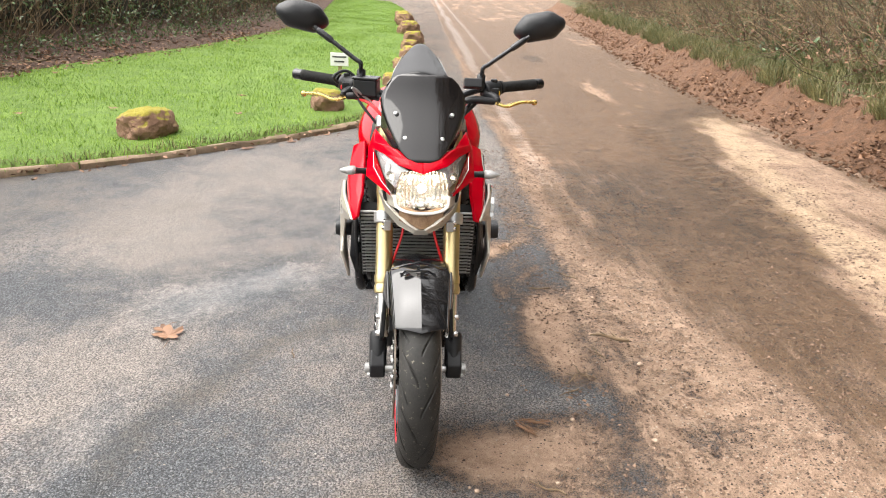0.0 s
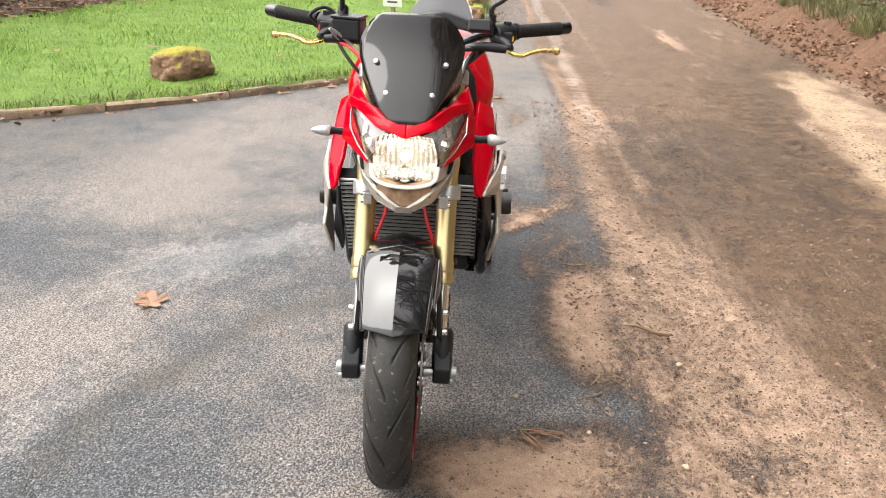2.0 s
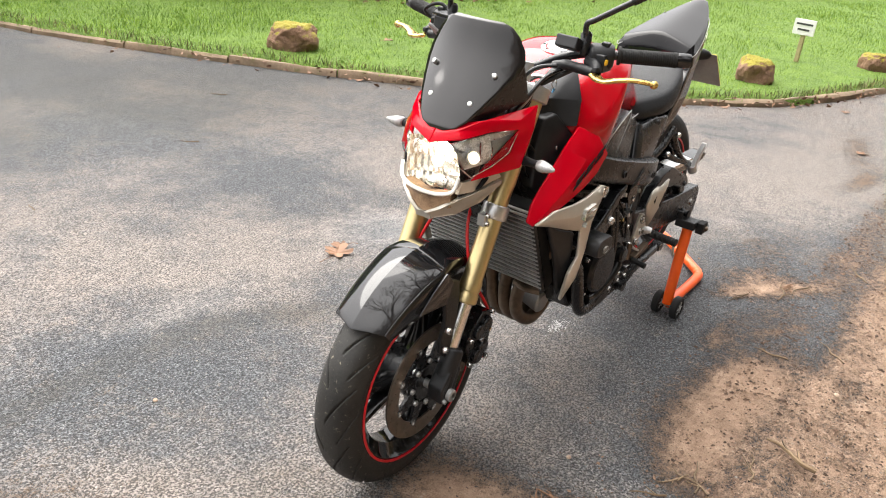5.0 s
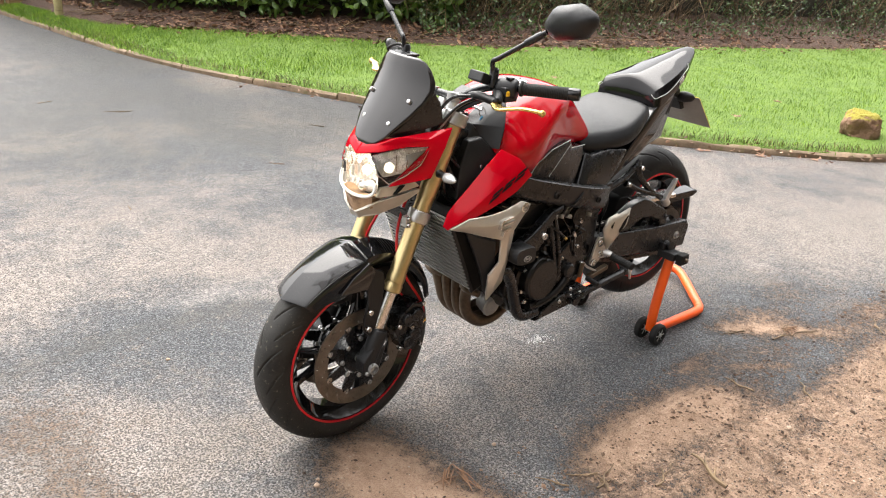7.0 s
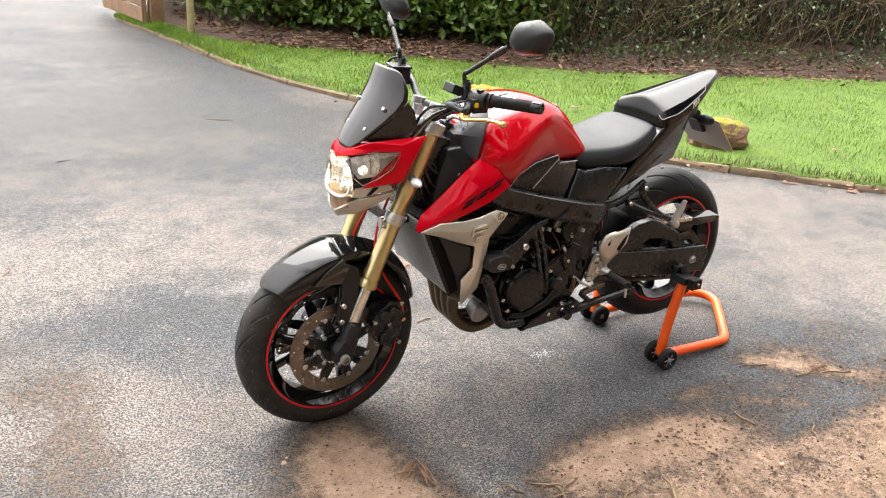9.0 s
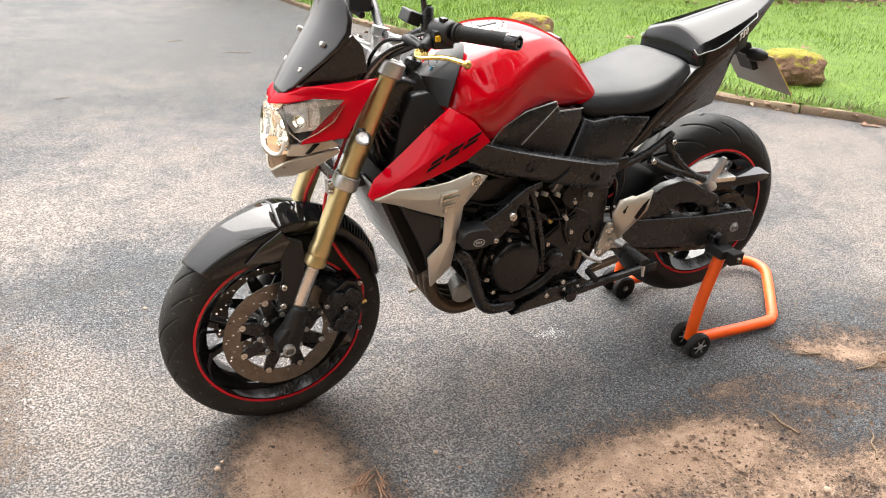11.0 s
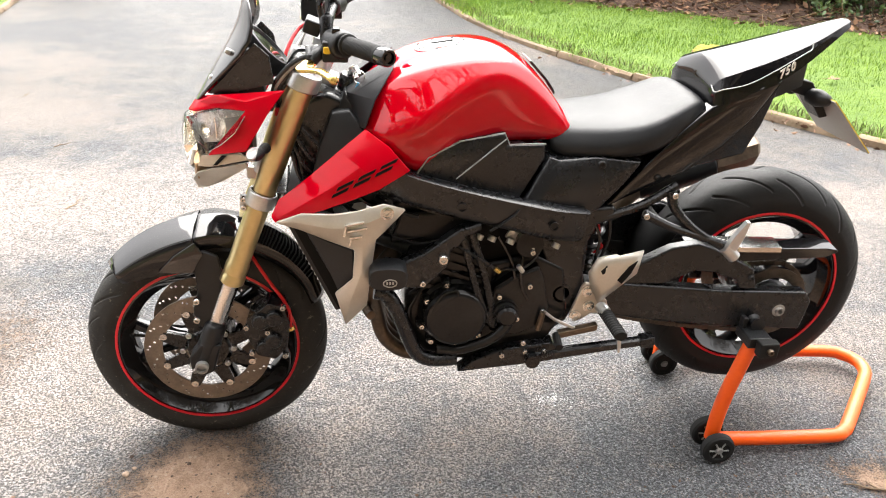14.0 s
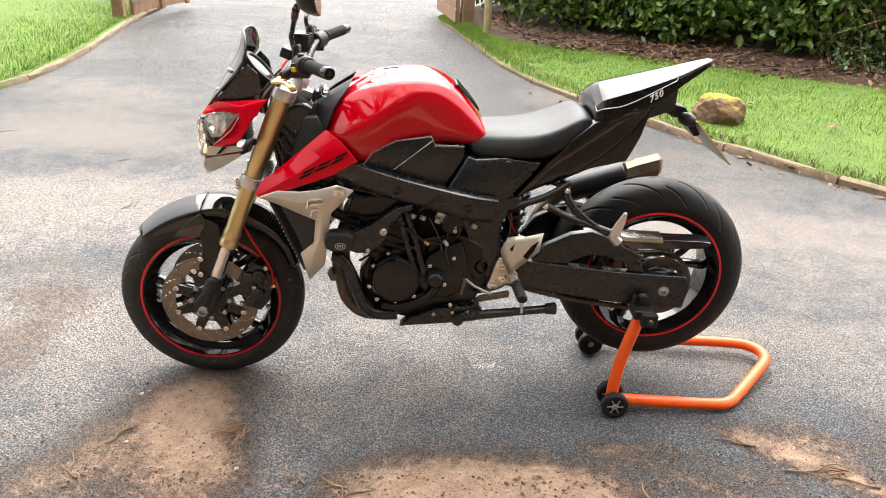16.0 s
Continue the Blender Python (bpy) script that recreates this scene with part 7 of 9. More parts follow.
def side_covers():
    for s in (-1, 1):
        bm = slab(B(), [(0.508, -0.188, 0.808), (0.535, -0.192, 0.85), (0.605, -0.188, 0.886), (0.708, -0.165, 0.897), (0.718, -0.165, 0.87), (0.805, -0.146, 0.866), (0.806, -0.15, 0.836), (0.744, -0.176, 0.74), (0.69, -0.19, 0.762)], 0.05, s, 0.004, 0.12)
        sc = part("side_cover", bm, K["satin"], bike, "satin black side cover under the tank", smooth=35, bevel=0.006)
        bm = tube(B(), sides([(0.512, -0.192, 0.812), (0.537, -0.196, 0.852), (0.606, -0.192, 0.888), (0.706, -0.17, 0.9), (0.719, -0.169, 0.873), (0.805, -0.15, 0.869)], s), 0.0018, 6, 0)
        part("cover_piping", bm, K["slat"], sc, "thin pale piping")
        # the crease's highlight, laid on as a thin pale tube
        bm = tube(B(), sides([(0.71, -0.1715, 0.887), (0.6, -0.1945, 0.803)], s), 0.0016, 6, 0)
        part("cover_crease", bm, K["slat"], sc)
        # rear lower cover
        bm = slab(B(), [(0.815, -0.152, 0.84), (0.838, -0.155, 0.832), (0.925, -0.16, 0.842), (1.035, -0.158, 0.83), (1.0, -0.162, 0.78), (0.94, -0.165, 0.712), (0.895, -0.168, 0.692), (0.85, -0.178, 0.715), (0.753, -0.186, 0.735)], 0.05, s, 0.008, 0.3)
        part("rear_cover", bm, K["satin"], bike, "satin black rear cover", smooth=35, bevel=0.006)
        bm = bolt(B(), sides([(0.935, -0.165, 0.825)], s)[0], 0.01, (0, s, 0))
        part("cover_bolt", bm, K["plastic"], bike)
        # frame beam
        bm = B()
        a = [(0.41, -0.15, 0.815), (0.44, -0.175, 0.802), (0.49, -0.194, 0.785), (0.6, -0.203, 0.755), (0.72, -0.204, 0.725), (0.82, -0.2, 0.7), (0.9, -0.182, 0.685)]
        hgt = [0.045, 0.042, 0.036, 0.036, 0.037, 0.04, 0.04]
        path = spline([[*p, h] for p, h in zip(sides(a, s), hgt)], 4)
        prev = None
        for i, p in enumerate(path):
            v = Vector(p[:3])
            t = (Vector(path[min(i + 1, len(path) - 1)][:3]) - Vector(path[max(i - 1, 0)][:3])).normalized()
            up = Vector((0, 1, 0)).cross(t).normalized()
            sd = t.cross(up)
            now = ring(bm, [v + up * p[3] * cz + sd * 0.022 * cy for cy, cz in ((-1, -0.9), (-0.75, -1), (0.75, -1), (1, -0.9), (1, 0.45), (0.8, 0.8), (0.35, 1), (-0.35, 1), (-0.8, 0.8), (-1, 0.45))])
            if prev:
                skin(bm, prev, now)
            else:
                bm.faces.new(now[::-1])
            prev = now
        bm.faces.new(prev)
        fr = part("frame_beam", bm, K["satin"], bike, "satin black frame beam", smooth=38)
        bm = tube(B(), sides([(0.742, -0.216, 0.752), (0.735, -0.227, 0.735), (0.7, -0.228, 0.706), (0.678, -0.224, 0.69)], s), 0.0035, 6, 3)
        part("beam_weld", bm, K["satin"], fr)
        for x, z in ((0.612, 0.748), (0.823, 0.7)):
            part("beam_plug", lathe(B(), [(0.011, 0.0), (0.011, 0.004), (0.008, 0.004), (0.008, -0.001), (0, -0.001)], sides([(x, -0.226, z)], s)[0], (0, s, 0), 16), K["plastic"], fr)
        # pivot plate
        bm = prism(B(), [(0.74, 0.7), (0.82, 0.73), (0.94, 0.715), (0.985, 0.72), (0.99, 0.7), (0.95, 0.672), (0.932, 0.63), (0.93, 0.54), (0.934, 0.5), (0.9, 0.41), (0.868, 0.385), (0.85, 0.42), (0.846, 0.5), (0.83, 0.58), (0.8, 0.645)], s * 0.115, s * 0.16)
        part("pivot_plate", bm, K["satin"], bike, smooth=30, bevel=0.01)
        bm = lathe(B(), [(0.024, -0.003), (0.024, 0.003), (0.018, 0.003), (0.017, -0.002), (0, -0.002)], (0.88, s * 0.162, 0.49), (0, s, 0), 26)
        part("pivot_cap", bm, K["plastic"], bike)


side_covers()


def seat_and_tail():
    st = [
        (0.822, [(0, 0.9), (0.06, 0.9), (0.1, 0.885), (0.122, 0.865), (0.118, 0.845), (0.08, 0.835), (0, 0.835)]),
        (0.85, [(0, 0.912), (0.075, 0.91), (0.12, 0.89), (0.142, 0.858), (0.14, 0.826), (0.09, 0.82), (0, 0.82)]),
        (0.92, [(0, 0.914), (0.085, 0.912), (0.135, 0.895), (0.158, 0.862), (0.158, 0.835), (0.1, 0.82), (0, 0.82)]),
        (1.0, [(0, 0.916), (0.1, 0.915), (0.15, 0.902), (0.17, 0.872), (0.166, 0.838), (0.11, 0.82), (0, 0.82)]),
    ] + [
        (1.06, [(0, 0.93), (0.105, 0.929), (0.15, 0.918), (0.168, 0.885), (0.16, 0.845), (0.11, 0.83), (0, 0.83)]),
        (1.12, [(0, 0.958), (0.1, 0.957), (0.138, 0.946), (0.152, 0.915), (0.145, 0.88), (0.1, 0.86), (0, 0.85)]),
        (1.155, [(0, 0.974), (0.09, 0.973), (0.122, 0.962), (0.135, 0.935), (0.13, 0.908), (0.09, 0.89), (0, 0.88)]),
        (1.18, [(0, 0.962), (0.08, 0.96), (0.11, 0.95), (0.12, 0.93), (0.115, 0.912), (0.08, 0.9), (0, 0.9)]),
    ]
    smooth_body("seat", st, K["vinyl"], bike, "black vinyl rider's seat", crease=(2,))
    st = []
    for x, zt, e, ze, w, zs, zb in ((1.186, 0.998, 0.11, 0.99, 0.124, 0.976, 0.95), (1.2, 1.046, 0.116, 1.012, 0.133, 0.991, 0.955), (1.213, 1.0515, 0.121, 1.017, 0.133, 0.991, 0.956), (1.26, 1.063, 0.114, 1.031, 0.124, 0.999, 0.968), (1.32, 1.078, 0.104, 1.048, 0.113, 1.024, 0.99),
                                    (1.4, 1.0985, 0.085, 1.075, 0.092, 1.063, 1.03), (1.45, 1.111, 0.066, 1.092, 0.07, 1.085, 1.062), (1.512, 1.127, 0.038, 1.118, 0.041, 1.113, 1.1), (1.54, 1.131, 0.022, 1.127, 0.024, 1.122, 1.116)):
        st.append((x, [(0, zt), (e * 0.5, (zt + ze) / 2 + 0.002), (e, ze), (w, zs), (w + 0.003, zb), (w * 0.7, zb - 0.008), (0, zb - 0.008)]))
    tail = smooth_body("seat_cowl", st, K["cowl"], bike, "gloss black pointed seat cowl with a flat faceted top", crease=(2, 3, 4), hold=1.0)
    for s in (-1, 1):
        q = [(1.184, -0.11, 0.995), (1.187, -0.126, 0.984), (1.203, -0.136, 0.992), (1.26, -0.1255, 1.0005), (1.32, -0.1145, 1.0255), (1.4, -0.0935, 1.0645), (1.42, -0.086, 1.074), (1.424, -0.079, 1.088)]
        part("cowl_seam", tube(B(), sides(q, s), 0.0015, 6), K["slat"], tail, "thin bright seam")
        # gloss tail side panel and matt lower part
        bm = slab(B(), [(1.06, -0.15, 0.835), (1.12, -0.148, 0.9), (1.185, -0.135, 0.952), (1.31, -0.118, 0.996), (1.362, -0.1, 1.006), (1.3, -0.115, 0.92), (1.23, -0.128, 0.855), (1.13, -0.14, 0.79), (1.0, -0.145, 0.73), (0.95, -0.148, 0.7)], 0.04, s, 0.006, 0.25)
        part("tail_panel", bm, K["panel"], bike, "gloss black tail side panel", smooth=35, bevel=0.005)
        bm = slab(B(), [(1.362, -0.095, 1.004), (1.335, -0.095, 0.9), (1.3, -0.105, 0.83), (1.19, -0.118, 0.806), (1.06, -0.13, 0.748), (1.13, -0.132, 0.79), (1.23, -0.122, 0.855), (1.3, -0.11, 0.92)], 0.03, s)
        part("tail_lower", bm, K["cowl"], bike, "gloss black lower tail panel", smooth=35, bevel=0.004)
        # rear indicator pod
        bm = lathe(B(), [(0, 0), (0.02, 0), (0.022, 0.02), (0.014, 0.045), (0, 0.055)], (1.475, s * 0.045, 0.955), (0.3, s * 1.0, 0), 18)
        part("rear_indicator", bm, K["plastic"], bike, "small black rear indicator", smooth=50)
        c = bpy.data.curves.new("tail_number", "FONT")
        c.body, c.size, c.extrude, c.shear = "750", 0.026, 0.0006, 0.35
        c.align_x, c.offset, c.space_character = "CENTER", 0.0009, 1.25
        ob = new("tail_number", c)
        c.materials.append(K["pale"])
        ob.parent = tail
        ob.matrix_basis = Matrix.Translation(sides([(1.362, -0.1075, 1.022)], s)[0]) @ Matrix((((1, 0, 0, 0), (0, 0, -1, 0), (0, 1, 0, 0), (0, 0, 0, 1)) if s < 0 else ((-1, 0, 0, 0), (0, 0, 1, 0), (0, 1, 0, 0), (0, 0, 0, 1)))) @ Matrix.Rotation(radians(-s * 16), 4, "Y") @ Matrix.Rotation(radians(-s * 28), 4, "Z")
        tagged(ob, "pale slanted number on the tail")
    bm = loft(B(), [[(x, y * w, z) for y, z in ((-1, z0), (-1, z1), (1, z1), (1, z0))] for x, w, z0, z1 in ((1.0, 0.1, 0.75, 0.83), (1.2, 0.1, 0.83, 0.95), (1.36, 0.08, 0.96, 1.01), (1.44, 0.05, 0.98, 1.07))])
    part("undertail", bm, K["plastic"], bike, smooth=30)
    bm = slab(B(), [(1.43, -0.028, 0.995), (1.48, -0.03, 0.985), (1.52, -0.03, 0.93), (1.54, -0.03, 0.9), (1.52, -0.03, 0.895), (1.48, -0.03, 0.945), (1.42, -0.03, 0.965)], 0.06, -1)
    part("plate_hanger", bm, K["plastic"], bike, smooth=30, bevel=0.004)
    # plate, seen edge on from its grey back
    a, b = Vector((1.492, 0, 0.958)), Vector((1.612, 0, 0.833))
    nrm = Vector((a.z - b.z, 0, b.x - a.x)).normalized()
    pl = new("number_plate")
    pl.parent = bike
    tagged(pl, "yellow number plate with a grey back")
    def plate(off, th, w, k):
        m0, m1 = a + nrm * off, b + nrm * off
        return loft(B(), [[m + Vector((0, -w, 0)), m + Vector((0, w, 0)), m + Vector((0, w, 0)) + nrm * th, m + Vector((0, -w, 0)) + nrm * th] for m in (m0, m1)])
    part("plate_back", plate(0.0, 0.002, 0.114, 0), K["plate_back"], pl, "grey plate back", smooth=0)
    part("plate_face", plate(0.0022, 0.002, 0.114, 0), K["plate"], pl, "yellow plate face", smooth=0)
    for k in (0.3, 0.7):
        m = a.lerp(b, k) + nrm * 0.0052
        part("plate_bar", box(B(), m, (0.045, 0.16, 0.002), Matrix.Rotation(math.atan2(a.z - b.z, b.x - a.x), 4, "Y")), K["dark"], pl, smooth=0)
    part("tail_lamp", box(B(), (1.5, 0, 1.098), (0.05, 0.05, 0.012), Matrix.Rotation(radians(-35), 4, "Y")), K["redplastic"], bike, "red tail lamp", bevel=0.004)


seat_and_tail()


# -- radiator, engine, exhaust --
def radiator():
    base = new("radiator")
    base.parent = bike
    tagged(base, "black radiator behind thin grey horizontal guard slats")
    a, b = Vector((0.222, 0, 0.73)), Vector((0.337, 0, 0.475))
    d = (b - a).normalized()
    n = Vector((d.z, 0, -d.x))
    if n.x > 0:
        n = -n
    def pt(f, y, out):
        return a.lerp(b, f) + Vector((0, y, 0)) + n * out
    part("core", loft(B(), [[pt(f, -0.185, 0), pt(f, 0.185, 0), pt(f, 0.185, -0.035), pt(f, -0.185, -0.035)] for f in (0.0, 1.0)]), K["dark"], base, smooth=0)
    mesh = loft(B(), [[pt(0, y, 0.006) + d * q[0] + n * q[1] for q in ((-0.0028, 0), (-0.0022, 0.006), (0.0022, 0.006), (0.0028, 0))] for y in (-0.18, 0.18)])
    first = part("slat", mesh, K["rib"], base, smooth=0)
    for i in range(1, 19):
        ob = new("slat", first.data)
        ob.parent = base
        ob.matrix_basis = Matrix.Translation((b - a) * (i / 19))
    for y in (-0.176, 0.176):
        part("tank_end", loft(B(), [[pt(f, y - 0.007, 0.01), pt(f, y + 0.007, 0.01), pt(f, y + 0.007, -0.04), pt(f, y - 0.007, -0.04)] for f in (0.1, 1.02)]), K["plastic"], base, smooth=30, bevel=0.004)
    part("radiator_fan", lathe(B(), [(0.09, 0.0), (0.09, 0.03), (0.03, 0.04), (0, 0.04)], pt(0.5, 0.05, -0.036), -n, 24), K["plastic"], base)
    part("radiator_hose", tube(B(), [pt(0.1, -0.17, -0.03), (0.36, -0.16, 0.68), (0.44, -0.15, 0.64), (0.5, -0.16, 0.62)], 0.016, 12), K["plastic"], base)


radiator()


def engine():
    base = new("engine")
    base.parent = bike
    tagged(base, "black four-cylinder engine with bright bolts")
    E_ = K["engine"]
    # crankcase, barrels and head lean forward
    part("crankcase", prism(B(), [(0.5, 0.46), (0.54, 0.53), (0.66, 0.57), (0.8, 0.6), (0.88, 0.56), (0.9, 0.44), (0.86, 0.37), (0.8, 0.33), (0.66, 0.3), (0.54, 0.33), (0.495, 0.4)], -0.165, 0.165), E_, base, smooth=30, bevel=0.012)
    part("sump", prism(B(), [(0.55, 0.34), (0.8, 0.34), (0.78, 0.315), (0.7, 0.3), (0.6, 0.3), (0.56, 0.31)], -0.1, 0.1), E_, base, smooth=30, bevel=0.012)
    part("cylinder_block", prism(B(), [(0.47, 0.55), (0.52, 0.67), (0.66, 0.61), (0.6, 0.5)], -0.172, 0.172), E_, base, smooth=30, bevel=0.008)
    for i in range(5):
        o = Vector((0.012, 0, 0.03)) * i
        part("cooling_fin", prism(B(), [(0.462 + o.x, 0.552 + o.z * 0.7), (0.468 + o.x, 0.562 + o.z * 0.7), (0.625 + o.x * 0.9, 0.505 + o.z * 0.7), (0.62 + o.x * 0.9, 0.495 + o.z * 0.7)], -0.178, 0.178), E_, base, smooth=0)
    part("cylinder_head", prism(B(), [(0.455, 0.64), (0.48, 0.72), (0.6, 0.72), (0.66, 0.68), (0.66, 0.62), (0.53, 0.65)], -0.185, 0.185), E_, base, smooth=30, bevel=0.01)
    part("cam_cover", prism(B(), [(0.46, 0.715), (0.47, 0.745), (0.58, 0.755), (0.625, 0.725), (0.6, 0.7)], -0.17, 0.17), E_, base, smooth=30, bevel=0.012)
    part("throttle_body", prism(B(), [(0.6, 0.6), (0.62, 0.77), (0.84, 0.76), (0.85, 0.6), (0.72, 0.56)], -0.145, 0.145), K["dark"], base, smooth=30, bevel=0.012)
    part("airbox", box(B(), (0.6, 0, 0.795), (0.36, 0.3, 0.08)), K["plastic"], base, bevel=0.02)
    for s in (-1, 1):
        # round alternator cover, or clutch cover
        c = Vector((0.613, s * 0.165, 0.456))
        r = 0.074 if s < 0 else 0.1
        cov = part("side_case", lathe(B(), [(r + 0.014, 0), (r + 0.014, 0.014), (r + 0.006, 0.02), (r + 0.002, 0.044), (r - 0.004, 0.053), (r - 0.01, 0.056), (0.03, 0.057), (0, 0.057)], c, (0, s, 0), 48), E_, base, "round black engine side case", smooth=24)
        for x, z in ((0.59, 0.539), (0.652, 0.51), (0.681, 0.457), (0.533, 0.427), (0.556, 0.384), (0.545, 0.496), (0.671, 0.399), (0.615, 0.37)):
            p = Vector((x, s * 0.165, z))
            q = (p - c).normalized() * (r + 0.012) + c if (p - c).length > r + 0.014 else p
            part("case_lug", loft(B(), [[q + Vector((0, s * h, 0)) + (p - q) * g + Vector((0.011 * k * math.cos(a), 0, 0.011 * k * math.sin(a))) for a in (2 * math.pi * m / 12 for m in range(12))] for h, g, k in ((0.0, 0.0, 1.3), (0.012, 0.6, 1.2), (0.026, 1.0, 1.0), (0.03, 1.0, 0.8))]), E_, cov, smooth=40)
            part("case_bolt", bolt(B(), p + Vector((0, s * 0.03, 0)), 0.0075, (0, s, 0), 0.007), K["chrome"], cov)
        # raised webs that strengthen the case
        for a0, a1, a2 in (((0.556, 0.487), (0.58, 0.524), (0.612, 0.536)), ((0.562, 0.482), (0.588, 0.505), (0.616, 0.522)), ((0.612, 0.536), (0.615, 0.528), (0.616, 0.518))):
            part("case_web", tube(B(), [(x, s * 0.218, z) for x, z in (a0, a1, a2)], 0.0035, 6), E_, cov)
        # rough seam line of the crankcase
        part("case_seam", tube(B(), [(0.5, s * 0.17, 0.5), (0.55, s * 0.172, 0.535), (0.6, s * 0.172, 0.56), (0.67, s * 0.172, 0.545), (0.7, s * 0.172, 0.5)], 0.004, 6), E_, base)
        # sprocket cover
        sp = part("sprocket_cover", prism(B(), [(0.704, 0.523), (0.75, 0.558), (0.808, 0.582), (0.823, 0.551), (0.843, 0.468), (0.828, 0.42), (0.765, 0.39), (0.7, 0.405), (0.694, 0.477)], s * 0.15, s * 0.192), E_, base, smooth=30, bevel=0.006)
        part("cover_rib", tube(B(), [(0.712, s * 0.193, 0.522), (0.752, s * 0.194, 0.554), (0.806, s * 0.193, 0.576)], 0.003, 6, 0), E_, sp)
        for x, z in ((0.717, 0.503), (0.764, 0.441), (0.761, 0.582), (0.789, 0.53), (0.827, 0.459), (0.788, 0.62)):
            part("cover_bolt", bolt(B(), (x, s * 0.193, z), 0.0075, (0, s, 0), 0.007), K["chrome"], sp)
        pu = part("pump", lathe(B(), [(0.034, 0), (0.034, 0.006), (0.03, 0.008), (0.03, 0.02), (0.026, 0.022), (0.025, 0.036), (0.019, 0.042), (0, 0.043)], (0.735, s * 0.185, 0.462), (0, s, 0), 28), E_, base)
        part("pump_pipe", tube(B(), [(0.745, s * 0.205, 0.45), (0.728, s * 0.21, 0.42), (0.69, s * 0.205, 0.385), (0.62, s * 0.2, 0.36), (0.57, s * 0.2, 0.365)], 0.014, 12), E_, pu)
        part("scuffed_lug", prism(B(), [(0.712, 0.398), (0.726, 0.428), (0.738, 0.43), (0.735, 0.41), (0.722, 0.39)], s * 0.18, s * 0.206), K["alloy"], pu, "bare worn metal lug", smooth=30, bevel=0.003)
        part("starter", lathe(B(), [(0, 0), (0.03, 0), (0.032, 0.01), (0.032, 0.03), (0, 0.03)], (0.78, s * 0.165, 0.64), (0, s, 0), 24), E_, base)
        # hanger that carries the engine, and the crash bobbin on it
        ha = part("engine_hanger", prism(B(), [(0.423, 0.585), (0.443, 0.616), (0.48, 0.609), (0.532, 0.634), (0.608, 0.692), (0.66, 0.71), (0.66, 0.69), (0.627, 0.676), (0.61, 0.651), (0.592, 0.642), (0.588, 0.602), (0.568, 0.58), (0.533, 0.546), (0.493, 0.546), (0.46, 0.56)], s * 0.19, s * 0.225), K["satin"], base, "satin black engine hanger", smooth=30, bevel=0.007)
        for x, z, q in ((0.575, 0.622, 0.0125), (0.53, 0.562, 0.008)):
            part("hanger_bolt", bolt(B(), (x, s * 0.226, z), q, (0, s, 0), 0.009), K["chrome"], ha)
        bm = B()
        ov = [(0.043 * math.cos(t), 0.027 * math.sin(t)) for t in (2 * math.pi * k / 24 for k in range(24))]
        ov = [(math.copysign(abs(x / 0.043) ** 0.6, x) * 0.043, math.copysign(abs(z / 0.027) ** 0.6, z) * 0.027) for x, z in ov]
        loft(bm, [[(0.449 + x * f, s * y, 0.6 + z * f) for x, z in ov] for f, y in ((0.9, 0.222), (1.0, 0.228), (1.0, 0.272), (0.93, 0.28))])
        bo = part("crash_bobbin", bm, K["plastic"], base, "black nylon crash bobbin", smooth=40)
        bm = lathe(B(), [(0.016, 0), (0.016, 0.003), (0.0135, 0.003), (0.0135, 0)], (0.453, s * 0.2795, 0.592), (0, s, 0), 24, closed=True)
        for v in bm.verts:
            v.co.z = 0.592 + (v.co.z - 0.592) * 0.62
        for k in (-1, 0, 1):
            box(bm, (0.453 + 0.0065 * k, s * 0.2805, 0.592), (0.004, 0.002, 0.007))
        part("bobbin_badge", bm, K["slat"], bo, "small oval badge on the bobbin", smooth=30)
        # down tube and lower rail
        tu = tube(B(), [(0.42, s * 0.205, 0.53), (0.447, s * 0.205, 0.522), (0.474, s * 0.205, 0.478), (0.497, s * 0.204, 0.415), (0.52, s * 0.203, 0.36), (0.555, s * 0.2, 0.335), (0.62, s * 0.195, 0.332)], 0.0185, 14)
        part("down_tube", tu, K["satin"], base, "satin black frame down tube")
        part("lower_rail", prism(B(), [(0.625, 0.286), (0.66, 0.318), (0.738, 0.352), (0.86, 0.368), (0.89, 0.345), (0.88, 0.318), (0.775, 0.303), (0.66, 0.291)], s * 0.15, s * 0.195), K["satin"], base, smooth=30, bevel=0.006)
        for x, z in ((0.734, 0.337), (0.841, 0.346), (0.793, 0.345), (0.785, 0.372)):
            part("rail_bolt", bolt(B(), (x, s * 0.196, z), 0.0075, (0, s, 0), 0.006), K["chrome"], base)
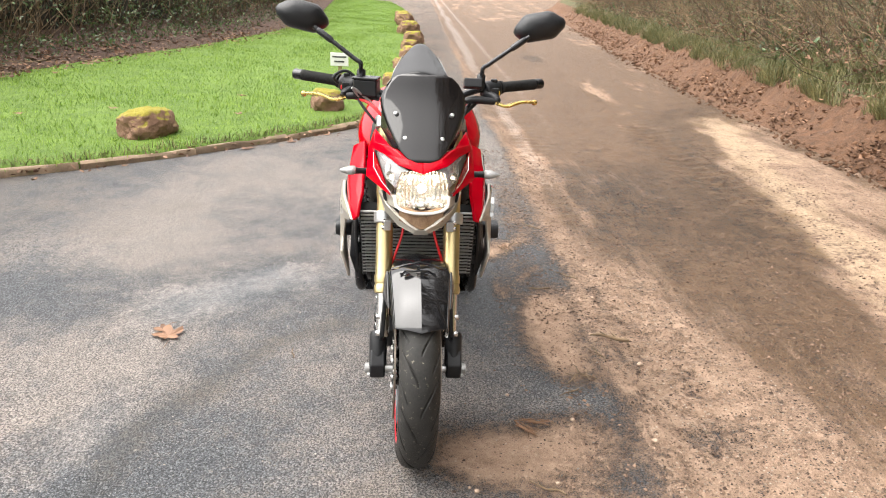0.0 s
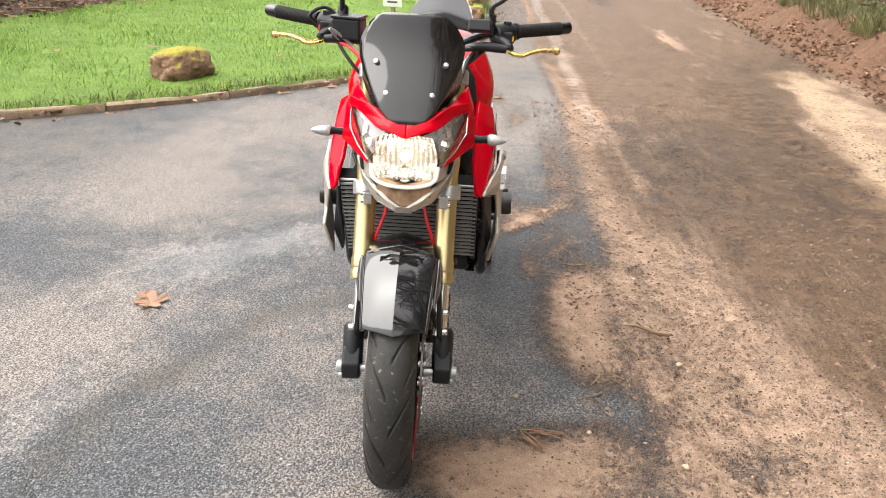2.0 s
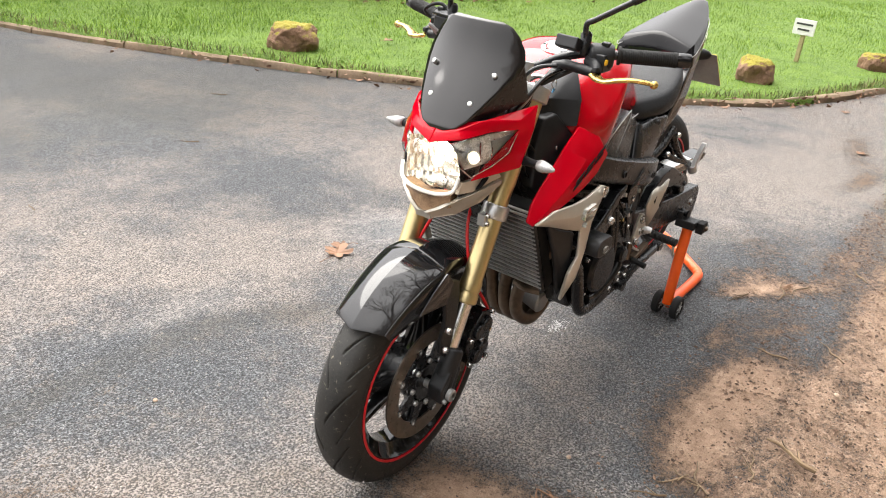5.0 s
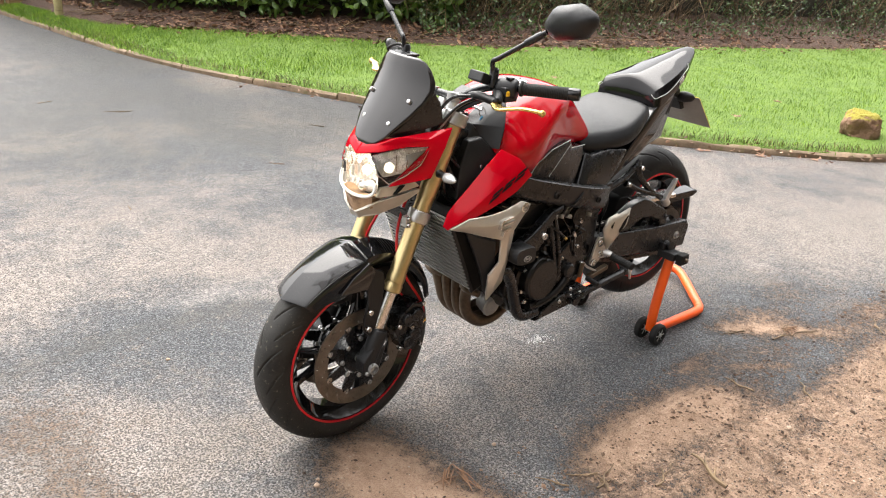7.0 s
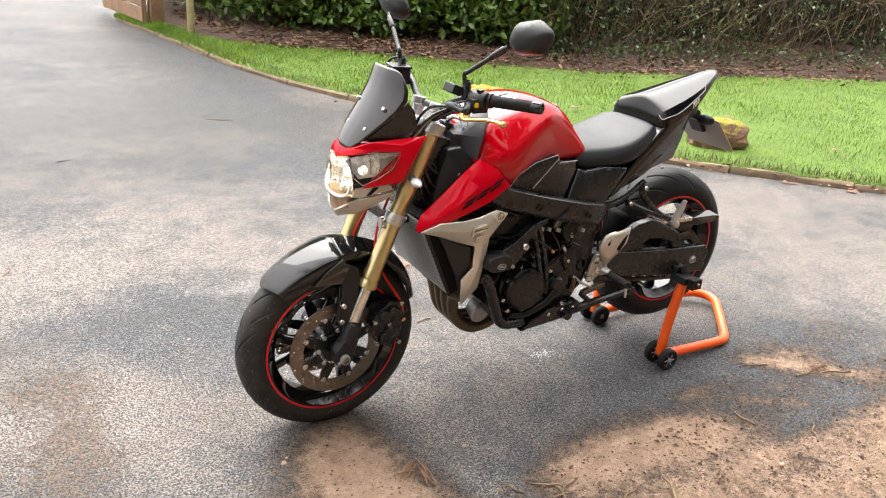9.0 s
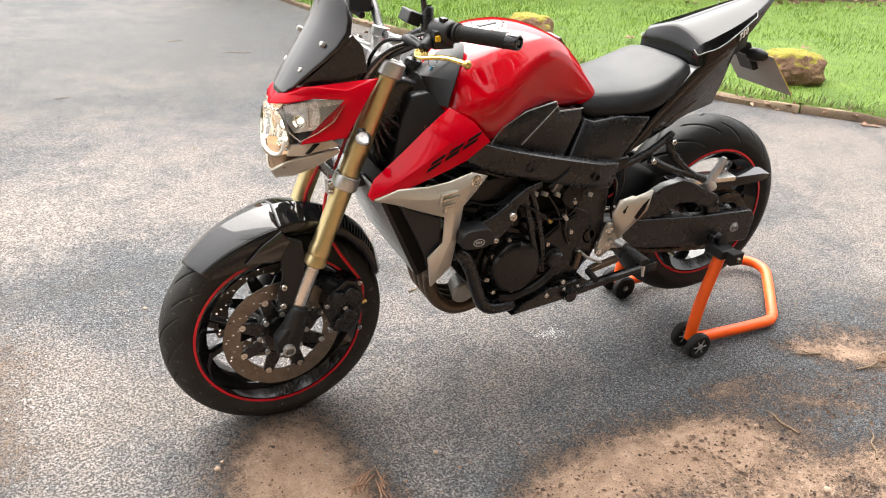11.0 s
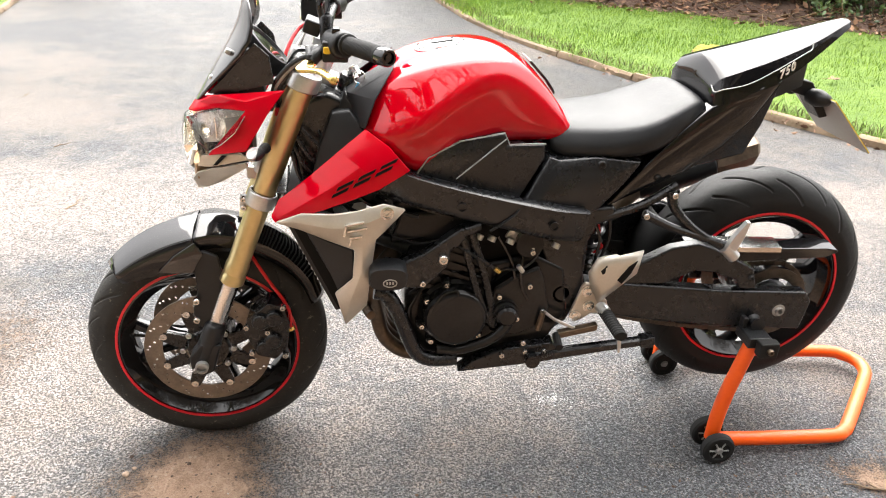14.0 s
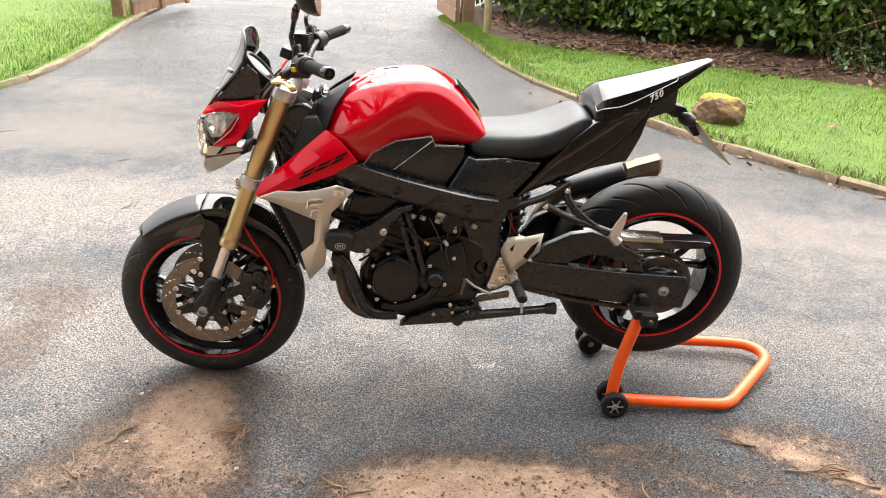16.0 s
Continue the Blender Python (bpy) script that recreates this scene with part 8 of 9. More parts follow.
        # hoses and leads in front of the engine
        upper = [(0.0055, "satin", [(0.3, -0.06, 0.93), (0.36, -0.12, 0.8), (0.47, -0.17, 0.75), (0.6, -0.18, 0.7)]), (0.0055, "plastic", [(0.31, -0.05, 0.9), (0.33, -0.1, 0.8), (0.4, -0.16, 0.74), (0.52, -0.19, 0.71)]),
                 (0.009, "satin", [(0.612, -0.19, 0.69), (0.624, -0.2, 0.657), (0.642, -0.206, 0.591), (0.664, -0.206, 0.516), (0.7, -0.2, 0.43)]), (0.009, "satin", [(0.636, -0.19, 0.69), (0.648, -0.2, 0.655), (0.67, -0.204, 0.589), (0.69, -0.204, 0.515), (0.708, -0.2, 0.425)]),
                 (0.0045, "satin", [(0.59, -0.19, 0.655), (0.639, -0.212, 0.629), (0.676, -0.212, 0.605), (0.705, -0.208, 0.581)]), (0.004, "gloss", [(0.703, -0.17, 0.533), (0.72, -0.2, 0.58), (0.763, -0.196, 0.578), (0.8, -0.19, 0.61), (0.81, -0.17, 0.66)]),
                 (0.004, "gloss", [(0.775, -0.17, 0.64), (0.763, -0.198, 0.578), (0.769, -0.2, 0.53), (0.786, -0.197, 0.495)]), (0.0035, "gloss", [(0.709, -0.17, 0.65), (0.739, -0.19, 0.6), (0.752, -0.195, 0.55)])]
        lower = [(0.003, "gloss", [(0.46, -0.19, 0.665), (0.52, -0.2, 0.65), (0.57, -0.2, 0.66)]), (0.012, "plastic", [(0.36, -0.12, 0.82), (0.42, -0.15, 0.74), (0.5, -0.17, 0.7), (0.6, -0.16, 0.68)]),
                 (0.0045, "plastic", [(0.27, -0.05, 0.88), (0.3, -0.09, 0.78), (0.36, -0.15, 0.72), (0.44, -0.17, 0.7)]), (0.0045, "gloss", [(0.29, -0.07, 0.9), (0.33, -0.12, 0.81), (0.39, -0.17, 0.75), (0.45, -0.18, 0.72)]),
                 (0.003, "redplastic", [(0.96, -0.13, 0.66), (0.965, -0.14, 0.62), (0.975, -0.13, 0.6), (0.96, -0.12, 0.58)]), (0.004, "gloss", [(0.945, -0.14, 0.67), (0.96, -0.15, 0.63), (0.955, -0.15, 0.56), (0.97, -0.14, 0.52)]),
                 (0.004, "plastic", [(0.98, -0.14, 0.69), (0.985, -0.145, 0.63), (0.97, -0.14, 0.57)])]
        for q, w, P in upper + lower:
            part("hose", tube(B(), sides(P, s), q, 8), K[w], base)
        part("cable_end", tube(B(), sides([(0.697, -0.209, 0.588), (0.71, -0.207, 0.577)], s), 0.006, 8, 0), K["lever"], base, "brass cable end")
        part("plug", tube(B(), sides([(0.755, -0.199, 0.588), (0.767, -0.199, 0.572)], s), 0.006, 8, 0), K["alloy"], base)
        part("intake_pipe", tube(B(), [(0.6, s * 0.15, 0.7), (0.68, s * 0.15, 0.7)], 0.018, 10, 0), K["plastic"], base)
        for x, y, z in ((0.735, 0.185, 0.645), (0.79, 0.185, 0.632), (0.69, 0.19, 0.655), (0.66, 0.19, 0.66), (0.845, 0.18, 0.63)):
            part("hose_clip", lathe(B(), [(0.008, -0.006), (0.01, -0.006), (0.01, 0.006), (0.008, 0.006)], (x, s * y, z), (0.4, 0.2, 0.9), 12, closed=True), K["alloy"], base)
        part("bracket", box(B(), (0.755, s * 0.17, 0.655), (0.05, 0.01, 0.04), Matrix.Rotation(0.5, 4, "Y")), K["alloy"], base, "small bare metal bracket", bevel=0.003)
    # exhaust
    ex = new("exhaust")
    ex.parent = bike
    tagged(ex, "heat-browned four-into-one exhaust with a short silencer")
    for y in (-0.135, -0.045, 0.045, 0.135):
        P = [(0.475, y, 0.605), (0.44, y, 0.56), (0.424, y * 0.75 + 0.01, 0.47), (0.43, y * 0.5 + 0.015, 0.38), (0.45, y * 0.42 + 0.01, 0.305), (0.505, y * 0.4, 0.262), (0.58, y * 0.35, 0.26), (0.66, y * 0.28, 0.29)]
        part("header_pipe", tube(B(), P, 0.0195, 14), K["header"], ex, "bronze-brown header pipe")
    part("link_pipe", tube(B(), [(0.414, -0.13, 0.42), (0.402, -0.09, 0.42), (0.414, -0.05, 0.42)], 0.012, 10), K["header"], ex)
    part("link_pipe", tube(B(), [(0.414, 0.13, 0.42), (0.402, 0.09, 0.42), (0.414, 0.05, 0.42)], 0.012, 10), K["header"], ex)
    part("collector", lathe(B(), [(0, 0), (0.05, 0), (0.058, 0.03), (0.055, 0.16), (0.035, 0.22), (0, 0.22)], (0.64, 0, 0.31), (1, 0.15, 0.02), 24), K["header"], ex)
    part("tail_pipe", tube(B(), [(0.84, 0.04, 0.315), (0.98, 0.1, 0.33), (1.05, 0.16, 0.45), (1.12, 0.18, 0.58), (1.2, 0.2, 0.64)], 0.026, 14), K["header"], ex)
    way = Vector((0.9, 0.02, 0.3)).normalized()
    part("silencer", lathe(B(), [(0, 0), (0.035, 0.0), (0.044, 0.03), (0.044, 0.22), (0.04, 0.225)], (1.17, 0.2, 0.625), way, 32), K["plastic"], ex, "black silencer sleeve")
    part("silencer_tip", loft(B(), [[Vector((1.17, 0.2, 0.625)) + way * h + Vector((0, r * math.cos(t), r * 0.9 * math.sin(t))) for t in (2 * math.pi * k / 8 for k in range(8))] for h, r in ((0.226, 0.044), (0.27, 0.05), (0.34, 0.047), (0.352, 0.036))]), K["header"], ex, "faceted bronze-brown silencer tip", smooth=20)
    part("oil_filter", lathe(B(), [(0, 0.062), (0.03, 0.062), (0.037, 0.055), (0.037, 0), (0, 0)], (0.54, -0.03, 0.33), (-0.25, -0.95, -0.1), 28), K["slat"], base, "round grey oil filter")
    part("headstock", prism(B(), [(0.255, 0.94), (0.32, 0.965), (0.4, 0.93), (0.44, 0.86), (0.42, 0.76), (0.34, 0.7), (0.26, 0.72), (0.24, 0.82)], -0.085, 0.085), K["satin"], bike, "black headstock and front frame", smooth=30, bevel=0.015)
    for r, P in ((0.005, [(0.235, -0.098, 0.9), (0.255, -0.108, 0.866), (0.281, -0.112, 0.823), (0.32, -0.112, 0.796), (0.39, -0.1, 0.77)]), (0.0042, [(0.235, -0.1, 0.87), (0.249, -0.108, 0.842), (0.27, -0.112, 0.801), (0.303, -0.112, 0.776), (0.38, -0.1, 0.75)]),
                 (0.006, [(0.23, -0.092, 0.85), (0.243, -0.104, 0.825), (0.258, -0.108, 0.772), (0.292, -0.108, 0.748), (0.37, -0.095, 0.73)]), (0.004, [(0.24, -0.096, 0.92), (0.27, -0.104, 0.88), (0.31, -0.108, 0.842), (0.36, -0.1, 0.8)])):
        part("cable", tube(B(), P, r, 8), K["satin"], bike, "black cable behind the fork")


engine()


# -- rear end --
def rear_end():
    arm = new("swingarm")
    arm.parent = bike
    tagged(arm, "black braced swingarm")
    for s in (-1, 1):
        part("arm", prism(B(), [(0.93, 0.52), (1.06, 0.505), (1.3, 0.482), (1.53, 0.472), (1.55, 0.445), (1.535, 0.36), (1.3, 0.375), (1.08, 0.405), (0.95, 0.43)], s * 0.152, s * 0.112), K["satin"], arm, smooth=30, bevel=0.007)
        part("brace", prism(B(), [(1.03, 0.5), (1.075, 0.56), (1.15, 0.6), (1.215, 0.612), (1.255, 0.6), (1.375, 0.54), (1.395, 0.478), (1.345, 0.483), (1.335, 0.508), (1.27, 0.53), (1.22, 0.535), (1.14, 0.5)], s * 0.146, s * 0.112), K["satin"], arm, smooth=30, bevel=0.006)
        part("brace_bolt", bolt(B(), (1.37, s * 0.147, 0.515), 0.008, (0, s, 0)), K["plastic"], arm)
        ax = lathe(B(), [(0.019, 0), (0.019, 0.008), (0.016, 0.01), (0.011, 0.01), (0.01, 0.018), (0.006, 0.018), (0.005, 0.01), (0, 0.01)], (1.465, s * 0.143, 0.42), (0, s, 0), 24)
        part("axle_nut", ax, K["slat"], arm)
        part("axle_washer", lathe(B(), [(0.03, 0.0), (0.03, 0.003), (0, 0.003)], (1.465, s * 0.1405, 0.42), (0, s, 0), 28), K["satin"], arm)
        part("stand_bobbin", lathe(B(), [(0.012, 0), (0.018, 0.002), (0.012, 0.01), (0.012, 0.02), (0.02, 0.03), (0, 0.032)], (1.4, s * 0.152, 0.395), (0, s, 0), 18), K["plastic"], arm)
    part("cross_piece", prism(B(), [(0.97, 0.47), (1.06, 0.485), (1.1, 0.46), (1.08, 0.42), (0.97, 0.43)], -0.112, 0.112), K["dark"], arm, smooth=30, bevel=0.01)
    part("rear_axle", lathe(B(), [(0.012, -0.15), (0.012, 0.15)], AXR, (0, 1, 0), 16), K["alloy"], arm)
    # chain side
    c = Vector((AXR.x, 0.03, AXR.z))
    dr = new("chain_drive")
    dr.parent = bike
    tagged(dr, "oily drive chain on a dark sprocket")
    n = 42
    bm = annulus(B(), 0.072, 0.1, -0.098, -0.092, c, 84)
    bm2 = B()
    for i in range(n):
        a = 2 * math.pi * i / n
        u, t = Vector((math.cos(a), 0, math.sin(a))), Vector((-math.sin(a), 0, math.cos(a)))
        loft(bm, [[c + u * 0.099 + t * w + Vector((0, y, 0)) for w, y in ((-0.005, -0.098), (0.005, -0.098), (0.005, -0.092), (-0.005, -0.092))], [c + u * 0.109 + t * w + Vector((0, y, 0)) for w, y in ((-0.002, -0.097), (0.002, -0.097), (0.002, -0.093), (-0.002, -0.093))]])
    part("sprocket", bm, K["chain"], dr, smooth=25)
    for i in range(5):
        a = 2 * math.pi * i / 5
        u, t = Vector((math.cos(a), 0, math.sin(a))), Vector((-math.sin(a), 0, math.cos(a)))
        part("sprocket_arm", loft(B(), [[c + u * r + t * w * q[0] + Vector((0, q[1], 0)) for q in ((-1, -0.097), (1, -0.097), (1, -0.088), (-1, -0.088))] for r, w in ((0.03, 0.022), (0.076, 0.013))]), K["satin"], dr, smooth=30)
    part("carrier_hub", lathe(B(), [(0, 0.0), (0.055, 0.0), (0.06, -0.02), (0.05, -0.035), (0.025, -0.04)], (c.x, -0.065, c.z), (0, 1, 0), 32), K["satin"], dr)
    f = Vector((0.86, 0.02, 0.47))
    path = []
    r1, r2 = 0.042, 0.104
    for k in range(15):
        a = math.pi / 2 + math.pi * k / 14
        path.append(f + Vector((r1 * math.cos(a), 0, r1 * math.sin(a))))
    lowa = f + Vector((0, 0, -r1))
    for k in range(1, 30):
        g = k / 30
        path.append(lowa.lerp(c + Vector((0, 0, -r2)), g) - Vector((0, 0, 0.02 * math.sin(math.pi * g))))
    for k in range(19):
        a = -math.pi / 2 + math.pi * k / 18
        path.append(c + Vector((r2 * math.cos(a), 0, r2 * math.sin(a))))
    for k in range(1, 30):
        path.append((c + Vector((0, 0, r2))).lerp(f + Vector((0, 0, r1)), k / 30))
    bm = B()
    dist = [0.0]
    for a, b in zip(path, path[1:]):
        dist.append(dist[-1] + (b - a).length)
    P = np.array([p[:] for p in path])
    for k, d in enumerate(np.arange(0, dist[-1], 0.0159)):
        p = Vector([float(np.interp(d, dist, P[:, q])) for q in range(3)])
        p2 = Vector([float(np.interp(d + 0.004, dist, P[:, q])) for q in range(3)])
        ang = math.atan2(-(p2 - p).z, (p2 - p).x)
        m = Matrix.Rotation(ang, 4, "Y")
        wdt = 0.009 if k % 2 else 0.0065
        for sy in (-1, 1):
            box(bm, p + Vector((0, -0.095 + sy * wdt, 0)), (0.0185, 0.002, 0.012), m)
        box(bm, p + Vector((0, -0.095, 0)), (0.008, 0.013, 0.008), m)
    tagged(part("chain", bm, K["chain"], dr, "oily drive chain", smooth=0), kind="stuff")
    bm = loft(B(), [[(x, -0.075, z0), (x, -0.125, z0 - 0.006), (x, -0.128, z0 - h), (x, -0.118, z0 - h), (x, -0.115, z0 - 0.016), (x, -0.075, z0 - 0.01)] for x, z0, h in ((1.2, 0.6, 0.05), (1.3, 0.594, 0.045), (1.45, 0.591, 0.035), (1.57, 0.59, 0.03), (1.6, 0.585, 0.012))])
    cg = part("chain_guard", bm, K["gloss"], bike, "gloss black chain guard", smooth=30, bevel=0.002)
    # the gloss guard's highlight line, added as a thin bright strip
    part("guard_strip", loft(B(), [[(x, -0.076, z0 + 0.0045), (x, -0.1275, z0 - 0.002), (x, -0.1295, z0 - 0.014), (x, -0.1285, z0 - 0.014), (x, -0.1265, z0 - 0.0035), (x, -0.076, z0 + 0.0025)] for x, z0 in ((1.26, 0.597), (1.36, 0.593), (1.445, 0.591))]), K["chrome"], cg, "bright strip laid on as the guard's highlight", smooth=30)
    # hugger in front of the rear tyre
    bm = B()
    prev = None
    for k in range(9):
        a = radians(146 + 4 * k)
        u = Vector((math.cos(a), 0, math.sin(a)))
        now = ring(bm, [AXR + u * r + Vector((0, y, 0)) for y, r in ((-0.1, 0.318), (-0.085, 0.333), (-0.03, 0.34), (0.03, 0.34), (0.085, 0.333), (0.1, 0.318))])
        if prev:
            skin(bm, prev, now, False)
        prev = now
    hu = part("hugger", bm, K["dark"], bike, "black inner rear mudguard", smooth=40)
    md = hu.modifiers.new("thick", "SOLIDIFY")
    md.thickness = 0.004
    for s in (-1, 1):
        rest = new("footrest")
        rest.parent = bike
        tagged(rest, "silver heel plate with a ribbed black footpeg")
        br = part("peg_bracket", prism(B(), [(0.921, 0.512), (0.93, 0.528), (0.96, 0.52), (0.972, 0.49), (0.99, 0.478), (0.997, 0.45), (0.985, 0.438), (0.955, 0.442), (0.928, 0.422), (0.905, 0.424), (0.9, 0.44)], s * 0.18, s * 0.168), K["silver"], rest, "satin silver footrest bracket", smooth=30, bevel=0.004)
        bm = B()
        top = ring(bm, [(x, s * y, z) for x, y, z in ((0.93, 0.188, 0.56), (0.948, 0.19, 0.601), (0.992, 0.19, 0.61), (1.0, 0.194, 0.607), (1.055, 0.196, 0.622), (1.046, 0.196, 0.562), (1.002, 0.194, 0.52), (0.962, 0.19, 0.478), (0.936, 0.188, 0.535))])
        mid = ring(bm, [(x, s * y, z) for x, y, z in ((0.958, 0.196, 0.552), (0.968, 0.197, 0.578), (1.0, 0.198, 0.59), (1.008, 0.2, 0.588), (1.03, 0.2, 0.596), (1.026, 0.2, 0.572), (0.998, 0.2, 0.545), (0.966, 0.197, 0.51), (0.956, 0.196, 0.54))])
        skin(bm, top, mid)
        bm.faces.new(mid)
        pl = part("heel_plate", bm, K["silver"], rest, "satin silver heel plate", smooth=25)
        md = pl.modifiers.new("thick", "SOLIDIFY")
        md.thickness, md.offset = 0.007, 0
        # slots are thin dark slabs on the plate, their inner shade in the colour
        part("plate_slot", prism(B(), [(1.042, 0.598), (1.022, 0.583), (0.998, 0.547), (1.01, 0.537), (1.03, 0.565)], s * 0.2045, s * 0.196), K["dark"], pl, smooth=0)
        part("plate_slot", prism(B(), [(0.957, 0.569), (0.97, 0.585), (0.975, 0.572), (0.962, 0.56)], s * 0.2005, s * 0.19), K["dark"], pl, smooth=0)
        for x, z in ((0.936, 0.506), (0.944, 0.464), (0.913, 0.437)):
            part("plate_bolt", lathe(B(), [(0.0145, 0), (0.0145, 0.003), (0.0105, 0.0035), (0.0105, 0.008), (0.006, 0.009), (0.0055, 0.004), (0, 0.004)], (x, s * 0.18, z), (0, s, 0), 20), K["chrome"], br)
        part("peg_mount", tube(B(), [(0.975, s * 0.172, 0.46), (0.985, s * 0.2, 0.455)], [0.016, 0.014], 12, 0), K["alloy"], rest)
        bm = B()
        rings = []
        for k in range(25):
            y = 0.188 + 0.1 * k / 24
            q = 1.0 if k % 2 else 0.86
            rings.append([(0.984 + 0.12 * (y - 0.188) + 0.017 * q * math.cos(t), s * y, 0.452 - 0.1 * (y - 0.188) + 0.0135 * q * math.sin(t)) for t in (2 * math.pi * j / 12 for j in range(12))])
        part("footpeg", loft(bm, rings), K["grip"], rest, "ribbed black rubber footpeg", smooth=30)
        part("peg_feeler", tube(B(), [(0.995, s * 0.28, 0.436), (0.998, s * 0.283, 0.395)], [0.006, 0.004], 8, 0), K["alloy"], rest)
        # pillion hanger loop
        hg = new("pillion_hanger")
        hg.parent = bike
        tagged(hg, "black pillion footrest hanger with folded silver peg")
        part("strut", tube(B(), sides([(1.055, -0.16, 0.7), (1.13, -0.172, 0.668), (1.22, -0.18, 0.64), (1.285, -0.182, 0.615)], s), [0.012, 0.01, 0.01, 0.013], 10), K["satin"], hg)
        part("strut", tube(B(), sides([(1.115, -0.155, 0.755), (1.128, -0.165, 0.715), (1.18, -0.175, 0.665), (1.25, -0.182, 0.625), (1.29, -0.182, 0.612)], s), [0.013, 0.012, 0.01, 0.01, 0.012], 10), K["satin"], hg)
        part("strut", tube(B(), sides([(0.9, -0.15, 0.67), (0.97, -0.15, 0.69), (1.055, -0.152, 0.722), (1.13, -0.148, 0.768)], s), 0.011, 10), K["satin"], hg)
        for x, z in ((1.056, 0.7), (1.117, 0.752)):
            part("hanger_bolt", bolt(B(), (x, s * 0.173, z), 0.009, (0, s, 0), 0.007), K["chrome"], hg)
        part("peg_hinge", lathe(B(), [(0, -0.02), (0.016, -0.02), (0.016, 0.02), (0, 0.02)], sides([(1.272, -0.19, 0.612)], s)[0], (0.5, 0, -0.5), 16), K["alloy"], hg)
        bm = B()
        a, b = Vector(sides([(1.268, -0.195, 0.62)], s)[0]), Vector(sides([(1.292, -0.208, 0.7)], s)[0])
        loft(bm, [[a.lerp(b, g) + Vector((w * q[0], 0.008 * q[1], 0)) for q in ((-1, -1), (1, -1), (1, 1), (-1, 1))] for g, w in ((0, 0.015), (0.5, 0.013), (0.85, 0.007), (1.0, 0.004))])
        part("pillion_peg", bm, K["alloy"], hg, "silver folded pillion peg", smooth=30, bevel=0.002)
    # gear linkage and stand on the left
    ge = new("gear_lever")
    ge.parent = bike
    tagged(ge, "alloy gear lever with a thin linkage rod")
    part("rod", tube(B(), [(0.828, -0.2, 0.463), (0.857, -0.2, 0.439), (0.91, -0.198, 0.412)], 0.0042, 8, 0), K["alloy"], ge)
    part("arm", tube(B(), [(0.818, -0.2, 0.412), (0.826, -0.202, 0.463)], 0.008, 8, 0), K["header"], ge)
    part("pedal", loft(B(), [[(x, -0.2 - 0.01 * q[0], z + 0.008 * q[1]) for q in ((-1, -1), (1, -1), (1, 1), (-1, 1))] for x, z in ((0.869, 0.397), (0.92, 0.408), (0.965, 0.418))]), K["header"], ge, smooth=30, bevel=0.002)
    part("toe_peg", tube(B(), [(0.865, -0.2, 0.395), (0.862, -0.25, 0.39)], 0.0095, 10, 0), K["grip"], ge)
    st = new("side_stand")
    st.parent = bike
    tagged(st, "black folded side stand under the engine")
    part("leg", loft(B(), [[(x, -0.19 + 0.012 * q[0], z + h * q[1]) for q in ((-1, -0.6), (-0.5, -1), (0.5, -1), (1, -0.6), (1, 0.6), (0.5, 1), (-0.5, 1), (-1, 0.6))] for x, z, h in ((0.8, 0.322, 0.016), (0.9, 0.338, 0.014), (1.0, 0.352, 0.012), (1.1, 0.365, 0.012))]), K["satin"], st, smooth=40)
    part("foot", loft(B(), [[(x, -0.19 + 0.016 * q[0], z + h * q[1]) for q in ((-1, -1), (1, -1), (1, 1), (-1, 1))] for x, z, h in ((1.085, 0.364, 0.012), (1.115, 0.367, 0.015), (1.12, 0.367, 0.015))]), K["satin"], st, smooth=30, bevel=0.003)
    part("pivot", lathe(B(), [(0.018, 0), (0.018, 0.02), (0, 0.022)], (0.81, -0.195, 0.325), (0, -1, 0), 18), K["satin"], st)
    part("return_spring", tube(B(), [(0.8 + 0.0012 * k, -0.212 + 0.006 * math.cos(k * 1.25), 0.335 + 0.00028 * k + 0.006 * math.sin(k * 1.25)) for k in range(50)], 0.0015, 5, 0), K["satin"], st)
    # shock and its spring
    bm = tube(B(), [(0.965, 0, 0.45), (0.995, 0, 0.72)], 0.022, 14, 0)
    sh = part("shock", bm, K["satin"], bike, "rear shock absorber")
    part("spring", tube(B(), [(0.967 + 0.028 * k / 110 + 0.037 * math.cos(k * 0.42), 0.037 * math.sin(k * 0.42), 0.47 + 0.22 * k / 110) for k in range(110)], 0.006, 6, 0), K["satin"], sh)


rear_end()


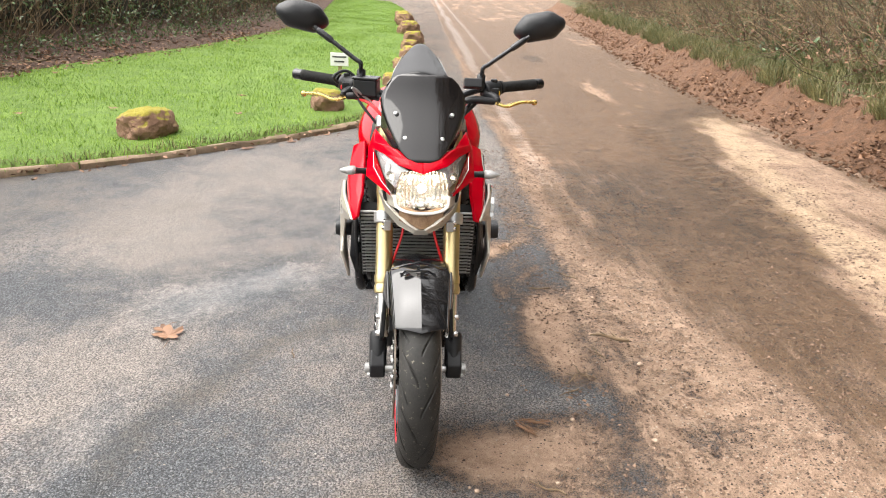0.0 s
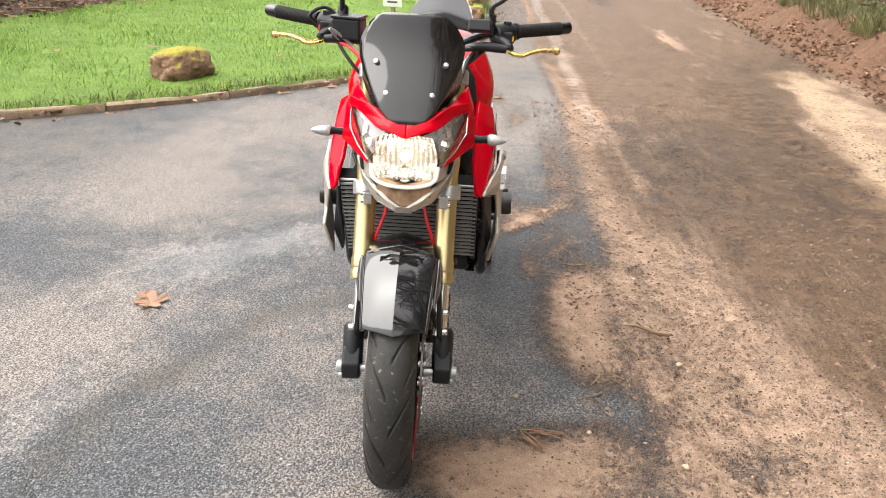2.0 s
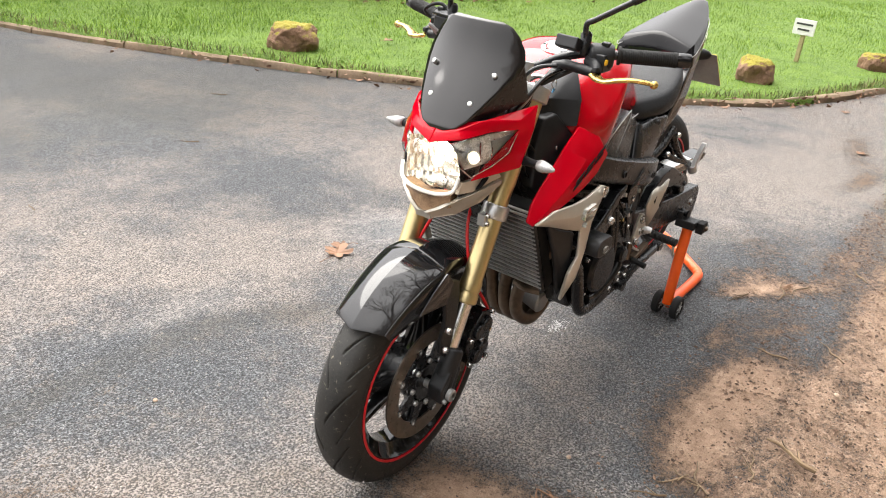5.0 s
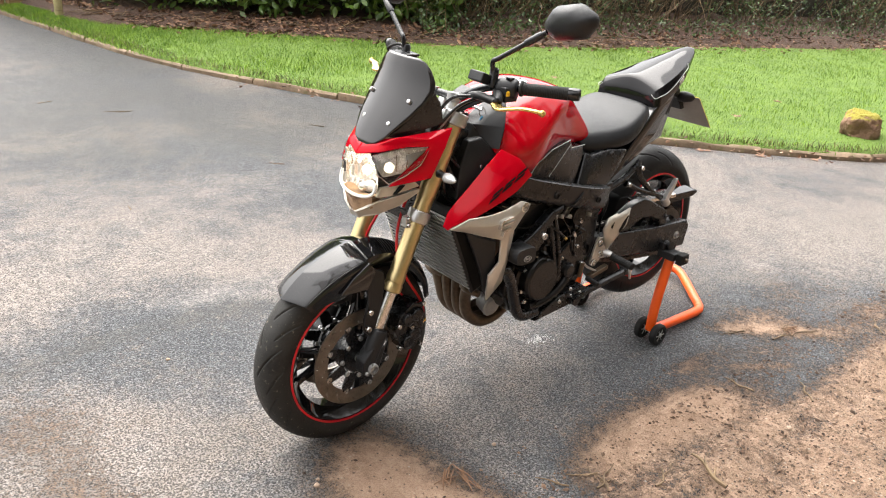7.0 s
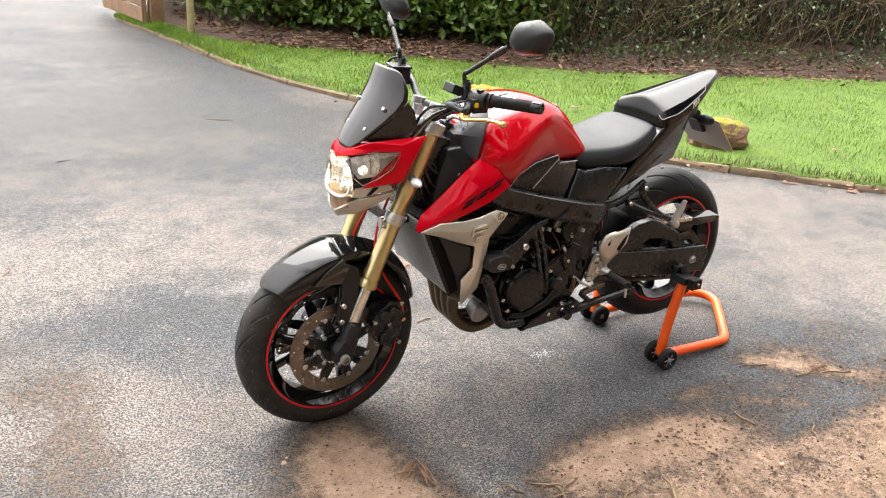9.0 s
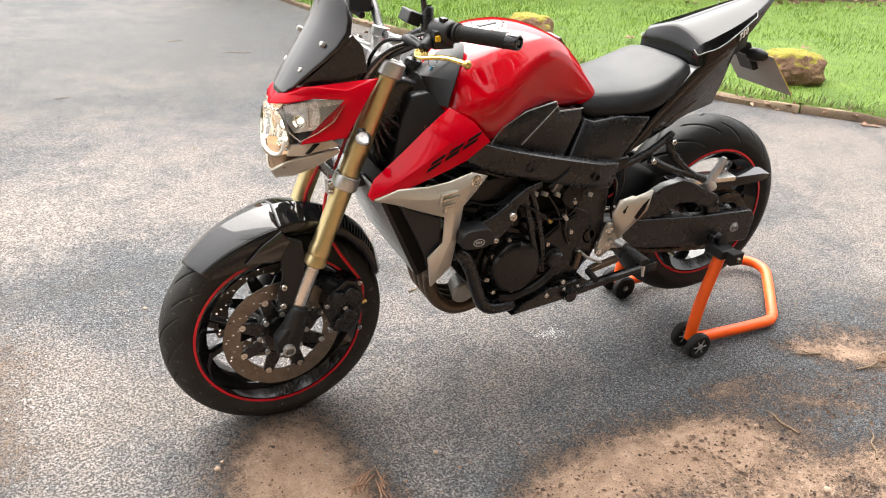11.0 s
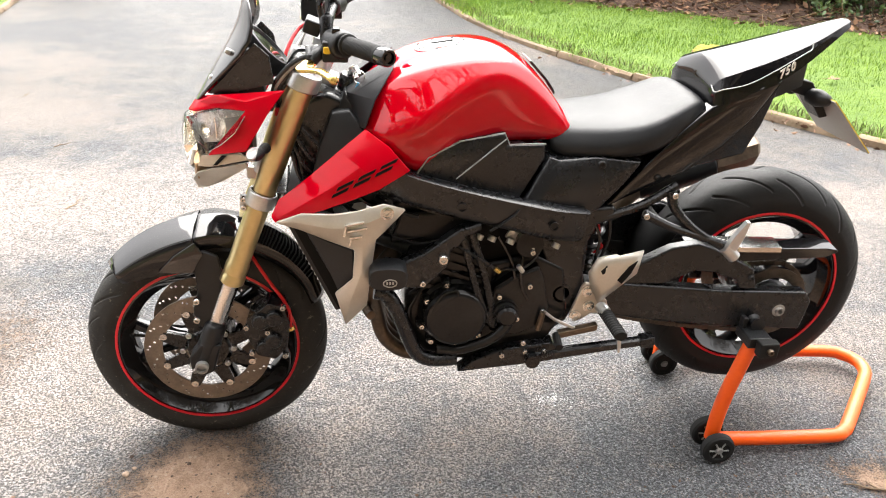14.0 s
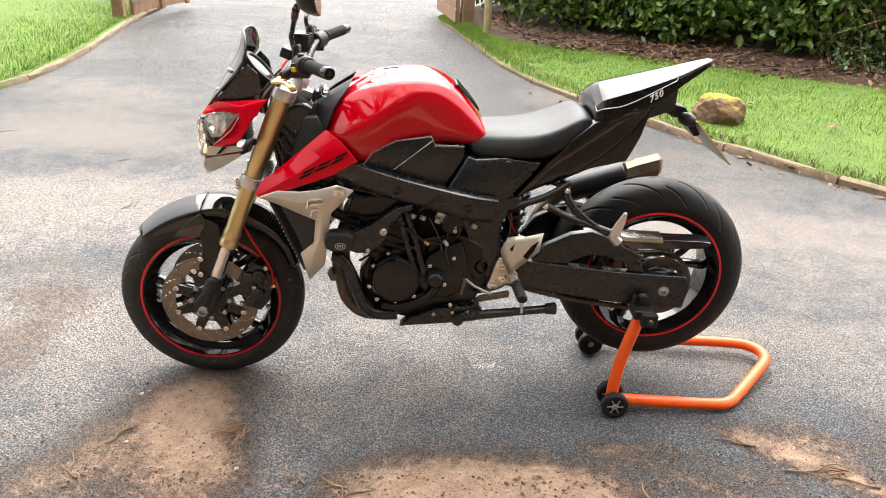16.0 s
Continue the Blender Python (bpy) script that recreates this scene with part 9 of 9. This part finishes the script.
# ---- paddock stand ----
def paddock_stand():
    base = tagged(new("paddock_stand"), "orange tubular paddock stand with black wheels lifting the rear", "stand")
    O = K["orange"]
    part("floor_loop", tube(B(), [(1.35, -0.2, 0.045), (1.5, -0.195, 0.035), (1.7, -0.185, 0.024), (1.745, -0.17, 0.024), (1.78, -0.14, 0.025), (1.93, 0.03, 0.036), (1.972, 0.085, 0.04), (1.98, 0.135, 0.042), (1.955, 0.175, 0.043), (1.89, 0.2, 0.044), (1.6, 0.21, 0.045), (1.35, 0.2, 0.045)], 0.0195, 16, 5), O, base, "orange tube loop on the floor", smooth=60)
    for s in (-1, 1):
        part("upright", tube(B(), [(1.335, s * 0.2, 0.05), (1.338, s * 0.2, 0.12), (1.35, s * 0.198, 0.2), (1.375, s * 0.195, 0.3), (1.388, s * 0.193, 0.35)], 0.0195, 16, 5), O, base, "orange upright tube", smooth=60)
        for y in (0.238, 0.165):
            wh = part("wheel", lathe(B(), [(0.012, -0.012), (0.026, -0.009), (0.03, -0.014), (0.04, -0.0135), (0.0445, -0.008), (0.0445, 0.008), (0.04, 0.0135), (0.03, 0.014), (0.026, 0.009), (0.012, 0.012)], (1.338, s * y, 0.0445), (0, 1, 0), 36, closed=True), K["grip"], base, "black rubber-tyred wheel", smooth=30)
            part("wheel_hub", lathe(B(), [(0, 0.016), (0.008, 0.016), (0.01, 0.01), (0.024, 0.006), (0.026, 0.0), (0.024, -0.006), (0.01, -0.01), (0.008, -0.016), (0, -0.016)], (1.338, s * y, 0.0445), (0, 1, 0), 16), K["slat"], wh, "grey wheel hub")
            for k in range(6):
                a = 2 * math.pi * k / 6
                u = Vector((math.cos(a), 0, math.sin(a)))
                p = Vector((1.338, s * (y + 0.011), 0.0445))
                part("hub_rib", tube(B(), [p + u * 0.008, p + u * 0.026], 0.0025, 6, 0), K["slat"], wh)
        part("axle", lathe(B(), [(0.008, -0.05), (0.008, 0.05)], (1.338, s * 0.2, 0.0445), (0, 1, 0), 12), K["alloy"], base)
        pd = part("pad_bracket", box(B(), (1.392, s * 0.185, 0.366), (0.06, 0.075, 0.03)), K["plastic"], base, "black lifting pad", bevel=0.004)
        part("pad_lip", box(B(), (1.372, s * 0.155, 0.392), (0.014, 0.03, 0.035)), K["plastic"], base, bevel=0.003)
        part("pad_rubber", box(B(), (1.405, s * 0.236, 0.36), (0.05, 0.028, 0.042)), K["grip"], base, "ribbed black rubber pad", bevel=0.004)
        part("pad_bolt", bolt(B(), (1.405, s * 0.25, 0.36), 0.009, (0, s, 0), 0.01), K["header"], base)


paddock_stand()


# ---- small things on the ground ----
def dead_leaf(x, y, size, seed, turn, label, z=None, material="litter"):
    """A curled, lobed dry leaf with a stalk."""
    rng = random.Random(seed)
    bm = B()
    lobes = 5
    n = 40
    rim, mid = [], []
    for i in range(n):
        a = 2 * math.pi * i / n
        r = size * 0.5 * (0.52 + 0.48 * abs(math.cos(lobes * a / 2)) ** 1.6 + 0.06 * rng.uniform(-1, 1)) * (0.85 + 0.15 * math.cos(a))
        c = 0.14 * size * (0.5 + 0.5 * math.sin(2 * a + seed)) * (r / size * 2) ** 2 + 0.05 * size * rng.random()
        rim.append(bm.verts.new((r * math.cos(a), r * math.sin(a), c + 0.004)))
        mid.append(bm.verts.new((r * 0.5 * math.cos(a), r * 0.5 * math.sin(a), c * 0.25 + 0.004 + 0.015 * size * (i % 2))))
    hub = bm.verts.new((0, 0, 0.004))
    skin(bm, mid, rim)
    for i in range(n):
        bm.faces.new((hub, mid[i], mid[(i + 1) % n]))
    tube(bm, [(-size * 0.3, 0, 0.006), (-size * 0.55, size * 0.06, 0.01), (-size * 0.75, size * 0.15, 0.006)], 0.0012, 5, 3)
    ob = finish("fallen_leaf", bm, M[material], smooth=50)
    ob.matrix_basis = pose(x, y, level(x, y) if z is None else z, 0, 0, turn)
    return tagged(ob, label, "leaf", "fallen leaves")


dead_leaf(0.77, 1.01, 0.15, 3, 20, "curled brown maple leaf on the damp tarmac")
dead_leaf(0.83, 1.05, 0.1, 8, 160, "torn brown leaf beside a larger one")
for i, (x, y, sz) in enumerate(((4.6, 1.11, 0.1), (4.27, 1.44, 0.09), (4.7, 1.18, 0.08), (4.33, 1.4, 0.07), (5.8, 0.1, 0.1), (3.6, 2.2, 0.07), (3.02, 3.05, 0.08), (4.95, 0.84, 0.09))):
    dead_leaf(x, y, sz, 20 + i, 47 * i, "dry brown leaf lying against the kerb")
dead_leaf(4.53, -0.28, 0.09, 41, 70, "dry orange leaf on the muddy tarmac")
for i, (x, y) in enumerate(((3.93, 3.57), (5.3, 2.9), (4.9, 3.6), (6.3, 1.9), (3.6, 4.4), (5.2, 1.7))):
    dead_leaf(x, y, 0.11, 50 + i, 80 * i, "dry brown leaf lying on the lawn", 0.13)


kr = np.random.RandomState(9)
bits = []
for x, y in resample(KERB[3:] + LAWN_END[:2], 0.012):
    if kr.rand() < 0.55:
        bits.append((x + kr.normal(0.0, 0.1), y + kr.normal(-0.02, 0.07), 0.012 + 0.05 * kr.rand()))
leaves("kerb_litter", bits, 0.045, M["litter"], 31, "dry leaf scraps strewn along the kerb", "leaves", 0.7, 0.5)


def twig(x, y, length, r, turn, seed, label, forks=1, z=None):
    rng = random.Random(seed)
    bm = B()
    P = [Vector((length * (f - 0.5), 0.08 * length * rng.uniform(-1, 1), r * (0.9 + 1.2 * rng.random()))) for f in (0, 0.25, 0.5, 0.75, 1.0)]
    tube(bm, P, [r, r * 0.95, r * 0.8, r * 0.7, r * 0.4], 6, 3)
    for k in range(forks):
        p = P[1 + k % 3]
        q = p + Vector((length * rng.uniform(0.15, 0.3), length * rng.uniform(0.1, 0.25) * rng.choice((-1, 1)), r))
        tube(bm, [p, (p + q) / 2 + Vector((0, 0.02 * length, 0)), q], [r * 0.6, r * 0.5, r * 0.3], 5, 2)
    ob = finish("twig", bm, M["twig"], smooth=50)
    ob.matrix_basis = pose(x, y, level(x, y) if z is None else z, 0, 0, turn)
    return tagged(ob, label, "twig", "twigs on the ground")


for i, (x, y, L, turn) in enumerate(((0.52, -0.65, 0.14, 20), (-0.2, -0.4, 0.12, 60), (-0.28, -0.54, 0.15, 110), (0.46, -0.6, 0.1, 150), (0.49, -0.64, 0.12, 75), (0.67, -0.75, 0.13, 10), (1.7, -0.37, 0.12, 160), (1.9, -0.48, 0.2, 15), (1.98, -0.54, 0.16, 170),
                                     (1.53, -0.77, 0.14, 40), (0.36, -0.57, 0.1, 120), (1.35, -0.6, 0.12, 95), (2.35, -0.7, 0.15, 30))):
    twig(x, y, L, 0.0032, turn, 70 + i, "thin brown twig lying in the mud", 1 + i % 2)
for i, (x, y, L, turn) in enumerate(((0.34, 4.72, 0.12, 15), (0.73, 4.25, 0.2, 160), (-2.21, 2.99, 0.14, 30), (-1.76, 3.44, 0.12, 100), (-0.88, 1.57, 0.12, 70), (1.16, 2.57, 0.1, 140), (0.64, 0.48, 0.09, 10), (-1.2, 2.4, 0.1, 45), (0.1, 2.2, 0.08, 80), (-0.5, 3.3, 0.09, 10), (1.9, 3.3, 0.12, 120))):
    twig(x, y, L, 0.003, turn, 90 + i, "short dark twig lying on the tarmac", i % 2)
twig(0.79, -0.82, 0.16, 0.008, 75, 120, "dark crooked root piece in the mud", 2)


def straw(x, y, turn, seed):
    """A flattened bundle of dry stalks."""
    rng = random.Random(seed)
    base = tagged(new("straw_bundle"), "flattened bundle of dry brown stalks in the mud", "straw", "stalks on the ground")
    base.matrix_basis = pose(x, y, level(x, y), 0, 0, turn)
    for _ in range(10):
        a = radians(rng.gauss(0, 16))
        L = rng.uniform(0.04, 0.09)
        c = Vector((rng.uniform(-0.03, 0.03), rng.uniform(-0.015, 0.015), rng.uniform(0.003, 0.01)))
        d = Vector((math.cos(a), math.sin(a), rng.uniform(-0.02, 0.04))) * L / 2
        part("stalk", tube(B(), [c - d, c + Vector((0, rng.uniform(-0.006, 0.006), 0.002)), c + d], rng.uniform(0.001, 0.002), 5, 2), M["straw"], base, smooth=50)


straw(0.16, -0.41, 75, 1)
straw(0.12, -0.38, 50, 2)
straw(1.93, -0.5, 10, 3)


def pebble(x, y, r, seed):
    bm = B()
    bmesh.ops.create_icosphere(bm, subdivisions=2, radius=r)
    for v in bm.verts:
        v.co *= 1 + 0.35 * noise.noise(v.co / r * 0.9 + Vector((seed, 0, 0)))
        v.co.z *= 0.65
    ob = finish("pebble", bm, M["pebble"], smooth=60)
    ob.matrix_basis = pose(x, y, level(x, y) + r * 0.35, 0, 0, seed * 50)
    tagged(ob, "small pale brown pebble on the ground", "stone", "pebbles")


M["pebble"] = mat("pebble_stone", (0.3, 0.2, 0.14), (0.52, 0.4, 0.3), 60.0, (0.7, 0.9), bump=0.4, bscale=200)
M["crumb"] = mat("soil_crumb", (0.07, 0.043, 0.03), (0.22, 0.14, 0.095), 30.0, (0.75, 0.95), spread=0.6)
M["grit"] = mat("stone_grit", (0.16, 0.14, 0.12), (0.42, 0.38, 0.33), 40.0, (0.6, 0.9), spread=0.5)
M["chalk"] = mat("white_smear", (0.5, 0.5, 0.5), (0.75, 0.75, 0.75), 60.0, (0.6, 0.9))
for i, (x, y, r) in enumerate(((-0.21, -0.19, 0.009), (-0.195, -0.17, 0.006), (-0.17, -0.44, 0.007), (0.18, -0.55, 0.008), (0.34, -0.34, 0.007), (-0.3, 0.67, 0.007), (0.6, -0.9, 0.012), (1.25, -0.85, 0.01), (0.05, -0.8, 0.011))):
    pebble(x, y, r, i + 1)


def crumbs(name, n, spread, lo, hi, material, seed, label):
    """Loose bits strewn on the ground, each a small uneven lump."""
    rng = np.random.RandomState(seed)
    V, F = [], []
    octa = np.array([(1, 0, 0), (-1, 0, 0), (0, 1, 0), (0, -1, 0), (0, 0, 1), (0, 0, -0.6)], float)
    faces = [(0, 2, 4), (2, 1, 4), (1, 3, 4), (3, 0, 4), (2, 0, 5), (1, 2, 5), (3, 1, 5), (0, 3, 5)]
    for _ in range(n):
        x, y = spread(rng)
        r = lo + (hi - lo) * rng.rand() ** 3
        a = rng.uniform(0, 6.28)
        p = octa * (r * rng.uniform(0.55, 1.3, (6, 1))) * (1, rng.uniform(0.5, 1), 0.6)
        c, s = math.cos(a), math.sin(a)
        p = np.stack([p[:, 0] * c - p[:, 1] * s + x, p[:, 0] * s + p[:, 1] * c + y, p[:, 2] + level(x, y) + 0.2 * r], 1)
        k = len(V)
        V += p.tolist()
        F += [(k + i, k + j, k + q) for i, j, q in faces]
    tagged(raw(name, V, F, material, False), label, "debris", kind="stuff")


def on_lane(rng):
    return rng.uniform(-1.4, 4.5), -0.55 - 2.6 * rng.rand() ** 1.3


def on_drive(rng):
    return rng.uniform(-2.2, 3.2), rng.uniform(-0.9, 3.2) * rng.rand() ** 0.6


crumbs("mud_crumbs", 12000, on_lane, 0.003, 0.012, M["crumb"], 201, "loose dark crumbs of mud on the lane")
crumbs("road_grit", 2600, on_drive, 0.0015, 0.006, M["grit"], 202, "loose grit on the tarmac")
crumbs("mud_flecks", 1500, lambda r: (r.uniform(-0.9, 2.6), r.normal(-0.55, 0.16)), 0.002, 0.008, M["crumb"], 203, "mud flecks on the tarmac edge")
crumbs("white_smear", 260, lambda r: (0.945 + 0.035 * r.randn(), 0.05 + 0.016 * r.randn()), 0.001, 0.005, M["chalk"], 204, "small white chalky smear on the tarmac")
